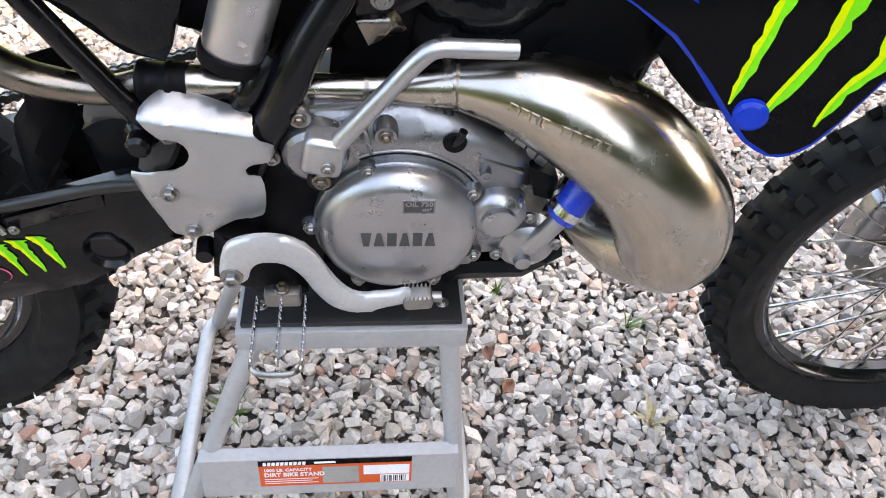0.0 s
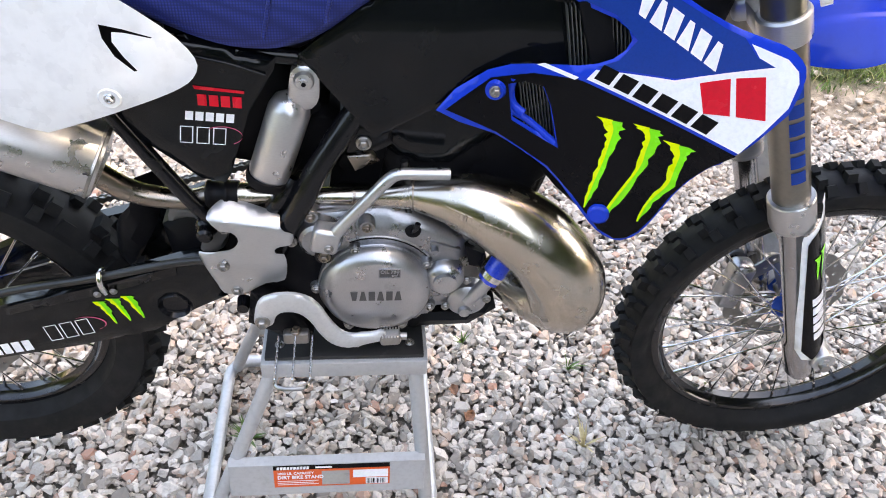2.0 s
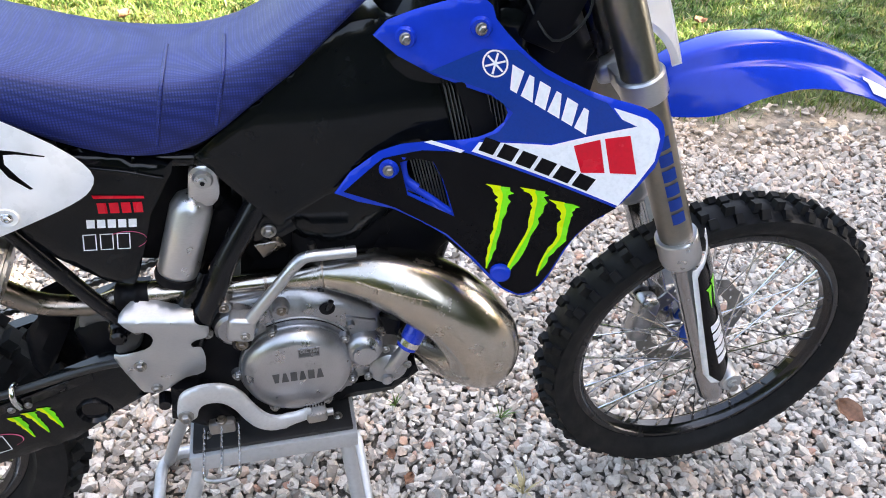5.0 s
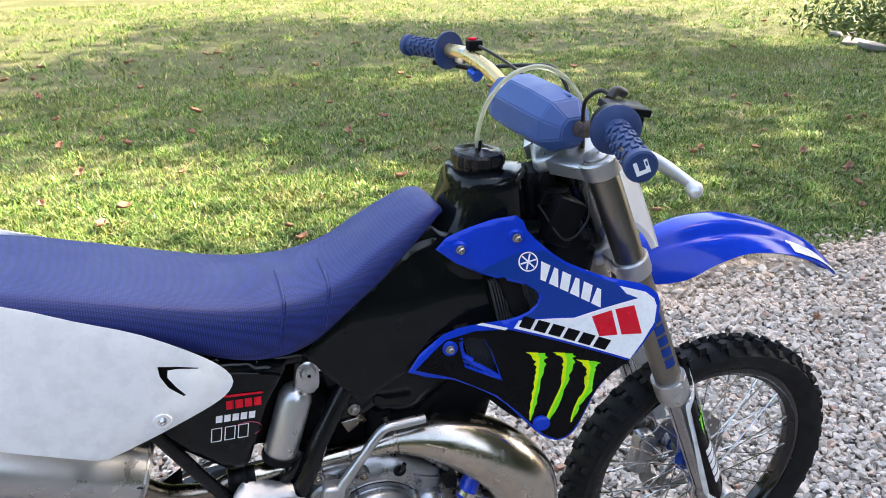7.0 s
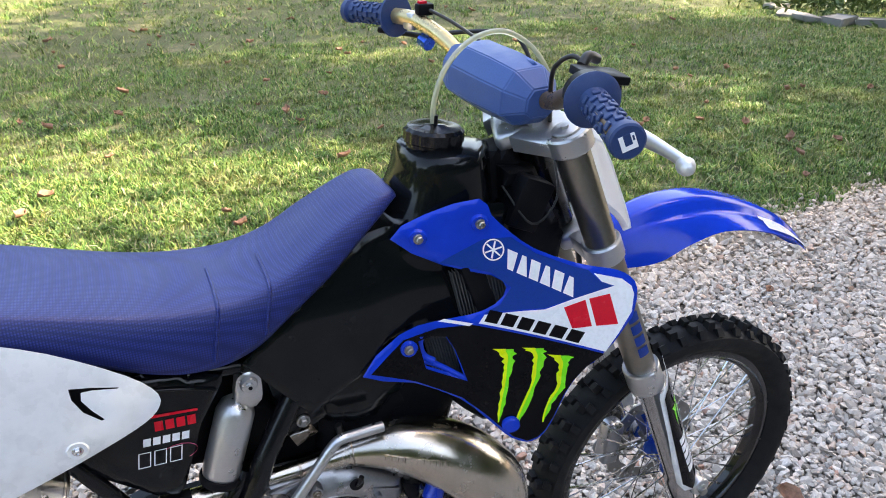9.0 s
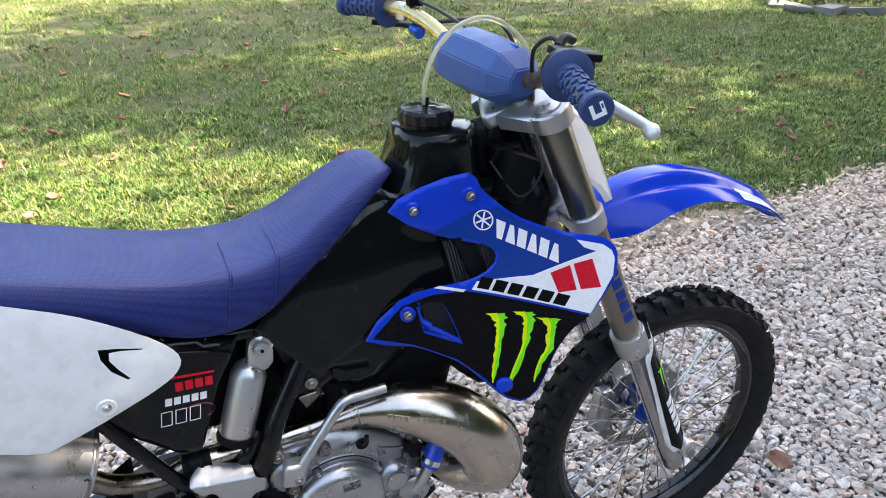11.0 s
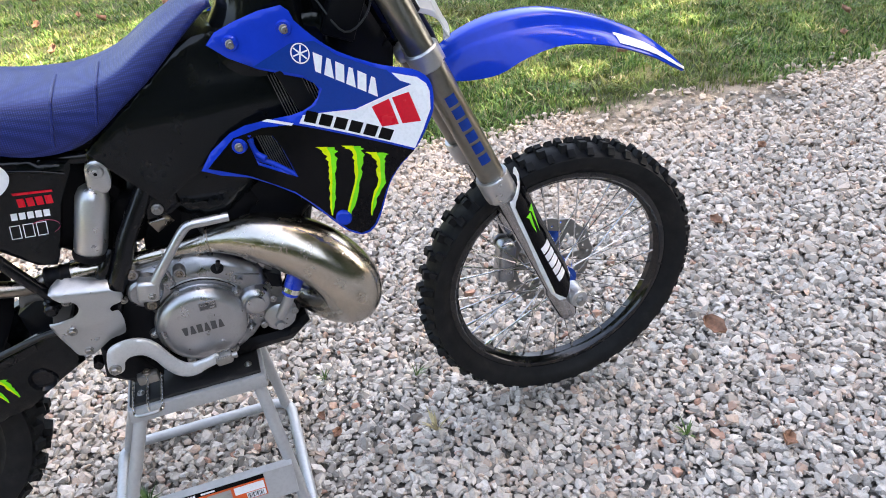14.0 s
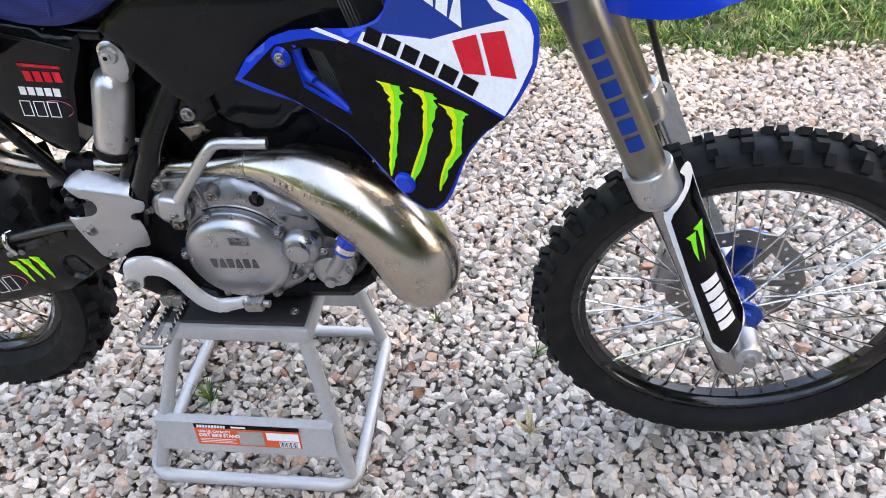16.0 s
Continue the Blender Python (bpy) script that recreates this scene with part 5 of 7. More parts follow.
# moulded bracket: an upright and a foot that crosses the opening
for pts, wide in (([(0.172, 0.956), (0.171, 0.935), (0.176, 0.917), (0.190, 0.908)], 0.0060), ([(0.146, 0.915), (0.168, 0.909), (0.196, 0.898), (0.234, 0.873)], 0.0050)):
    tube_part("bracket_arm", [(x, shroud_face(x, z) + (0.004 if k in (0, 3) else 0.010), z) for k, (x, z) in enumerate(pts)], wide, BLUE, shroud, "blue moulded bracket across the opening", 12)

# radiators behind the shrouds: a dark core with slats
for s in (1, -1):
    bm = bmesh.new()
    box(bm, Matrix.Translation((0.308, -0.075 * s, 0.925)) @ Matrix.Rotation(radians(-22), 4, "Y"), 0.035, 0.075, 0.30, 0.004)
    rad = part("radiator", bm, BLACK_DULL, bike, "dark radiator core behind louvres")
    if s > 0:
        bm = bmesh.new()
        box(bm, Matrix(), 0.0013, 0.012, 0.085, 0)
        me = bpy.data.meshes.new("louvre")
        bm.to_mesh(me)
        bm.free()
        me.materials.append(DARK_CAST)
        for x, y, z in [(0.236 + 0.0046 * i, -0.095 - 0.001 * i, 1.008 + 0.001 * i) for i in range(17)] + [(0.190 + 0.0046 * i, -0.088 - 0.0016 * i, 0.915 - 0.002 * i) for i in range(10)]:
            ob = new("louvre", me)
            ob.parent = rad
            ob.matrix_local = Matrix.Translation((x, y, z)) @ Matrix.Rotation(radians(-14), 4, "Y")

# ---- frame ----
def frame_tube(pts, r=0.014, name="frame_tube", mirror=True, mat=None, label=""):
    ob = tube_part(name, pts, r, mat or BLACK_PAINT, bike, label)
    if mirror:
        mirrored(ob, bike)
    return ob


frame_tube([(-0.006, -0.070, 0.915), (-0.040, -0.080, 0.866), (-0.083, -0.095, 0.801), (-0.105, -0.104, 0.755), (-0.129, -0.107, 0.708), (-0.150, -0.100, 0.655)], 0.0176, label="black painted frame down tube")
tube_part("reservoir_clevis", [(-0.116, -0.092, 0.786, 0.009), (-0.124, -0.096, 0.772, 0.0115), (-0.138, -0.100, 0.749, 0.0125), (-0.150, -0.098, 0.735, 0.0105)], 0.011, BLACK_PAINT, bike, "chipped black clevis beside the frame tube")
frame_tube([(-0.345, -0.098, 0.905), (-0.243, -0.10, 0.728), (-0.20, -0.095, 0.70)], 0.011, label="black subframe strut")
frame_tube([(-0.16, -0.075, 0.60), (-0.13, -0.07, 0.505), (-0.06, -0.065, 0.466), (0.12, -0.06, 0.475), (0.19, -0.05, 0.53), (0.24, -0.03, 0.72), (0.33, -0.015, 1.02)], 0.014, label="black lower cradle tube")
frame_tube([(0.33, -0.02, 1.08), (0.15, -0.05, 1.02), (0.02, -0.06, 0.95), (-0.02, -0.07, 0.90)], 0.018)
frame_tube([(-0.46, -0.10, 1.08), (-0.30, -0.10, 1.0), (-0.10, -0.08, 0.965)], 0.012)
tube_part("steering_head", [tuple(on_fork(1.22, 0, -0.022)), tuple(on_fork(1.05, 0, -0.022))], 0.030, BLACK_PAINT, bike)
bracket = slab_part("head_stay", [(-0.042, 0.818), (-0.006, 0.826), (0.004, 0.808), (-0.030, 0.791)], -0.084, -0.076, PIPE_RAW, bike, "bronze-tinted engine head stay", (), 0.01, 0.002)
bolt(bracket, -0.018, -0.086, 0.840, 0.0075)
slab_part("bracket_plate", [(-0.045, 0.872), (0.02, 0.868), (0.022, 0.835), (-0.004, 0.820), (-0.040, 0.815)], -0.083, -0.070, BLACK_PAINT, bike, "", (), 0.012, 0.004)

# frame guard: a bent plate of dull alloy with cut-outs
GUARD = [(-0.219, 0.7525), (-0.210, 0.7545), (-0.145, 0.737), (-0.137, 0.731), (-0.136, 0.724), (-0.130, 0.717), (-0.119, 0.709), (-0.122, 0.694), (-0.139, 0.690), (-0.147, 0.684), (-0.145, 0.677), (-0.134, 0.676), (-0.131, 0.655), (-0.135, 0.628), (-0.143, 0.621), (-0.166, 0.616), (-0.186, 0.602), (-0.204, 0.591), (-0.229, 0.596), (-0.237, 0.619), (-0.256, 0.672), (-0.246, 0.679), (-0.212, 0.684), (-0.199, 0.694), (-0.197, 0.706), (-0.205, 0.716), (-0.222, 0.720), (-0.236, 0.740), (-0.230, 0.748)]


def guard_face(x, z):
    """Flat plate whose top edge is folded back towards the frame."""
    fold = 0.7385 - 0.16 * (x + 0.23)
    return -0.129 - 0.004 * max(0.0, 1 - abs(z - 0.66) / 0.07) + 1.7 * max(0.0, z - fold) + 0.35 * max(0.0, -0.240 - x) + 0.5 * max(0.0, x + 0.128)


guard = slab_part("frame_guard", GUARD, guard_face, lambda x, z: guard_face(x, z) + 0.0035, ALLOY_PALE, bike, "bent brushed alloy frame guard", (), 0.006, 0.0015, soft=2, sharp=50)
bolt(guard, -0.222, -0.133, 0.656, 0.0065)
bolt(guard, -0.209, -0.130, 0.603, 0.006)

# ---- engine ----
CASE = [(-0.116, 0.722), (-0.078, 0.742), (-0.036, 0.738), (0.016, 0.738), (0.066, 0.720), (0.108, 0.693), (0.147, 0.670), (0.172, 0.648), (0.165, 0.590), (0.185, 0.560), (0.186, 0.522), (0.152, 0.516), (0.109, 0.535), (0.091, 0.520), (0.040, 0.490), (-0.040, 0.490), (-0.070, 0.560), (-0.083, 0.630), (-0.106, 0.672)]
case_face = lambda x, z: -0.108 + 0.02 * max(0.0, (z - 0.70) / 0.04) + 0.05 * max(0.0, (x - 0.12) / 0.06)
engine = slab_part("crankcase", CASE, case_face, -0.045, ALLOY_DULL, bike, "grey cast engine cases with oily grime", (), 0.012, 0.012, soft=3, sharp=60)


def on_side(x, y, z):
    return Matrix.Translation((x, y, z))


bm = bmesh.new()
lathe(bm, [(0, -0.1145), (0.0885, -0.1145), (0.0900, -0.113), (0.0905, -0.10), (0, -0.10)], 64, on_side(0.0, 0.0, 0.590))
part("cover_flange", bm, ALLOY_DULL, engine)
BOLTS_COVER = ((-0.031, 0.670), (0.077, 0.641), (-0.092, 0.591), (0.086, 0.547), (-0.043, 0.507), (0.043, 0.507))
cover = lathe_part("clutch_cover", [(0, -0.1375), (0.0665, -0.1375), (0.0700, -0.1368), (0.0765, -0.1335), (0.0825, -0.1280), (0.0852, -0.1225), (0.0860, -0.117), (0.0860, -0.11), (0, -0.11)], ALLOY_COVER, bike, on_side(0.0, 0, 0.591), 72, label="worn round alloy clutch cover with raised lettering bars", sharp=50)
bm = bmesh.new()
for q in tapered(bars(6, (-0.039, 0.5855), (0.042, 0.5855), 0.0185, 0.0, 0.74), (1.1, 0.45, 1, 0.45, 1, 0.45)):
    slab(bm, q, -0.1388, -0.137, (), 0.02)
part("raised_lettering", bm, DARK_CAST, cover)
bm = bmesh.new()
for q in ([(0.003, 0.634), (0.036, 0.634), (0.036, 0.6355), (0.003, 0.6355)], [(0.003, 0.6505), (0.036, 0.6505), (0.036, 0.652), (0.003, 0.652)], [(0.003, 0.6355), (0.0045, 0.6355), (0.0045, 0.6505), (0.003, 0.6505)], [(0.0345, 0.6355), (0.036, 0.6355), (0.036, 0.6505), (0.0345, 0.6505)]):
    slab(bm, q, -0.1392, -0.137, (), 0.02)
part("raised_box", bm, ALLOY_DULL, cover)
decal_part("box_ground", [[(0.0045, 0.6355), (0.0345, 0.6355), (0.0345, 0.6505), (0.0045, 0.6505)]], -0.1377, DARK_CAST, cover, off=0.0002)
for text, size, x, z in (("OIL 750", 0.0085, 0.0055, 0.6435), ("cm\u00b3", 0.0065, 0.0225, 0.6368)):
    words(text, size, Matrix.Translation((x, -0.1386, z)) @ Matrix.Rotation(radians(90), 4, "X"), ALLOY_COVER, cover, "raised_writing", 0.0005)
for x, z in BOLTS_COVER:
    lathe_part("boss", [(0, -0.117), (0.0085, -0.117), (0.0100, -0.111), (0.0110, -0.095), (0, -0.095)], ALLOY_DULL, engine, on_side(x, 0, z), 18)
    bolt(engine, x, -0.118, z, 0.0048)
# The far half's shade is put into its near-black colour.
slab_part("inner_case", [(-0.10, 0.50), (0.17, 0.50), (0.16, 0.60), (0.12, 0.68), (0.0, 0.71), (-0.10, 0.66)], -0.05, 0.11, BLACK_DULL, engine, "far half of the engine, near-black in place of shade", (), 0.03, 0.01)
# ridge over the clutch, kick-start housing, water pump
tube_part("cover_rib", [(0.1005 * math.cos(radians(a)), -0.108, 0.590 + 0.1005 * math.sin(radians(a))) for a in range(36, 120, 6)], 0.0018, ALLOY_COVER, engine)
tube_part("joint_line", [(0.0975 * math.cos(radians(a)), -0.1085, 0.590 + 0.0975 * math.sin(radians(a))) for a in range(36, 120, 6)], 0.0012, BLACK_PAINT, engine, segs=6)
# Recess drawn as a near-black disc, its shade put into the colour.
lathe_part("breather_recess", [(0, -0.1095), (0.011, -0.1095), (0.0125, -0.107), (0, -0.10)], BLACK_DULL, engine, on_side(0.054, 0, 0.700), 20)
tube_part("breather_spout", [(0.054, -0.108, 0.700), (0.057, -0.116, 0.712), (0.060, -0.117, 0.722)], 0.0045, BLACK_PAINT, engine, segs=10)
lathe_part("threaded_post", [(0, -0.116), (0.0032, -0.116), (0.0034, -0.118), (0.0062, -0.118), (0.0066, -0.10), (0, -0.10)], ALLOY_DULL, engine, on_side(0.088, 0, 0.664), 16)
lathe_part("kick_housing", [(0, -0.122), (0.026, -0.122), (0.031, -0.118), (0.036, -0.10), (0, -0.10)], ALLOY_DULL, engine, on_side(-0.082, 0, 0.690), 28)
for x, z in ((-0.094, 0.732), (-0.014, 0.712)):
    lathe_part("boss", [(0, -0.114), (0.0105, -0.114), (0.0120, -0.110), (0.0130, -0.095), (0, -0.095)], ALLOY_DULL, engine, on_side(x, 0, z), 18)
    bolt(engine, x, -0.115, z, 0.0050, PIPE_RAW)
for x, z, turn, long in ((-0.034, 0.716, 78, 0.060), (0.104, 0.672, 20, 0.050), (-0.060, 0.742, -6, 0.050)):
    part("casting_web", box(bmesh.new(), pose(x, -0.108, z, 0, turn, 0), long, 0.008, 0.005, 0.002), ALLOY_DULL, engine)
bolt(engine, -0.124, -0.112, 0.684, 0.006, STEEL)
lathe_part("water_pump", [(0, -0.1335), (0.0165, -0.1335), (0.0185, -0.1325), (0.0195, -0.127), (0.026, -0.124), (0.031, -0.117), (0.033, -0.10), (0, -0.10)], ALLOY_COVER, engine, on_side(0.106, 0, 0.611), 32, label="round water pump boss")
lathe_part("pump_cover", [(0, -0.118), (0.022, -0.117), (0.032, -0.110), (0.036, -0.09), (0, -0.09)], ALLOY_COVER, engine, on_side(0.147, 0, 0.552), 32)
lathe_part("drain_boss", [(0, -0.124), (0.009, -0.124), (0.011, -0.116), (0, -0.11)], ALLOY_COVER, engine, on_side(0.143, 0, 0.538), 16)
for x, z in ((0.142, 0.603), (0.112, 0.545), (0.178, 0.56)):
    bolt(engine, x, -0.114, z, 0.0048)
tube_part("water_pipe", [(0.147, -0.112, 0.556, 0.012), (0.165, -0.116, 0.585, 0.011), (0.184, -0.115, 0.618, 0.011), (0.195, -0.11, 0.635, 0.0115)], 0.011, ALLOY_COVER, engine)
hose = tube_part("radiator_hose", [(0.176, -0.1165, 0.606, 0.0175), (0.188, -0.113, 0.628, 0.018), (0.205, -0.098, 0.656, 0.0178), (0.222, -0.06, 0.69, 0.017)], 0.016, BLUE_HOSE, bike, "dark blue silicone radiator hose")
tube_part("hose_clamp", [(0.179, -0.1158, 0.6115), (0.184, -0.1143, 0.6205)], 0.0192, CHROME, hose, "steel hose clamp", 20, 0)
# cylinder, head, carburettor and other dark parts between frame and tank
# Near-black on these metal parts paints the shade between frame and engine.
slab_part("cylinder_head", [(0.11, 0.76), (0.20, 0.70), (0.265, 0.76), (0.27, 0.86), (0.14, 0.90)], -0.055, 0.055, BLACK_DULL, bike, "cylinder head under the tank, near-black in place of shade", (), 0.025, 0.015)
slab_part("cylinder", [(0.0, 0.73), (0.10, 0.70), (0.165, 0.80), (0.14, 0.88), (0.03, 0.88)], -0.062, 0.062, BLACK_DULL, bike, "engine cylinder, near-black in place of shade", (), 0.02, 0.012)
for i in range(4):
    slab_part("power_valve_cover", [(0.105 + 0.012 * i, 0.70 - 0.012 * i), (0.115 + 0.012 * i, 0.69 - 0.012 * i), (0.125 + 0.012 * i, 0.715 - 0.012 * i), (0.115 + 0.012 * i, 0.725 - 0.012 * i)], -0.095, -0.05, ALLOY_DULL, engine, "", (), 0.02, 0.003)
slab_part("coil_cover", [(0.135, 0.665), (0.168, 0.648), (0.166, 0.618), (0.145, 0.625)], -0.106, -0.06, BLACK_DULL, engine, "black plastic sensor cover", (), 0.012, 0.004)
slab_part("carburettor", [(-0.13, 0.74), (-0.05, 0.76), (-0.03, 0.84), (-0.08, 0.87), (-0.12, 0.84)], -0.045, 0.045, BLACK_DULL, bike, "carburettor with its shadow put into a near-black colour", (), 0.02, 0.015)
slab_part("shock_absorber", [(-0.17, 0.60), (-0.11, 0.60), (-0.06, 0.90), (-0.12, 0.93)], -0.04, 0.04, BLACK_DULL, bike, "rear shock absorber, near-black in place of shade", (), 0.02, 0.02)
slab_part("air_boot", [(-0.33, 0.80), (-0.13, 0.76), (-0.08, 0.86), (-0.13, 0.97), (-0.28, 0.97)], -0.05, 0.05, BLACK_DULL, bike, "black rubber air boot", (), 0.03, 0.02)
slab_part("skid_plate", [(-0.10, 0.492), (0.15, 0.492), (0.20, 0.520), (0.205, 0.50), (0.16, 0.462), (-0.09, 0.452)], -0.085, 0.085, BLACK_DULL, bike, "black skid plate under the engine", (), 0.02, 0.008)
tube_part("overflow_hose", [(0.04, -0.07, 0.80), (0.05, -0.075, 0.74), (0.047, -0.09, 0.72)], 0.006, CABLE, bike)

# kick lever, folded up
kick = tube_part("kick_lever", [(-0.066, -0.126, 0.703, 0.0105), (-0.048, -0.126, 0.728, 0.0095), (-0.014, -0.124, 0.770, 0.0088), (0.014, -0.121, 0.803, 0.0088), (0.030, -0.119, 0.8125, 0.0086), (0.056, -0.117, 0.8115, 0.0086), (0.100, -0.114, 0.8095, 0.0086)], 0.009, ALLOY, bike, "worn alloy kick-start lever, folded in", 14, 4)
part("kick_boss", box(bmesh.new(), pose(-0.0735, -0.121, 0.700, 0, 12, 0), 0.040, 0.032, 0.044, 0.008, 3), ALLOY, kick, "cast lever boss", sharp=60)
bolt(kick, -0.069, -0.137, 0.692, 0.005)
lathe_part("shaft_washer", [(0, -0.124), (0.014, -0.124), (0.015, -0.120), (0, -0.11)], BLACK_PAINT, engine, on_side(-0.077, 0, 0.665), 20)
bolt(engine, -0.077, -0.125, 0.665, 0.0065, PIPE_RAW)

# ---- exhaust ----
chamber = tube_part("expansion_chamber", [(0.050, -0.088, 0.755, 0.0225), (0.058, -0.089, 0.755, 0.0245), (0.10, -0.094, 0.752, 0.036), (0.142, -0.100, 0.744, 0.0475), (0.196, -0.110, 0.721, 0.0575), (0.251, -0.122, 0.680, 0.0615), (0.289, -0.129, 0.627, 0.064), (0.300, -0.127, 0.582, 0.061), (0.294, -0.112, 0.554, 0.052), (0.262, -0.085, 0.540, 0.044), (0.225, -0.055, 0.545, 0.034), (0.19, -0.03, 0.57, 0.026)], 0.05, NICKEL, bike, "polished nickel expansion chamber exhaust", 40, 7)
CORE = smooth_line([(0.10, -0.094, 0.752, 0.036), (0.142, -0.100, 0.744, 0.0475), (0.196, -0.110, 0.721, 0.0575), (0.251, -0.122, 0.680, 0.0615), (0.289, -0.129, 0.627, 0.064)], 12)


def chamber_side(x, z):
    """y of the chamber's outer skin."""
    best = -0.1
    for cx, cy, cz, r in CORE:
        k = r * r - (x - cx) ** 2 - (z - cz) ** 2
        if k > 0:
            best = min(best, cy - math.sqrt(k))
    return best


# raised bars pressed into the chamber where it carries its lettering
for k, q in enumerate(bars(11, (0.096, 0.756), (0.200, 0.732), 0.0088, 0.0, 0.7)):
    if k == 4:
        continue
    bm = slab(bmesh.new(), q, lambda x, z: chamber_side(x, z) - 0.0012, lambda x, z: chamber_side(x, z) + 0.002, (), 0.004)
    part("pressed_bar", bm, NICKEL, chamber, sharp=30)
tube_part("header_pipe", [(0.052, -0.088, 0.754, 0.022), (0.0, -0.086, 0.750, 0.016), (-0.03, -0.085, 0.748, 0.0135), (-0.09, -0.083, 0.747, 0.0128), (-0.15, -0.082, 0.748, 0.0128)], 0.014, NICKEL, chamber, "plated tail of the chamber", 24)
for x, y, z, r in ((0.052, -0.088, 0.7545, 0.0243), (-0.032, -0.085, 0.748, 0.0152)):
    tube_part("weld_bead", [(x - 0.002, y, z), (x + 0.002, y, z)], r, PIPE_RAW, chamber, "", 24, 0)
tube_part("pipe_joint", [(-0.12, -0.082, 0.748, 0.0145), (-0.165, -0.082, 0.749, 0.0145), (-0.17, -0.082, 0.749, 0.0165), (-0.20, -0.082, 0.749, 0.0165)], 0.015, NICKEL, chamber, "", 24, 0)
tube_part("rubber_sleeve", [(-0.195, -0.082, 0.749, 0.0185), (-0.207, -0.082, 0.749, 0.0185), (-0.209, -0.082, 0.749, 0.0205), (-0.213, -0.082, 0.749, 0.0205), (-0.215, -0.082, 0.749, 0.0185), (-0.232, -0.082, 0.749, 0.0185), (-0.234, -0.082, 0.749, 0.0205), (-0.238, -0.082, 0.749, 0.0205), (-0.24, -0.082, 0.749, 0.018)], 0.018, BLACK_DULL, chamber, "black rubber exhaust sleeve", 24, 0)
tube_part("tail_pipe", [(-0.235, -0.082, 0.749, 0.013), (-0.268, -0.084, 0.741, 0.0142), (-0.311, -0.086, 0.748, 0.0155), (-0.346, -0.090, 0.764, 0.0165), (-0.380, -0.096, 0.798, 0.0172)], 0.014, PIPE_RAW, bike, "heat-tinted steel tail pipe", 20)
d = Vector((-0.86, -0.02, 0.42)).normalized()
m = Matrix.Translation((-0.356, -0.100, 0.820)) @ Vector((0, 1, 0)).rotation_difference(d).to_matrix().to_4x4() @ Matrix.Diagonal((1.0, 1, 0.8, 1))
muffler = lathe_part("silencer", [(0, 0), (0.022, 0), (0.054, 0.004), (0.058, 0.010), (0.058, 0.30), (0, 0.30)], SILENCER, bike, m, 36, label="brushed alloy silencer under the side panel")
lathe_part("end_band", [(0.0575, 0.008), (0.0592, 0.009), (0.0592, 0.012), (0.0575, 0.013)], STEEL, muffler, m, 40, True, "folded steel end seam")
bolt(muffler, -0.366, -0.147, 0.832, 0.0055, BLACK_PAINT)

# ---- foot controls ----
PEDAL = [(-0.184, 0.566), (-0.176, 0.606), (-0.160, 0.621), (-0.132, 0.626), (-0.106, 0.620), (-0.086, 0.600), (-0.074, 0.574), (-0.060, 0.549), (-0.042, 0.534), (-0.010, 0.536), (0.012, 0.540), (0.012, 0.522), (-0.012, 0.513), (-0.044, 0.504), (-0.070, 0.515), (-0.088, 0.540), (-0.100, 0.566), (-0.117, 0.585), (-0.139, 0.588), (-0.151, 0.579), (-0.157, 0.562), (-0.170, 0.556)]
pedal = slab_part("brake_pedal", PEDAL, -0.166, -0.154, ALLOY_WHITE, bike, "curved alloy rear brake pedal", (), 0.009, 0.003, soft=3, sharp=60)
bolt(pedal, -0.171, -0.167, 0.571, 0.008)
bm = bmesh.new()
box(bm, pose(0.022, -0.160, 0.524, 0, -4, 0), 0.034, 0.022, 0.020, 0.006, 2)
for i in range(7):
    for s in (-1, 1):
        box(bm, Matrix.Translation((0.008 + 0.0046 * i, -0.160 + 0.0095 * s, 0.535)), 0.0026, 0.003, 0.006, 0, taper=0.4)
tube(bm, [(0.036, -0.160, 0.526), (0.048, -0.160, 0.526)], 0.0062, 12, 0)
part("pedal_tip", bm, STEEL, pedal, "toothed steel pedal tip")


def foot_peg():
    bm = bmesh.new()
    box(bm, Matrix.Translation((-0.125, -0.150, 0.520)), 0.040, 0.018, 0.022, 0.004)
    peg = part("foot_peg", bm, STEEL, bike, "saw-toothed steel foot peg")
    for x in (-0.152, -0.126, -0.100):
        bm = bmesh.new()
        box(bm, Matrix.Translation((x, -0.195, 0.516)), 0.0035, 0.085, 0.013, 0.0008, 1)
        for i in range(8):
            box(bm, Matrix.Translation((x, -0.158 - 0.0105 * i, 0.526)), 0.0035, 0.007, 0.009, 0, taper=0.25)
        part("toothed_rail", bm, CHROME, peg)
    bm = bmesh.new()
    tube(bm, [(-0.152, -0.232, 0.516), (-0.150, -0.244, 0.516), (-0.138, -0.250, 0.516), (-0.114, -0.250, 0.516), (-0.102, -0.244, 0.516), (-0.100, -0.232, 0.516)], 0.0035, 8, 3, 0.6)
    part("end_bow", bm, STEEL, peg)
    bolt(peg, -0.125, -0.150, 0.532, 0.006, PIPE_RAW, "pivot_bolt", (0, 0, 1))
    return peg


foot_peg()
slab_part("peg_bracket", [(-0.19, 0.60), (-0.14, 0.585), (-0.10, 0.50), (-0.13, 0.485), (-0.20, 0.53)], -0.135, -0.085, BLACK_DULL, bike, "grimy black peg bracket", (), 0.015, 0.006)
lathe_part("pedal_pivot", [(0, -0.132), (0.009, -0.132), (0.011, -0.11), (0, -0.11)], BLACK_PAINT, bike, on_side(-0.205, 0, 0.563), 20)

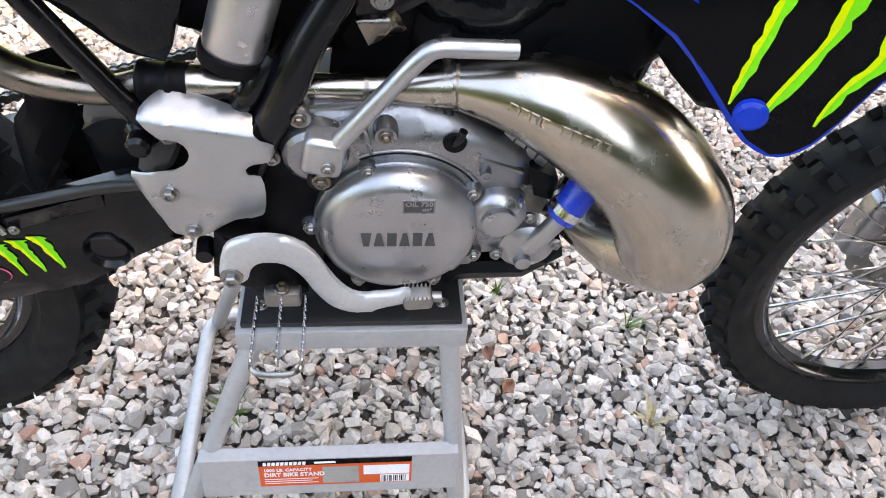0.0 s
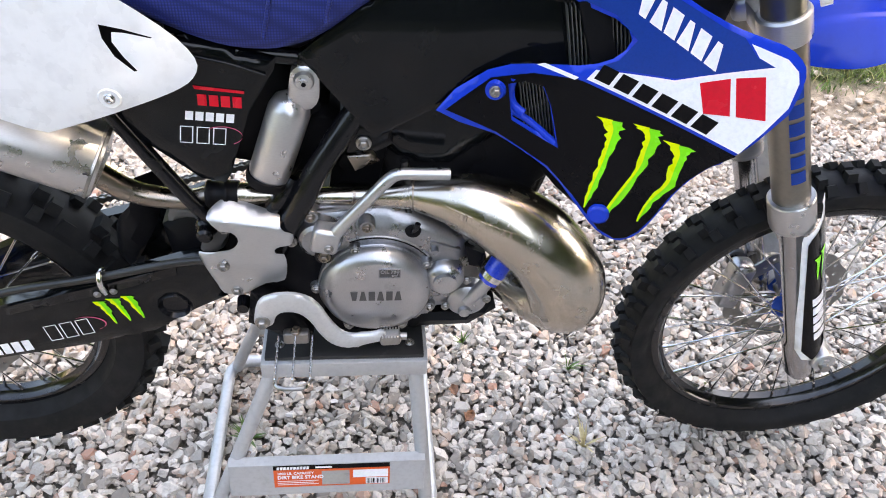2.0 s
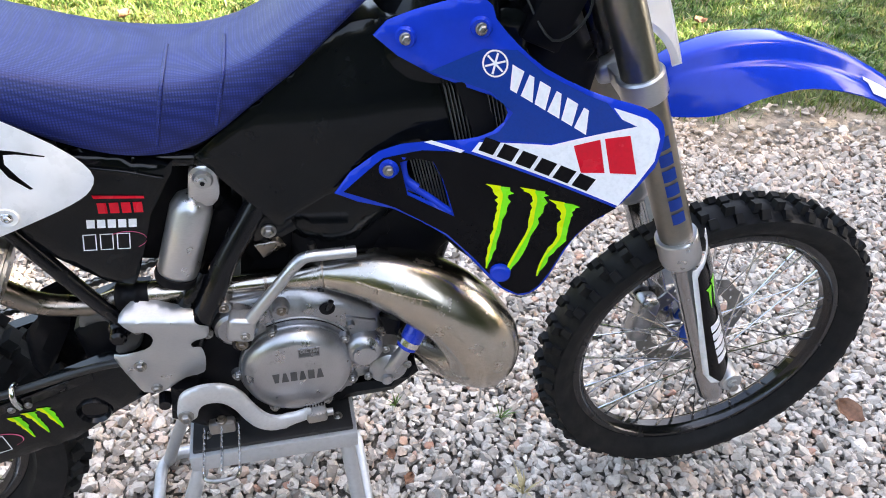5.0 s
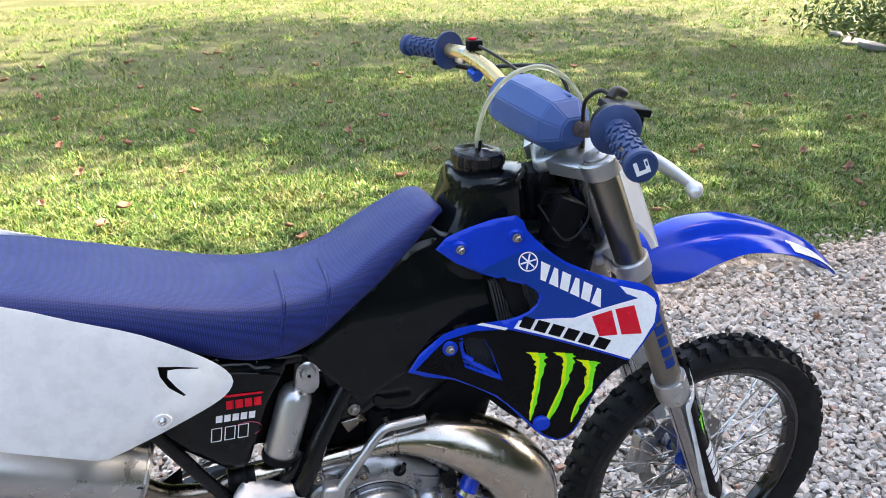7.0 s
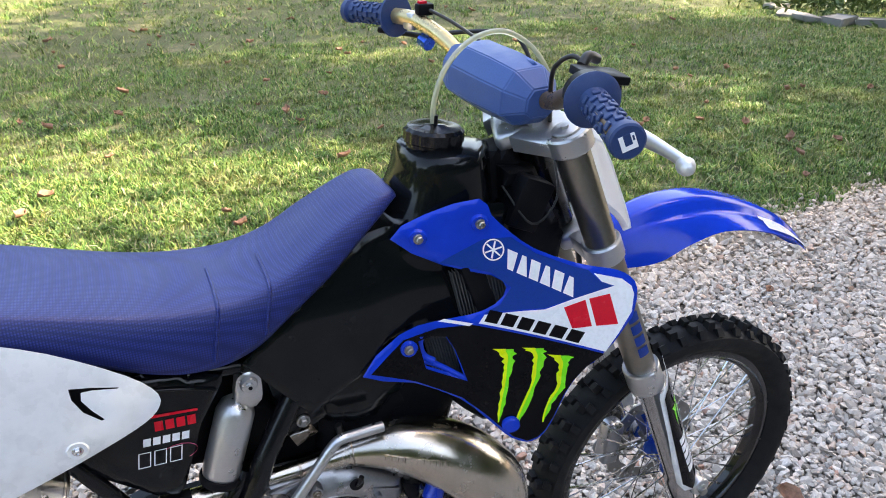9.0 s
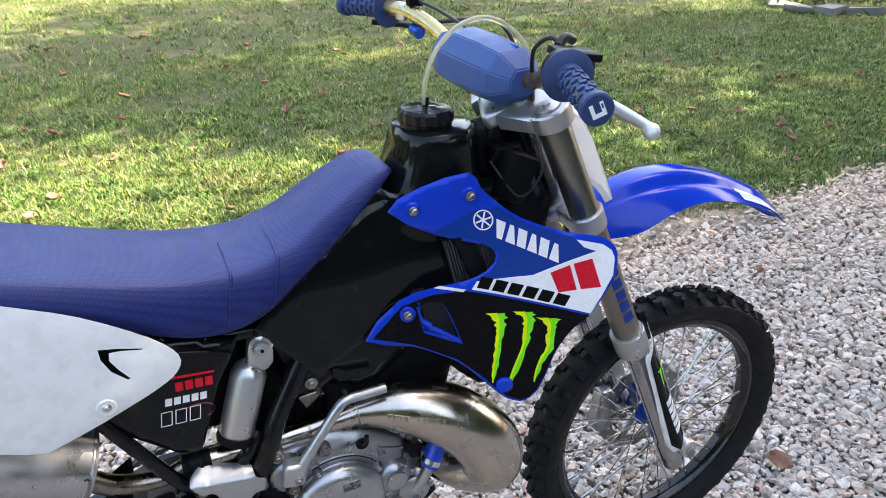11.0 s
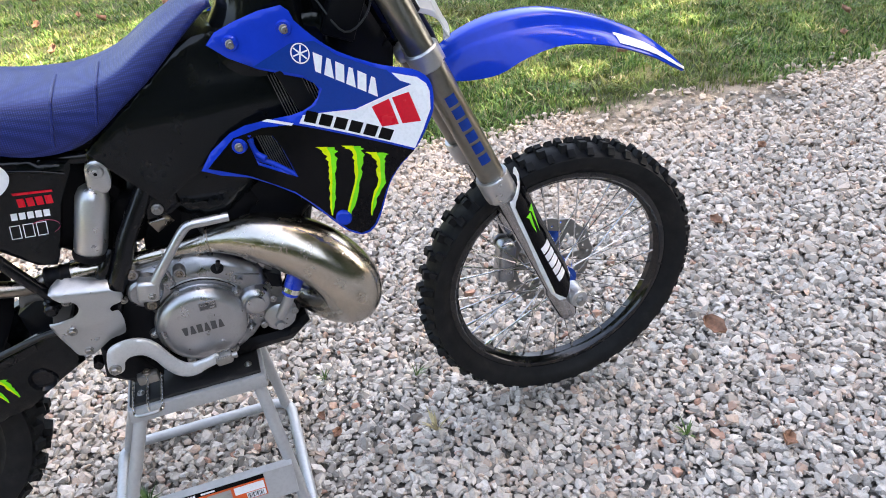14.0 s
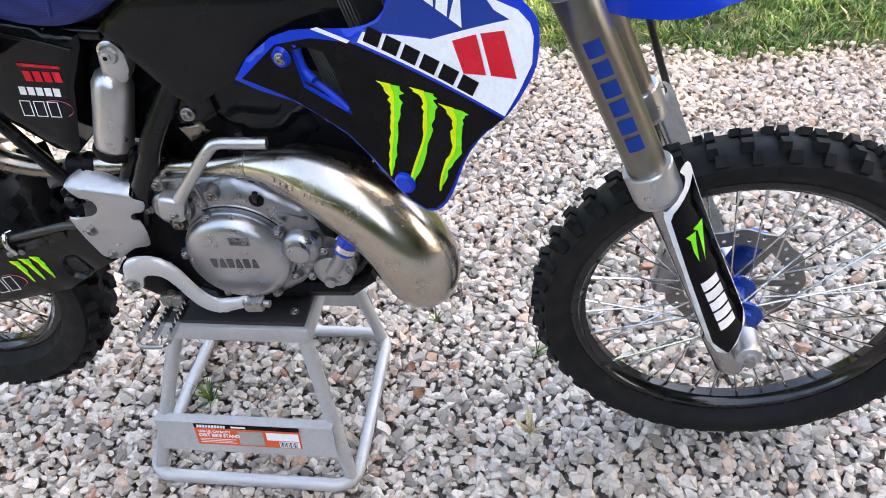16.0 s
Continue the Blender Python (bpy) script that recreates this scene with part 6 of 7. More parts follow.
# ---- swingarm and rear parts ----
ARM = [(-0.228, 0.640), (-0.275, 0.640), (-0.417, 0.590), (-0.57, 0.545), (-0.72, 0.47), (-0.76, 0.42), (-0.74, 0.38), (-0.61, 0.420), (-0.48, 0.447), (-0.355, 0.482), (-0.285, 0.530), (-0.232, 0.560)]
HOLE = [(-0.316 + 0.022 * math.cos(a), 0.540 + 0.016 * math.sin(a)) for a in (2 * math.pi * i / 16 for i in range(16))]
arm = slab_part("swingarm", ARM, -0.103, -0.068, BLACK_TANK, bike, "glossy black swingarm with graphics", (HOLE,), 0.02, 0.006)
lathe_part("arm_cap", [(0, -0.094), (0.019, -0.096), (0.024, -0.104), (0.026, -0.101), (0.026, -0.08), (0, -0.08)], BLACK_PAINT, arm, on_side(-0.316, 0, 0.540), 24)
slab_part("arm_rib", [(-0.30, 0.628), (-0.417, 0.590), (-0.57, 0.545), (-0.57, 0.528), (-0.417, 0.572), (-0.30, 0.612)], -0.108, -0.10, BLACK_PAINT, arm, "", (), 0.02, 0.004)
two = mirrored(arm, bike)
for i in range(3):
    x, z = -0.424 + 0.022 * i, 0.556 + 0.006 * i
    claw(arm, -0.103, [(x - 0.003, z, 0.008), (x + 0.002, z - 0.011, 0.0055), (x + 0.007, z - 0.026, 0.0042), (x + 0.014, z - 0.05, 0.0008)], 0.0015)
emblem = outline_bars((-0.520, 0.466), (-0.443, 0.486), 0.034, 3)
for i in range(0, len(emblem), 4):
    decal_part("outlined_emblem", emblem[i:i + 4], -0.103, WHITE_DECAL, arm)
arc = [(-0.452 + 0.026 * math.cos(a), 0.507 + 0.015 * math.sin(a)) for a in (radians(-60 + 12 * i) for i in range(17))]
decal_part("pink_arc", [[arc[i], arc[i + 1], (arc[i + 1][0] - 0.002, arc[i + 1][1] - 0.0015), (arc[i][0] - 0.002, arc[i][1] - 0.0015)] for i in range(16)], -0.103, PINK_DECAL, arm)
for q in bars(6, (-0.65, 0.424), (-0.548, 0.447), 0.024, 0.1):
    decal_part("lettering_bar", [q], -0.103, WHITE_DECAL, arm)
tube_part("brake_hose", [(-0.245, -0.118, 0.655), (-0.30, -0.112, 0.643), (-0.42, -0.100, 0.603), (-0.58, -0.09, 0.56), (-0.68, -0.085, 0.50)], 0.0065, CABLE, bike, "black rear brake hose")
clip = tube_part("hose_clip", [(-0.412, -0.104, 0.575), (-0.412, -0.112, 0.600), (-0.412, -0.104, 0.615), (-0.412, -0.092, 0.612)], 0.005, CHROME, bike, "steel hose clip on the swingarm", 8, 4)
bolt(clip, -0.400, -0.104, 0.578, 0.004)
bolt(clip, -0.425, -0.104, 0.572, 0.004)
slab_part("mud_flap", [(-0.341, 0.762), (-0.311, 0.757), (-0.314, 0.712), (-0.330, 0.666), (-0.356, 0.622), (-0.380, 0.588), (-0.403, 0.592), (-0.400, 0.622), (-0.393, 0.658), (-0.380, 0.684), (-0.358, 0.712)], lambda x, z: -0.066 + 2.2 * (x + 0.36 - 0.1 * (z - 0.66)) ** 2 * 10, lambda x, z: -0.061 + 2.2 * (x + 0.36 - 0.1 * (z - 0.66)) ** 2 * 10, BLACK_DULL, bike, "scuffed black mud flap", (), 0.02, 0.003)
slab_part("pivot_casting", [(-0.301, 0.700), (-0.296, 0.722), (-0.283, 0.730), (-0.240, 0.736), (-0.215, 0.710), (-0.222, 0.660), (-0.240, 0.640), (-0.264, 0.645), (-0.252, 0.680), (-0.264, 0.706), (-0.285, 0.704)], -0.088, -0.050, DARK_CAST, bike, "grimy grey pivot casting above the swingarm", (), 0.01, 0.006, soft=2)
slab_part("linkage", [(-0.325, 0.66), (-0.26, 0.70), (-0.17, 0.70), (-0.14, 0.60), (-0.20, 0.56), (-0.32, 0.60)], -0.06, 0.03, BLACK_DULL, bike, "dull black suspension linkage", (), 0.03, 0.02)
lathe_part("reservoir_fitting", [(0, -0.122), (0.008, -0.122), (0.012, -0.118), (0.012, -0.105), (0.016, -0.10), (0.016, -0.08), (0, -0.08)], BLACK_PAINT, bike, on_side(-0.245, 0, 0.70), 16)
bolt(bike, -0.218, -0.105, 0.707, 0.008)
res_dir = (Vector((-0.154, -0.088, 0.775)) - Vector((-0.102, -0.078, 0.925))).normalized()
rm = Matrix.Translation((-0.1035, -0.080, 0.921)) @ Vector((0, 1, 0)).rotation_difference(res_dir).to_matrix().to_4x4()
reservoir = lathe_part("shock_reservoir", [(0, 0.010), (0.014, 0.011), (0.024, 0.020), (0.0285, 0.034), (0.0285, 0.134), (0.0270, 0.141), (0.022, 0.1455), (0, 0.146)], ALLOY, bike, rm, 32, label="dull alloy shock reservoir canister", sharp=45)
lathe_part("rubber_band", [(0.0275, 0.139), (0.0300, 0.140), (0.0310, 0.146), (0.0290, 0.153), (0, 0.154), (0, 0.147)], BLACK_DULL, reservoir, rm, 32)
slab_part("reservoir_lug", [(-0.092 + 0.0180 * math.cos(radians(a)), 0.941 + 0.0180 * math.sin(radians(a))) for a in range(0, 181, 15)] + [(-0.1145, 0.912), (-0.105, 0.898), (-0.085, 0.898), (-0.0745, 0.915)], -0.098, -0.072, ALLOY, reservoir, "", (), 0.01, 0.004, soft=2)
lathe_part("lug_bolt", [(0, -0.108), (0.006, -0.108), (0.006, -0.104), (0.011, -0.103), (0.0135, -0.098), (0, -0.098)], ALLOY_PALE, reservoir, on_side(-0.092, 0, 0.941), 24)
# No hole is cut: a raised near-black hexagon paints the socket's shade.
lathe_part("bolt_socket", [(0, -0.1092), (0.0032, -0.1092), (0.0032, -0.107), (0, -0.107)], BLACK_DULL, reservoir, on_side(-0.092, 0, 0.941), 6)

# ---- handlebar and controls ----
bar = tube_part("handlebar", [(0.300, -0.372, 1.332), (0.345, -0.245, 1.341), (0.372, -0.175, 1.330), (0.385, -0.11, 1.300), (0.385, -0.05, 1.292), (0.378, 0.05, 1.292)], 0.0135, BROWN_BAR, bike, "handlebar with a darker bronze near half and a blue pad", 16)
tube_part("far_bar", [(0.378, 0.05, 1.292), (0.362, 0.11, 1.305), (0.335, 0.17, 1.345), (0.310, 0.225, 1.366), (0.288, 0.275, 1.368), (0.245, 0.395, 1.362)], 0.0135, GOLD_BAR, bar, "gold half of the bar")


def bar_pad():
    bm, rings = bmesh.new(), []
    for y, k in ((-0.084, 0.50), (-0.058, 0.97), (0.0, 1.05), (0.070, 1.02), (0.100, 0.78)):
        cx, cz = 0.360 - 0.2 * y, 1.300 + 0.12 * y
        ring = [(-0.050, -0.022), (-0.047, 0.016), (-0.026, 0.044), (0.024, 0.047), (0.048, 0.022), (0.050, -0.018), (0.024, -0.042), (-0.024, -0.042)]
        rings.append([bm.verts.new((cx + u * k, y, cz + w * k)) for u, w in ring])
    bridge(bm, rings)
    bmesh.ops.recalc_face_normals(bm, faces=bm.faces[:])
    bmesh.ops.bevel(bm, geom=bm.edges[:], offset=0.0022, segments=2, affect="EDGES")
    return part("bar_pad", bm, BLUE_PAD, bar, "faceted blue foam bar pad", sharp=20)


pad = bar_pad()
part("pad_badge", box(bmesh.new(), Matrix.Translation((0.391, -0.038, 1.3345)) @ pose(0, 0, 0, 0, 40, 0), 0.026, 0.026, 0.005, 0.0015), BLUE_PAD, pad)
for s in (-1, 1):
    bm = bmesh.new()
    box(bm, Matrix.Translation((0.392, 0.045 * s, 1.268)) @ Matrix.Rotation(radians(-20), 4, "Y"), 0.036, 0.026, 0.06, 0.006)
    part("bar_mount", bm, ALLOY, bar)


GRIP_BLOCK = bpy.data.meshes.new("grip_block")
bm = box(bmesh.new(), Matrix(), 0.0034, 0.0085, 0.0105, 0.0009, 1)
bm.to_mesh(GRIP_BLOCK)
bm.free()
GRIP_BLOCK.materials.append(BLUE_GRIP)


def grip(a, b, name):
    a, b = Vector(a), Vector(b)
    L = (b - a).length
    m = Matrix.Translation(a) @ Vector((0, 1, 0)).rotation_difference((b - a).normalized()).to_matrix().to_4x4()
    g = lathe_part(name, [(0.014, 0), (0.036, 0.0), (0.037, 0.004), (0.034, 0.007), (0.020, 0.012), (0.0165, 0.02), (0.0165, L - 0.016), (0.0215, L - 0.013), (0.0215, L - 0.002), (0.019, L), (0, L)], BLUE_GRIP, bar, m, 28, label="dark blue ribbed rubber grip")
    for i in range(7):
        for j in range(7):
            q = m @ Matrix.Rotation(2 * math.pi * (j + 0.5 * (i % 2)) / 7, 4, "Y") @ Matrix.Translation((0.0176, 0.024 + (L - 0.046) * i / 6.5, 0))
            ob = new("grip_block", GRIP_BLOCK)
            ob.parent = g
            ob.matrix_local = q
    return g, m, L


near, nm, nL = grip((0.346, -0.246, 1.3405), (0.302, -0.378, 1.331), "throttle_grip")
far, fm, fL = grip((0.292, 0.268, 1.368), (0.246, 0.395, 1.362), "left_grip")
bm = bmesh.new()
box(bm, nm @ Matrix.Translation((0, nL + 0.0006, 0)), 0.0185, 0.0010, 0.0185, 0.0)
mark = part("end_mark", bm, WHITE_DECAL, near, "white square emblem on the grip end", smooth=False)
bm = bmesh.new()
for u, w, a, b in ((0.0035, 0.0, 0.0135, 0.0085), (0.0035, -0.0068, 0.0060, 0.0022)):
    box(bm, nm @ Matrix.Translation((w, nL + 0.0013, u)), b, 0.0006, a, 0)
part("mark_centre", bm, BLUE_GRIP, mark, smooth=False)
lathe_part("throttle_housing", [(0.012, -0.034), (0.026, -0.034), (0.030, -0.028), (0.030, -0.006), (0.026, -0.002), (0.012, -0.002)], BLACK_DULL, bar, nm, 24, label="black throttle housing")
bm = bmesh.new()
box(bm, Matrix.Translation((0.384, -0.204, 1.342)) @ pose(0, 0, 0, 0, 8, -12), 0.054, 0.048, 0.028, 0.009, 3)
master = part("brake_master", bm, BLACK_DULL, bar, "black front brake master cylinder", sharp=40)
bm = bmesh.new()
box(bm, Matrix.Translation((0.386, -0.204, 1.358)) @ pose(0, 0, 0, 0, 8, -12), 0.064, 0.056, 0.012, 0.003, 2)
part("reservoir_lid", bm, BLACK_DULL, master)
tube_part("brake_lever", [(0.386, -0.215, 1.304, 0.010), (0.391, -0.26, 1.301, 0.0105), (0.391, -0.30, 1.300, 0.0100), (0.386, -0.35, 1.299, 0.0078), (0.379, -0.384, 1.299, 0.0074), (0.375, -0.392, 1.298, 0.0112), (0.371, -0.401, 1.297, 0.009), (0.369, -0.405, 1.297, 0.004)], 0.006, ALLOY_WHITE, bar, "silver front brake lever with a ball end", 12)
tube_part("throttle_cable", [(0.388, -0.165, 1.366), (0.380, -0.150, 1.372), (0.372, -0.13, 1.360), (0.375, -0.11, 1.335), (0.41, -0.06, 1.25)], 0.0035, CABLE, bar, "black throttle cable", 8)
tube_part("cable_elbow", [(0.385, -0.165, 1.362), (0.398, -0.160, 1.372), (0.416, -0.156, 1.366)], 0.0075, CABLE, bar, "", 12)
# far side: clutch perch, kill switch
bm = bmesh.new()
box(bm, Matrix.Translation((0.312, 0.235, 1.364)) @ pose(0, 0, 0, 0, 0, 20), 0.036, 0.028, 0.030, 0.006)
perch = part("clutch_perch", bm, ALLOY, bar, "silver clutch perch")
bm = bmesh.new()
box(bm, Matrix.Translation((0.322, 0.215, 1.385)), 0.03, 0.02, 0.02, 0.004)
part("switch_body", bm, BLACK_DULL, perch)
bm = bmesh.new()
box(bm, Matrix.Translation((0.318, 0.215, 1.3965)), 0.014, 0.010, 0.005, 0.001)
part("kill_button", bm, RED_DECAL, perch, "red kill button")
tube_part("clutch_lever", [(0.330, 0.225, 1.345, 0.008), (0.345, 0.26, 1.33, 0.006), (0.335, 0.32, 1.325, 0.005), (0.300, 0.38, 1.325, 0.006)], 0.006, BLACK_DULL, perch, "", 10)
tube_part("adjuster", [(0.318, 0.215, 1.335), (0.322, 0.195, 1.330)], 0.012, BLUE_METAL, perch, "blue anodised adjuster", 14, 0)
tube_part("switch_wire", [(0.326, 0.20, 1.385), (0.345, 0.155, 1.372), (0.375, 0.10, 1.345), (0.40, 0.06, 1.32)], 0.003, CABLE, bar, "", 8)
tube_part("clutch_cable", [(0.335, 0.20, 1.345), (0.40, 0.14, 1.355), (0.44, 0.10, 1.35), (0.46, 0.07, 1.27), (0.44, 0.05, 1.1)], 0.004, CABLE, bar, "", 8)
# dark parts round the steering head
bm = bmesh.new()
box(bm, Matrix.Translation((0.375, -0.055, 1.125)) @ pose(0, 0, 0, 0, 24, 0), 0.060, 0.05, 0.085, 0.006)
part("ignition_box", bm, BLACK_DULL, bike, "black ignition unit by the steering head", sharp=40)
slab_part("front_brace", [(0.30, 1.20), (0.37, 1.215), (0.43, 1.09), (0.40, 1.04), (0.33, 1.05)], -0.03, 0.03, BLACK_DULL, bike, "dark gusset behind the fork", (), 0.02, 0.01)
tube_part("tank_wire", [(0.33, -0.06, 1.16), (0.37, -0.09, 1.10), (0.42, -0.08, 1.13), (0.43, -0.05, 1.19)], 0.002, CABLE, bike, "", 6)
# front brake: hose and caliper on the far leg
tube_part("front_brake_hose", [tuple(on_fork(1.15, 0.06, 0.05)), tuple(on_fork(0.98, 0.11, 0.065)), tuple(on_fork(0.80, 0.145, 0.05)), tuple(on_fork(0.62, 0.145, 0.03)), tuple(on_fork(0.45, 0.12, -0.03))], 0.006, CABLE, bike, "black front brake hose")
bm = bmesh.new()
box(bm, Matrix.Translation((0.712, 0.058, 0.420)) @ pose(0, 0, 0, 0, 6, 0), 0.046, 0.046, 0.115, 0.014, 3)
for z in (0.345, 0.425):
    lathe(bm, [(0, 0.025), (0.019, 0.025), (0.021, 0.030), (0, 0.034)], 20, Matrix.Translation((0.714, 0.06, z + 0.035)))
part("brake_caliper", bm, ALLOY_DULL, bike, "grimy cast front brake caliper")
bm = bmesh.new()
box(bm, Matrix.Translation((0.845, 0.085, 0.425)) @ pose(0, 0, 0, 0, 20, 0), 0.05, 0.02, 0.12, 0.012)
part("disc_guard", bm, BLUE_METAL, bike, "blue disc guard mount")
lathe_part("front_axle", [(0, -0.14), (0.009, -0.14), (0.009, 0.14), (0, 0.14)], STEEL, bike, on_side(0.824, 0, 0.389), 16)

slab_part("intake_manifold", [(-0.07, 0.725), (0.055, 0.715), (0.07, 0.83), (0.02, 0.87), (-0.05, 0.86)], -0.045, 0.045, BLACK_DULL, bike, "black rubber intake manifold", (), 0.02, 0.012)
slab_part("wiring_cover", [(0.335, 1.185), (0.40, 1.175), (0.465, 1.04), (0.455, 0.97), (0.36, 0.98)], -0.05, 0.05, BLACK_DULL, bike, "black wiring cover behind the fork", (), 0.02, 0.01)

# drive chain on the far side, seen through the gaps
LINK = bpy.data.meshes.new("chain_link")
bm = bmesh.new()
for s in (-1, 1):
    for x in (-0.0065, 0.0065):
        lathe(bm, [(0, 0.004 * s), (0.0062, 0.004 * s), (0.0062, 0.0055 * s), (0, 0.0055 * s)], 12, Matrix.Translation((x, 0, 0)))
    box(bm, Matrix.Translation((0, 0.0047 * s, 0)), 0.013, 0.0015, 0.0085, 0)
for x in (-0.0065, 0.0065):
    lathe(bm, [(0, -0.004), (0.0045, -0.004), (0.0045, 0.004), (0, 0.004)], 10, Matrix.Translation((x, 0, 0)))
bm.to_mesh(LINK)
bm.free()
LINK.materials.append(BRAKE_DARK)
chain = new("drive_chain")
chain.parent = bike
tagged(chain, "oily dark drive chain")
for row, (p, q) in enumerate(((Vector((-0.12, 0.085, 0.705)), Vector((-0.66, 0.085, 0.55))), (Vector((-0.12, 0.085, 0.60)), Vector((-0.66, 0.085, 0.33))))):
    n = int((q - p).length / 0.0135)
    for i in range(n):
        ob = new("chain_link", LINK)
        ob.parent = chain
        ob.matrix_local = Matrix.Translation(p + (q - p) * i / n) @ Matrix.Rotation(math.atan2(p.z - q.z, q.x - p.x), 4, "Y") @ Matrix.Diagonal((1, 1 if i % 2 else 0.75, 1, 1))
slab_part("inner_shroud", [(0.24, 0.79), (0.26, 0.85), (0.31, 0.82), (0.352, 0.742), (0.342, 0.718), (0.30, 0.728), (0.262, 0.765)], -0.085, -0.05, BLACK_DULL, bike, "black inner shroud below the radiator", (), 0.015, 0.006)
slab_part("seat_base", [(-0.34, 0.985), (-0.10, 0.975), (0.03, 1.04), (0.0, 1.06), (-0.14, 1.01), (-0.25, 1.04), (-0.36, 1.08)], -0.09, 0.09, BLACK_DULL, bike, "black seat base and battery tray", (), 0.03, 0.01)
slab_part("frame_plate", [(-0.14, 0.70), (-0.092, 0.668), (-0.072, 0.59), (-0.085, 0.51), (-0.13, 0.49), (-0.18, 0.56)], -0.108, -0.07, BLACK_DULL, bike, "black frame plate behind the guard", (), 0.02, 0.008)


# ---- unseen trees added to shade the drive, and the woods round the garden ----
def tree(x, y, height, crown_r, crown_h, leaves, seed, groups=140, loose=0.55):
    rng = np.random.default_rng(seed)
    t = thing("unseen_shade_tree", "unseen tall broadleaf tree added to shade the drive", "tree", "shade trees", (x, y, 0))
    bm = bmesh.new()
    tube(bm, [(0, 0, -0.1, 0.34), (0.1, 0.05, 1.2, 0.25), (0.05, 0.1, height * 0.45, 0.2), (0.2, 0.0, height * 0.95, 0.05)], 0.2, 14)
    for i in range(9):
        a, z = i * 2.4, height * (0.45 + 0.05 * i)
        r = crown_r * (0.75 - 0.05 * i)
        tube(bm, [(0.08, 0.05, z, 0.09), (r * 0.5 * math.cos(a), r * 0.5 * math.sin(a), z + 0.7, 0.06), (r * math.cos(a), r * math.sin(a), z + 1.3, 0.02)], 0.05, 8)
    part("trunk", bm, BARK, t)
    clumps = rng.normal(size=(groups, 3))
    clumps *= (rng.uniform(0.2, 1.0, groups) ** 0.45 / np.linalg.norm(clumps, axis=1))[:, None] * (crown_r, crown_r, crown_h)
    p = clumps[rng.integers(0, groups, leaves)] + rng.normal(0, loose, (leaves, 3)) + (0, 0, height * 0.82)
    size = rng.uniform(0.09, 0.17, leaves)
    q = np.array([(-0.5, 0, 0), (0, -0.35, 0.05), (0.5, 0, -0.08), (0, 0.35, 0.05)]) * 2
    v = np.einsum("nij,vj->nvi", turns(rng, leaves), q) * size[:, None, None] + p[:, None]
    f = (np.array([(0, 1, 2), (0, 2, 3)])[None] + (np.arange(leaves) * 4)[:, None, None]).reshape(-1, 3)
    c = mesh_from("crown", v.reshape(-1, 3), f, FOLIAGE)
    c.parent = t
    c["kind"] = "stuff"
    return t


# Kept out of view; crowns placed so shadows and gaps land as wanted.
tree(8.3, -4.75, 10.5, 5.4, 3.0, 32000, 3)
tree(14.5, 4.2, 15.8, 5.2, 2.6, 13500, 349, 46, 0.55)
tree(16.6, -3.2, 14.0, 4.8, 2.8, 15000, 5, 60, 0.5)


def woods(name, label, a0, a1, r0, r1, top, n, size, seed):
    rng = np.random.default_rng(seed)
    a = radians(a0) + radians(a1 - a0) * rng.random(n)
    r = rng.uniform(r0, r1, n)
    up = top * (0.75 + 0.3 * np.sin(a * 5) + 0.2 * np.sin(a * 11 + 1))
    p = np.stack([r * np.cos(a) + 1, r * np.sin(a) + 3, rng.uniform(0, 1, n) ** 0.8 * up], -1)
    q = np.array([(-0.5, 0, 0), (0, -0.4, 0.1), (0.5, 0, -0.1), (0, 0.4, 0.1)]) * 2.2
    v = np.einsum("nij,vj->nvi", turns(rng, n), q) * (rng.uniform(0.7, 1.3, n) * size)[:, None, None] + p[:, None]
    f = (np.array([(0, 1, 2), (0, 2, 3)])[None] + (np.arange(n) * 4)[:, None, None]).reshape(-1, 3)
    tagged(mesh_from(name, v.reshape(-1, 3), f, FOLIAGE), label, "woods", kind="stuff")


woods("woods", "far green woods round the garden", 0, 360, 24, 32, 9, 14000, 0.7, 21)
woods("tall_woods", "tall dense trees across the drive", -118, -28, 13, 20, 8.5, 11000, 0.42, 22)


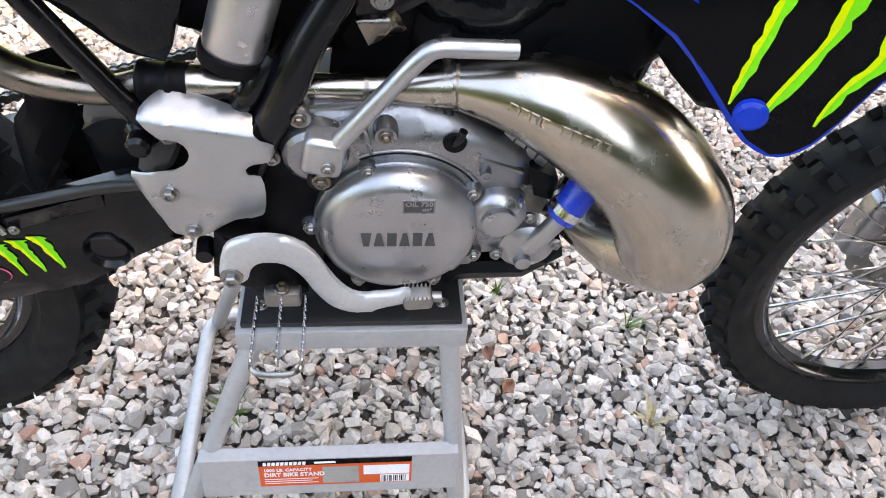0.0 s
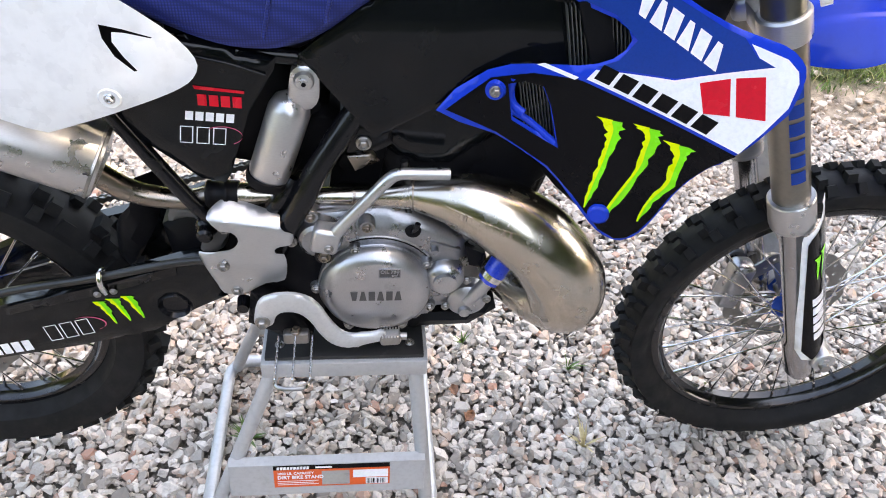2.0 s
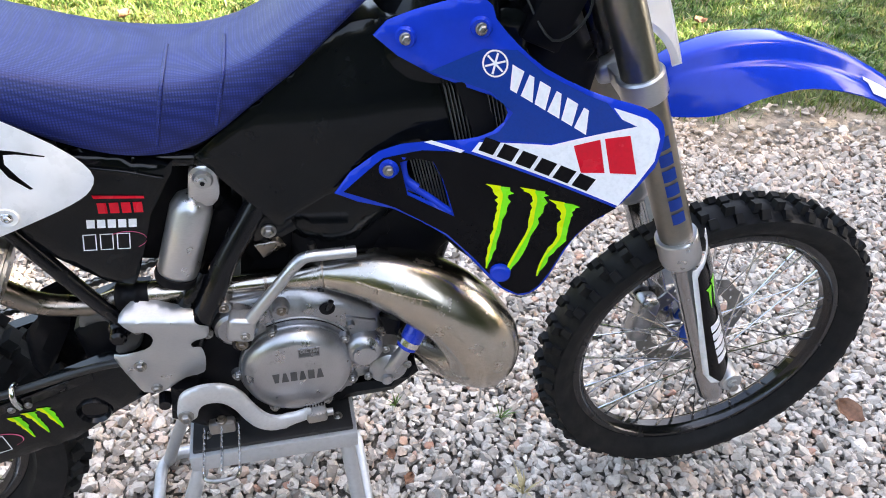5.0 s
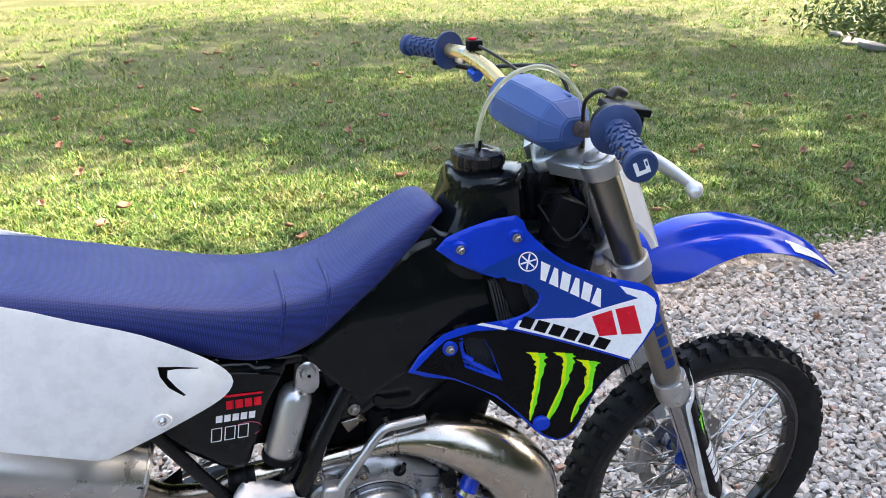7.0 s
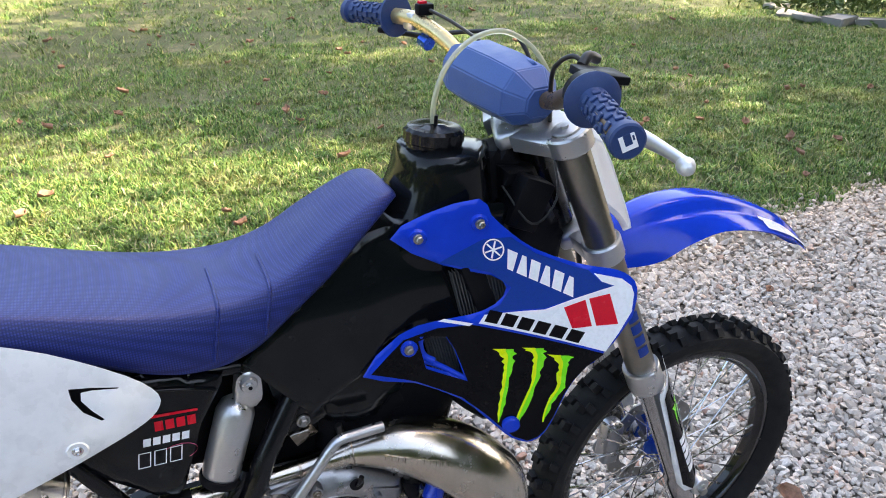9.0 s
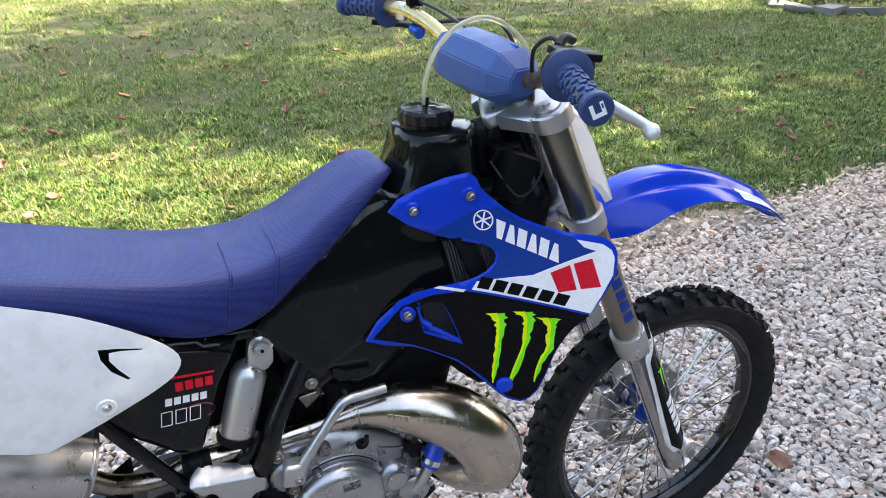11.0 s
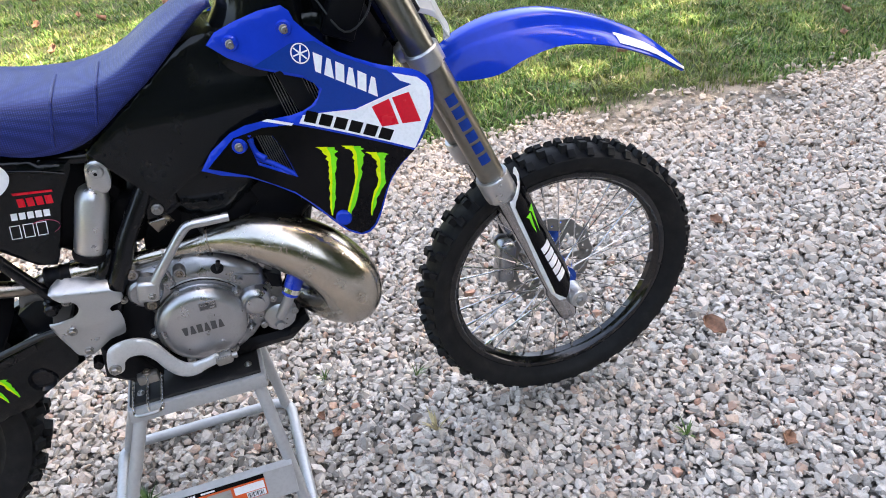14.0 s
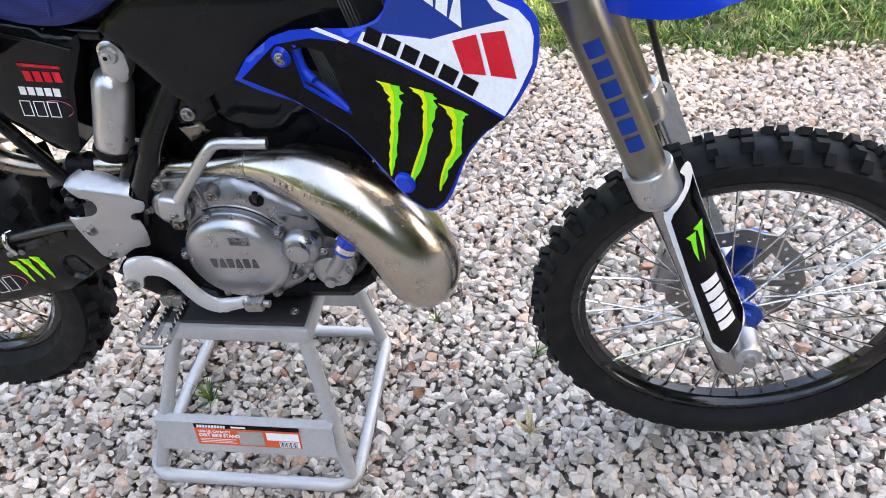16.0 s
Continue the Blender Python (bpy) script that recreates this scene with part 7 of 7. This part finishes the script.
# ---- flower bed with stones at the lawn's far edge ----
def bed():
    rng = np.random.default_rng(2)
    n = 5200
    p = np.column_stack([rng.normal(9.9, 0.75, n), rng.normal(6.5, 0.6, n), np.abs(rng.normal(0.10, 0.13, n))])
    q = np.array([(-0.5, 0, 0), (0, -0.2, 0.1), (0.5, 0, -0.1), (0, 0.2, 0.1)]) * 2
    v = np.einsum("nij,vj->nvi", turns(rng, n), q) * rng.uniform(0.03, 0.075, n)[:, None, None] + p[:, None]
    f = (np.array([(0, 1, 2), (0, 2, 3)])[None] + (np.arange(n) * 4)[:, None, None]).reshape(-1, 3)
    tagged(mesh_from("ground_cover", v.reshape(-1, 3), f, FOLIAGE), "low green plants in a stone-edged bed", "plants", kind="stuff")
    edge = surface("edging_stone", (0.22, 0.21, 0.19), 0.8, wear=(0.3, 0.29, 0.27), dirt=0.5, grain=12, bump=0.5, depth=0.01)
    for i, (x, y) in enumerate(((8.35, 6.6), (8.05, 6.12), (7.95, 5.78), (8.1, 5.42), (8.4, 5.15))):
        bm = bmesh.new()
        box(bm, pose(0, 0, 0, 5 * (i % 3) - 4, 3 - 4 * (i % 2), 31 * i), 0.30 + 0.09 * (i % 3), 0.22 + 0.06 * (i % 2), 0.06, 0.02)
        for w in bm.verts:
            w.co += Vector(noise.noise_vector(w.co * 6 + Vector((i, 0, 0)))) * 0.05
        ob = part("edging_stone", bm, edge, None)
        ob.location = (x, y, 0.02)
        tagged(ob, "pale flat stone edging a flower bed", "stone", "edging stones")


bed()


# ---- fallen leaves, weeds and dry stalks ----
def leaf_mesh(seed, material):
    rng = random.Random(seed)
    bm, rows = bmesh.new(), []
    for i, w in enumerate((0.05, 0.5, 0.75, 0.62, 0.7, 0.4, 0.03)):
        x = i / 6 - 0.5
        k = 1 + rng.uniform(-0.2, 0.2)
        rows.append([bm.verts.new((x + 0.05 * abs(s), s * w * 0.5 * k, 0.12 + 0.28 * s * s * k + 0.25 * x * x + rng.uniform(-0.05, 0.05))) for s in (-1, -0.5, 0, 0.5, 1)])
    bridge(bm, rows, close_ring=False, caps=False)
    bmesh.ops.recalc_face_normals(bm, faces=bm.faces[:])
    bmesh.ops.solidify(bm, geom=bm.faces[:], thickness=0.012)
    for f in bm.faces:
        f.smooth = True
    me = bpy.data.meshes.new("fallen_leaf")
    bm.to_mesh(me)
    bm.free()
    me.materials.append(material)
    return me


def fallen_leaves():
    rng = random.Random(12)
    shapes = [leaf_mesh(i, DRY_LEAF if i % 3 else RUST_LEAF) for i in range(6)]
    spots = [(-0.58, 3.3), (0.57, 10.2), (0.27, 2.68), (0.31, 2.48), (-0.58, 4.63), (1.75, 9.1), (1.52, 3.7), (-0.7, 3.05), (4.03, 3.25), (4.5, 3.97), (5.1, 3.3), (3.9, 2.72), (4.9, 3.28), (3.73, 2.1), (4.2, 2.2), (3.45, 1.8), (5.0, 4.07), (3.16, 2.98), (8.2, 7.9), (2.65, 5.4), (1.04, 4.1)]
    spots += [(rng.uniform(-2, 6.5), rng.uniform(2.0, 8.5)) for _ in range(60)]
    for x, y in spots:
        s = rng.uniform(0.05, 0.10)
        ob = new("fallen_leaf", rng.choice(shapes))
        ob.matrix_world = Matrix.Translation((x, y, 0.018)) @ Euler((rng.uniform(-0.4, 0.4), rng.uniform(-0.4, 0.4), rng.uniform(0, 6.3))).to_matrix().to_4x4() @ Matrix.Diagonal((s, s * 0.9, s, 1))
        tagged(ob, "curled dry brown leaf lying on the lawn", "leaf", "fallen leaves on the lawn")
    for x, y, s in ((1.345, 0.012, 0.075), (1.25, -0.42, 0.05), (1.7, 0.5, 0.05), (2.2, 0.9, 0.05), (0.21, 0.035, 0.035), (0.19, 0.115, 0.03)):
        ob = new("fallen_leaf", shapes[0] if s > 0.06 else shapes[3])
        ob.matrix_world = Matrix.Translation((x, y, 0.016)) @ Euler((0.3, 0.2, rng.uniform(0, 6.3))).to_matrix().to_4x4() @ Matrix.Diagonal((s, s, s, 1))
        tagged(ob, "curled rusty orange leaf lying on gravel", "leaf", "fallen leaves on the gravel")


fallen_leaves()


def tuft(x, y, size, n, material, seed, label, name):
    rng = np.random.default_rng(seed)
    a, h = rng.uniform(0, 2 * np.pi, n), rng.uniform(0.5, 1.0, n) * size
    d, s = np.stack([np.cos(a), np.sin(a)], -1), np.stack([-np.sin(a), np.cos(a)], -1)
    lean, w = rng.uniform(0.3, 1.2, n), rng.uniform(0.03, 0.07, n) * size
    v = np.zeros((n, 5, 3))
    for i, (up, out, k) in enumerate(((0, 0, 0.5), (0, 0, -0.5), (0.55, 0.4, 1), (0.55, 0.4, -1), (0.9, 1.0, 0))):
        v[:, i, :2] = d * (out * lean * h)[:, None] + s * (k * w)[:, None]
        v[:, i, 2] = up * h
    f = np.array([(0, 1, 3), (0, 3, 2), (2, 3, 4)])
    ob = mesh_from(name, v.reshape(-1, 3), (f[None] + (np.arange(n) * 5)[:, None, None]).reshape(-1, 3), material)
    ob.location = (x, y, 0.002)
    tagged(ob, label, "weed", "weeds in the gravel")


for i, (x, y, size, n) in enumerate(((0.475, 0.18, 0.045, 18), (-0.27, 0.005, 0.06, 26), (0.225, 0.27, 0.035, 14), (1.05, -0.3, 0.05, 16))):
    tuft(x, y, size, n, WEED, i, "small green weed growing through gravel", "weed")
tuft(0.465, -0.04, 0.06, 16, STRAW, 7, "dry straw-coloured grass tuft in gravel", "dry_tuft")
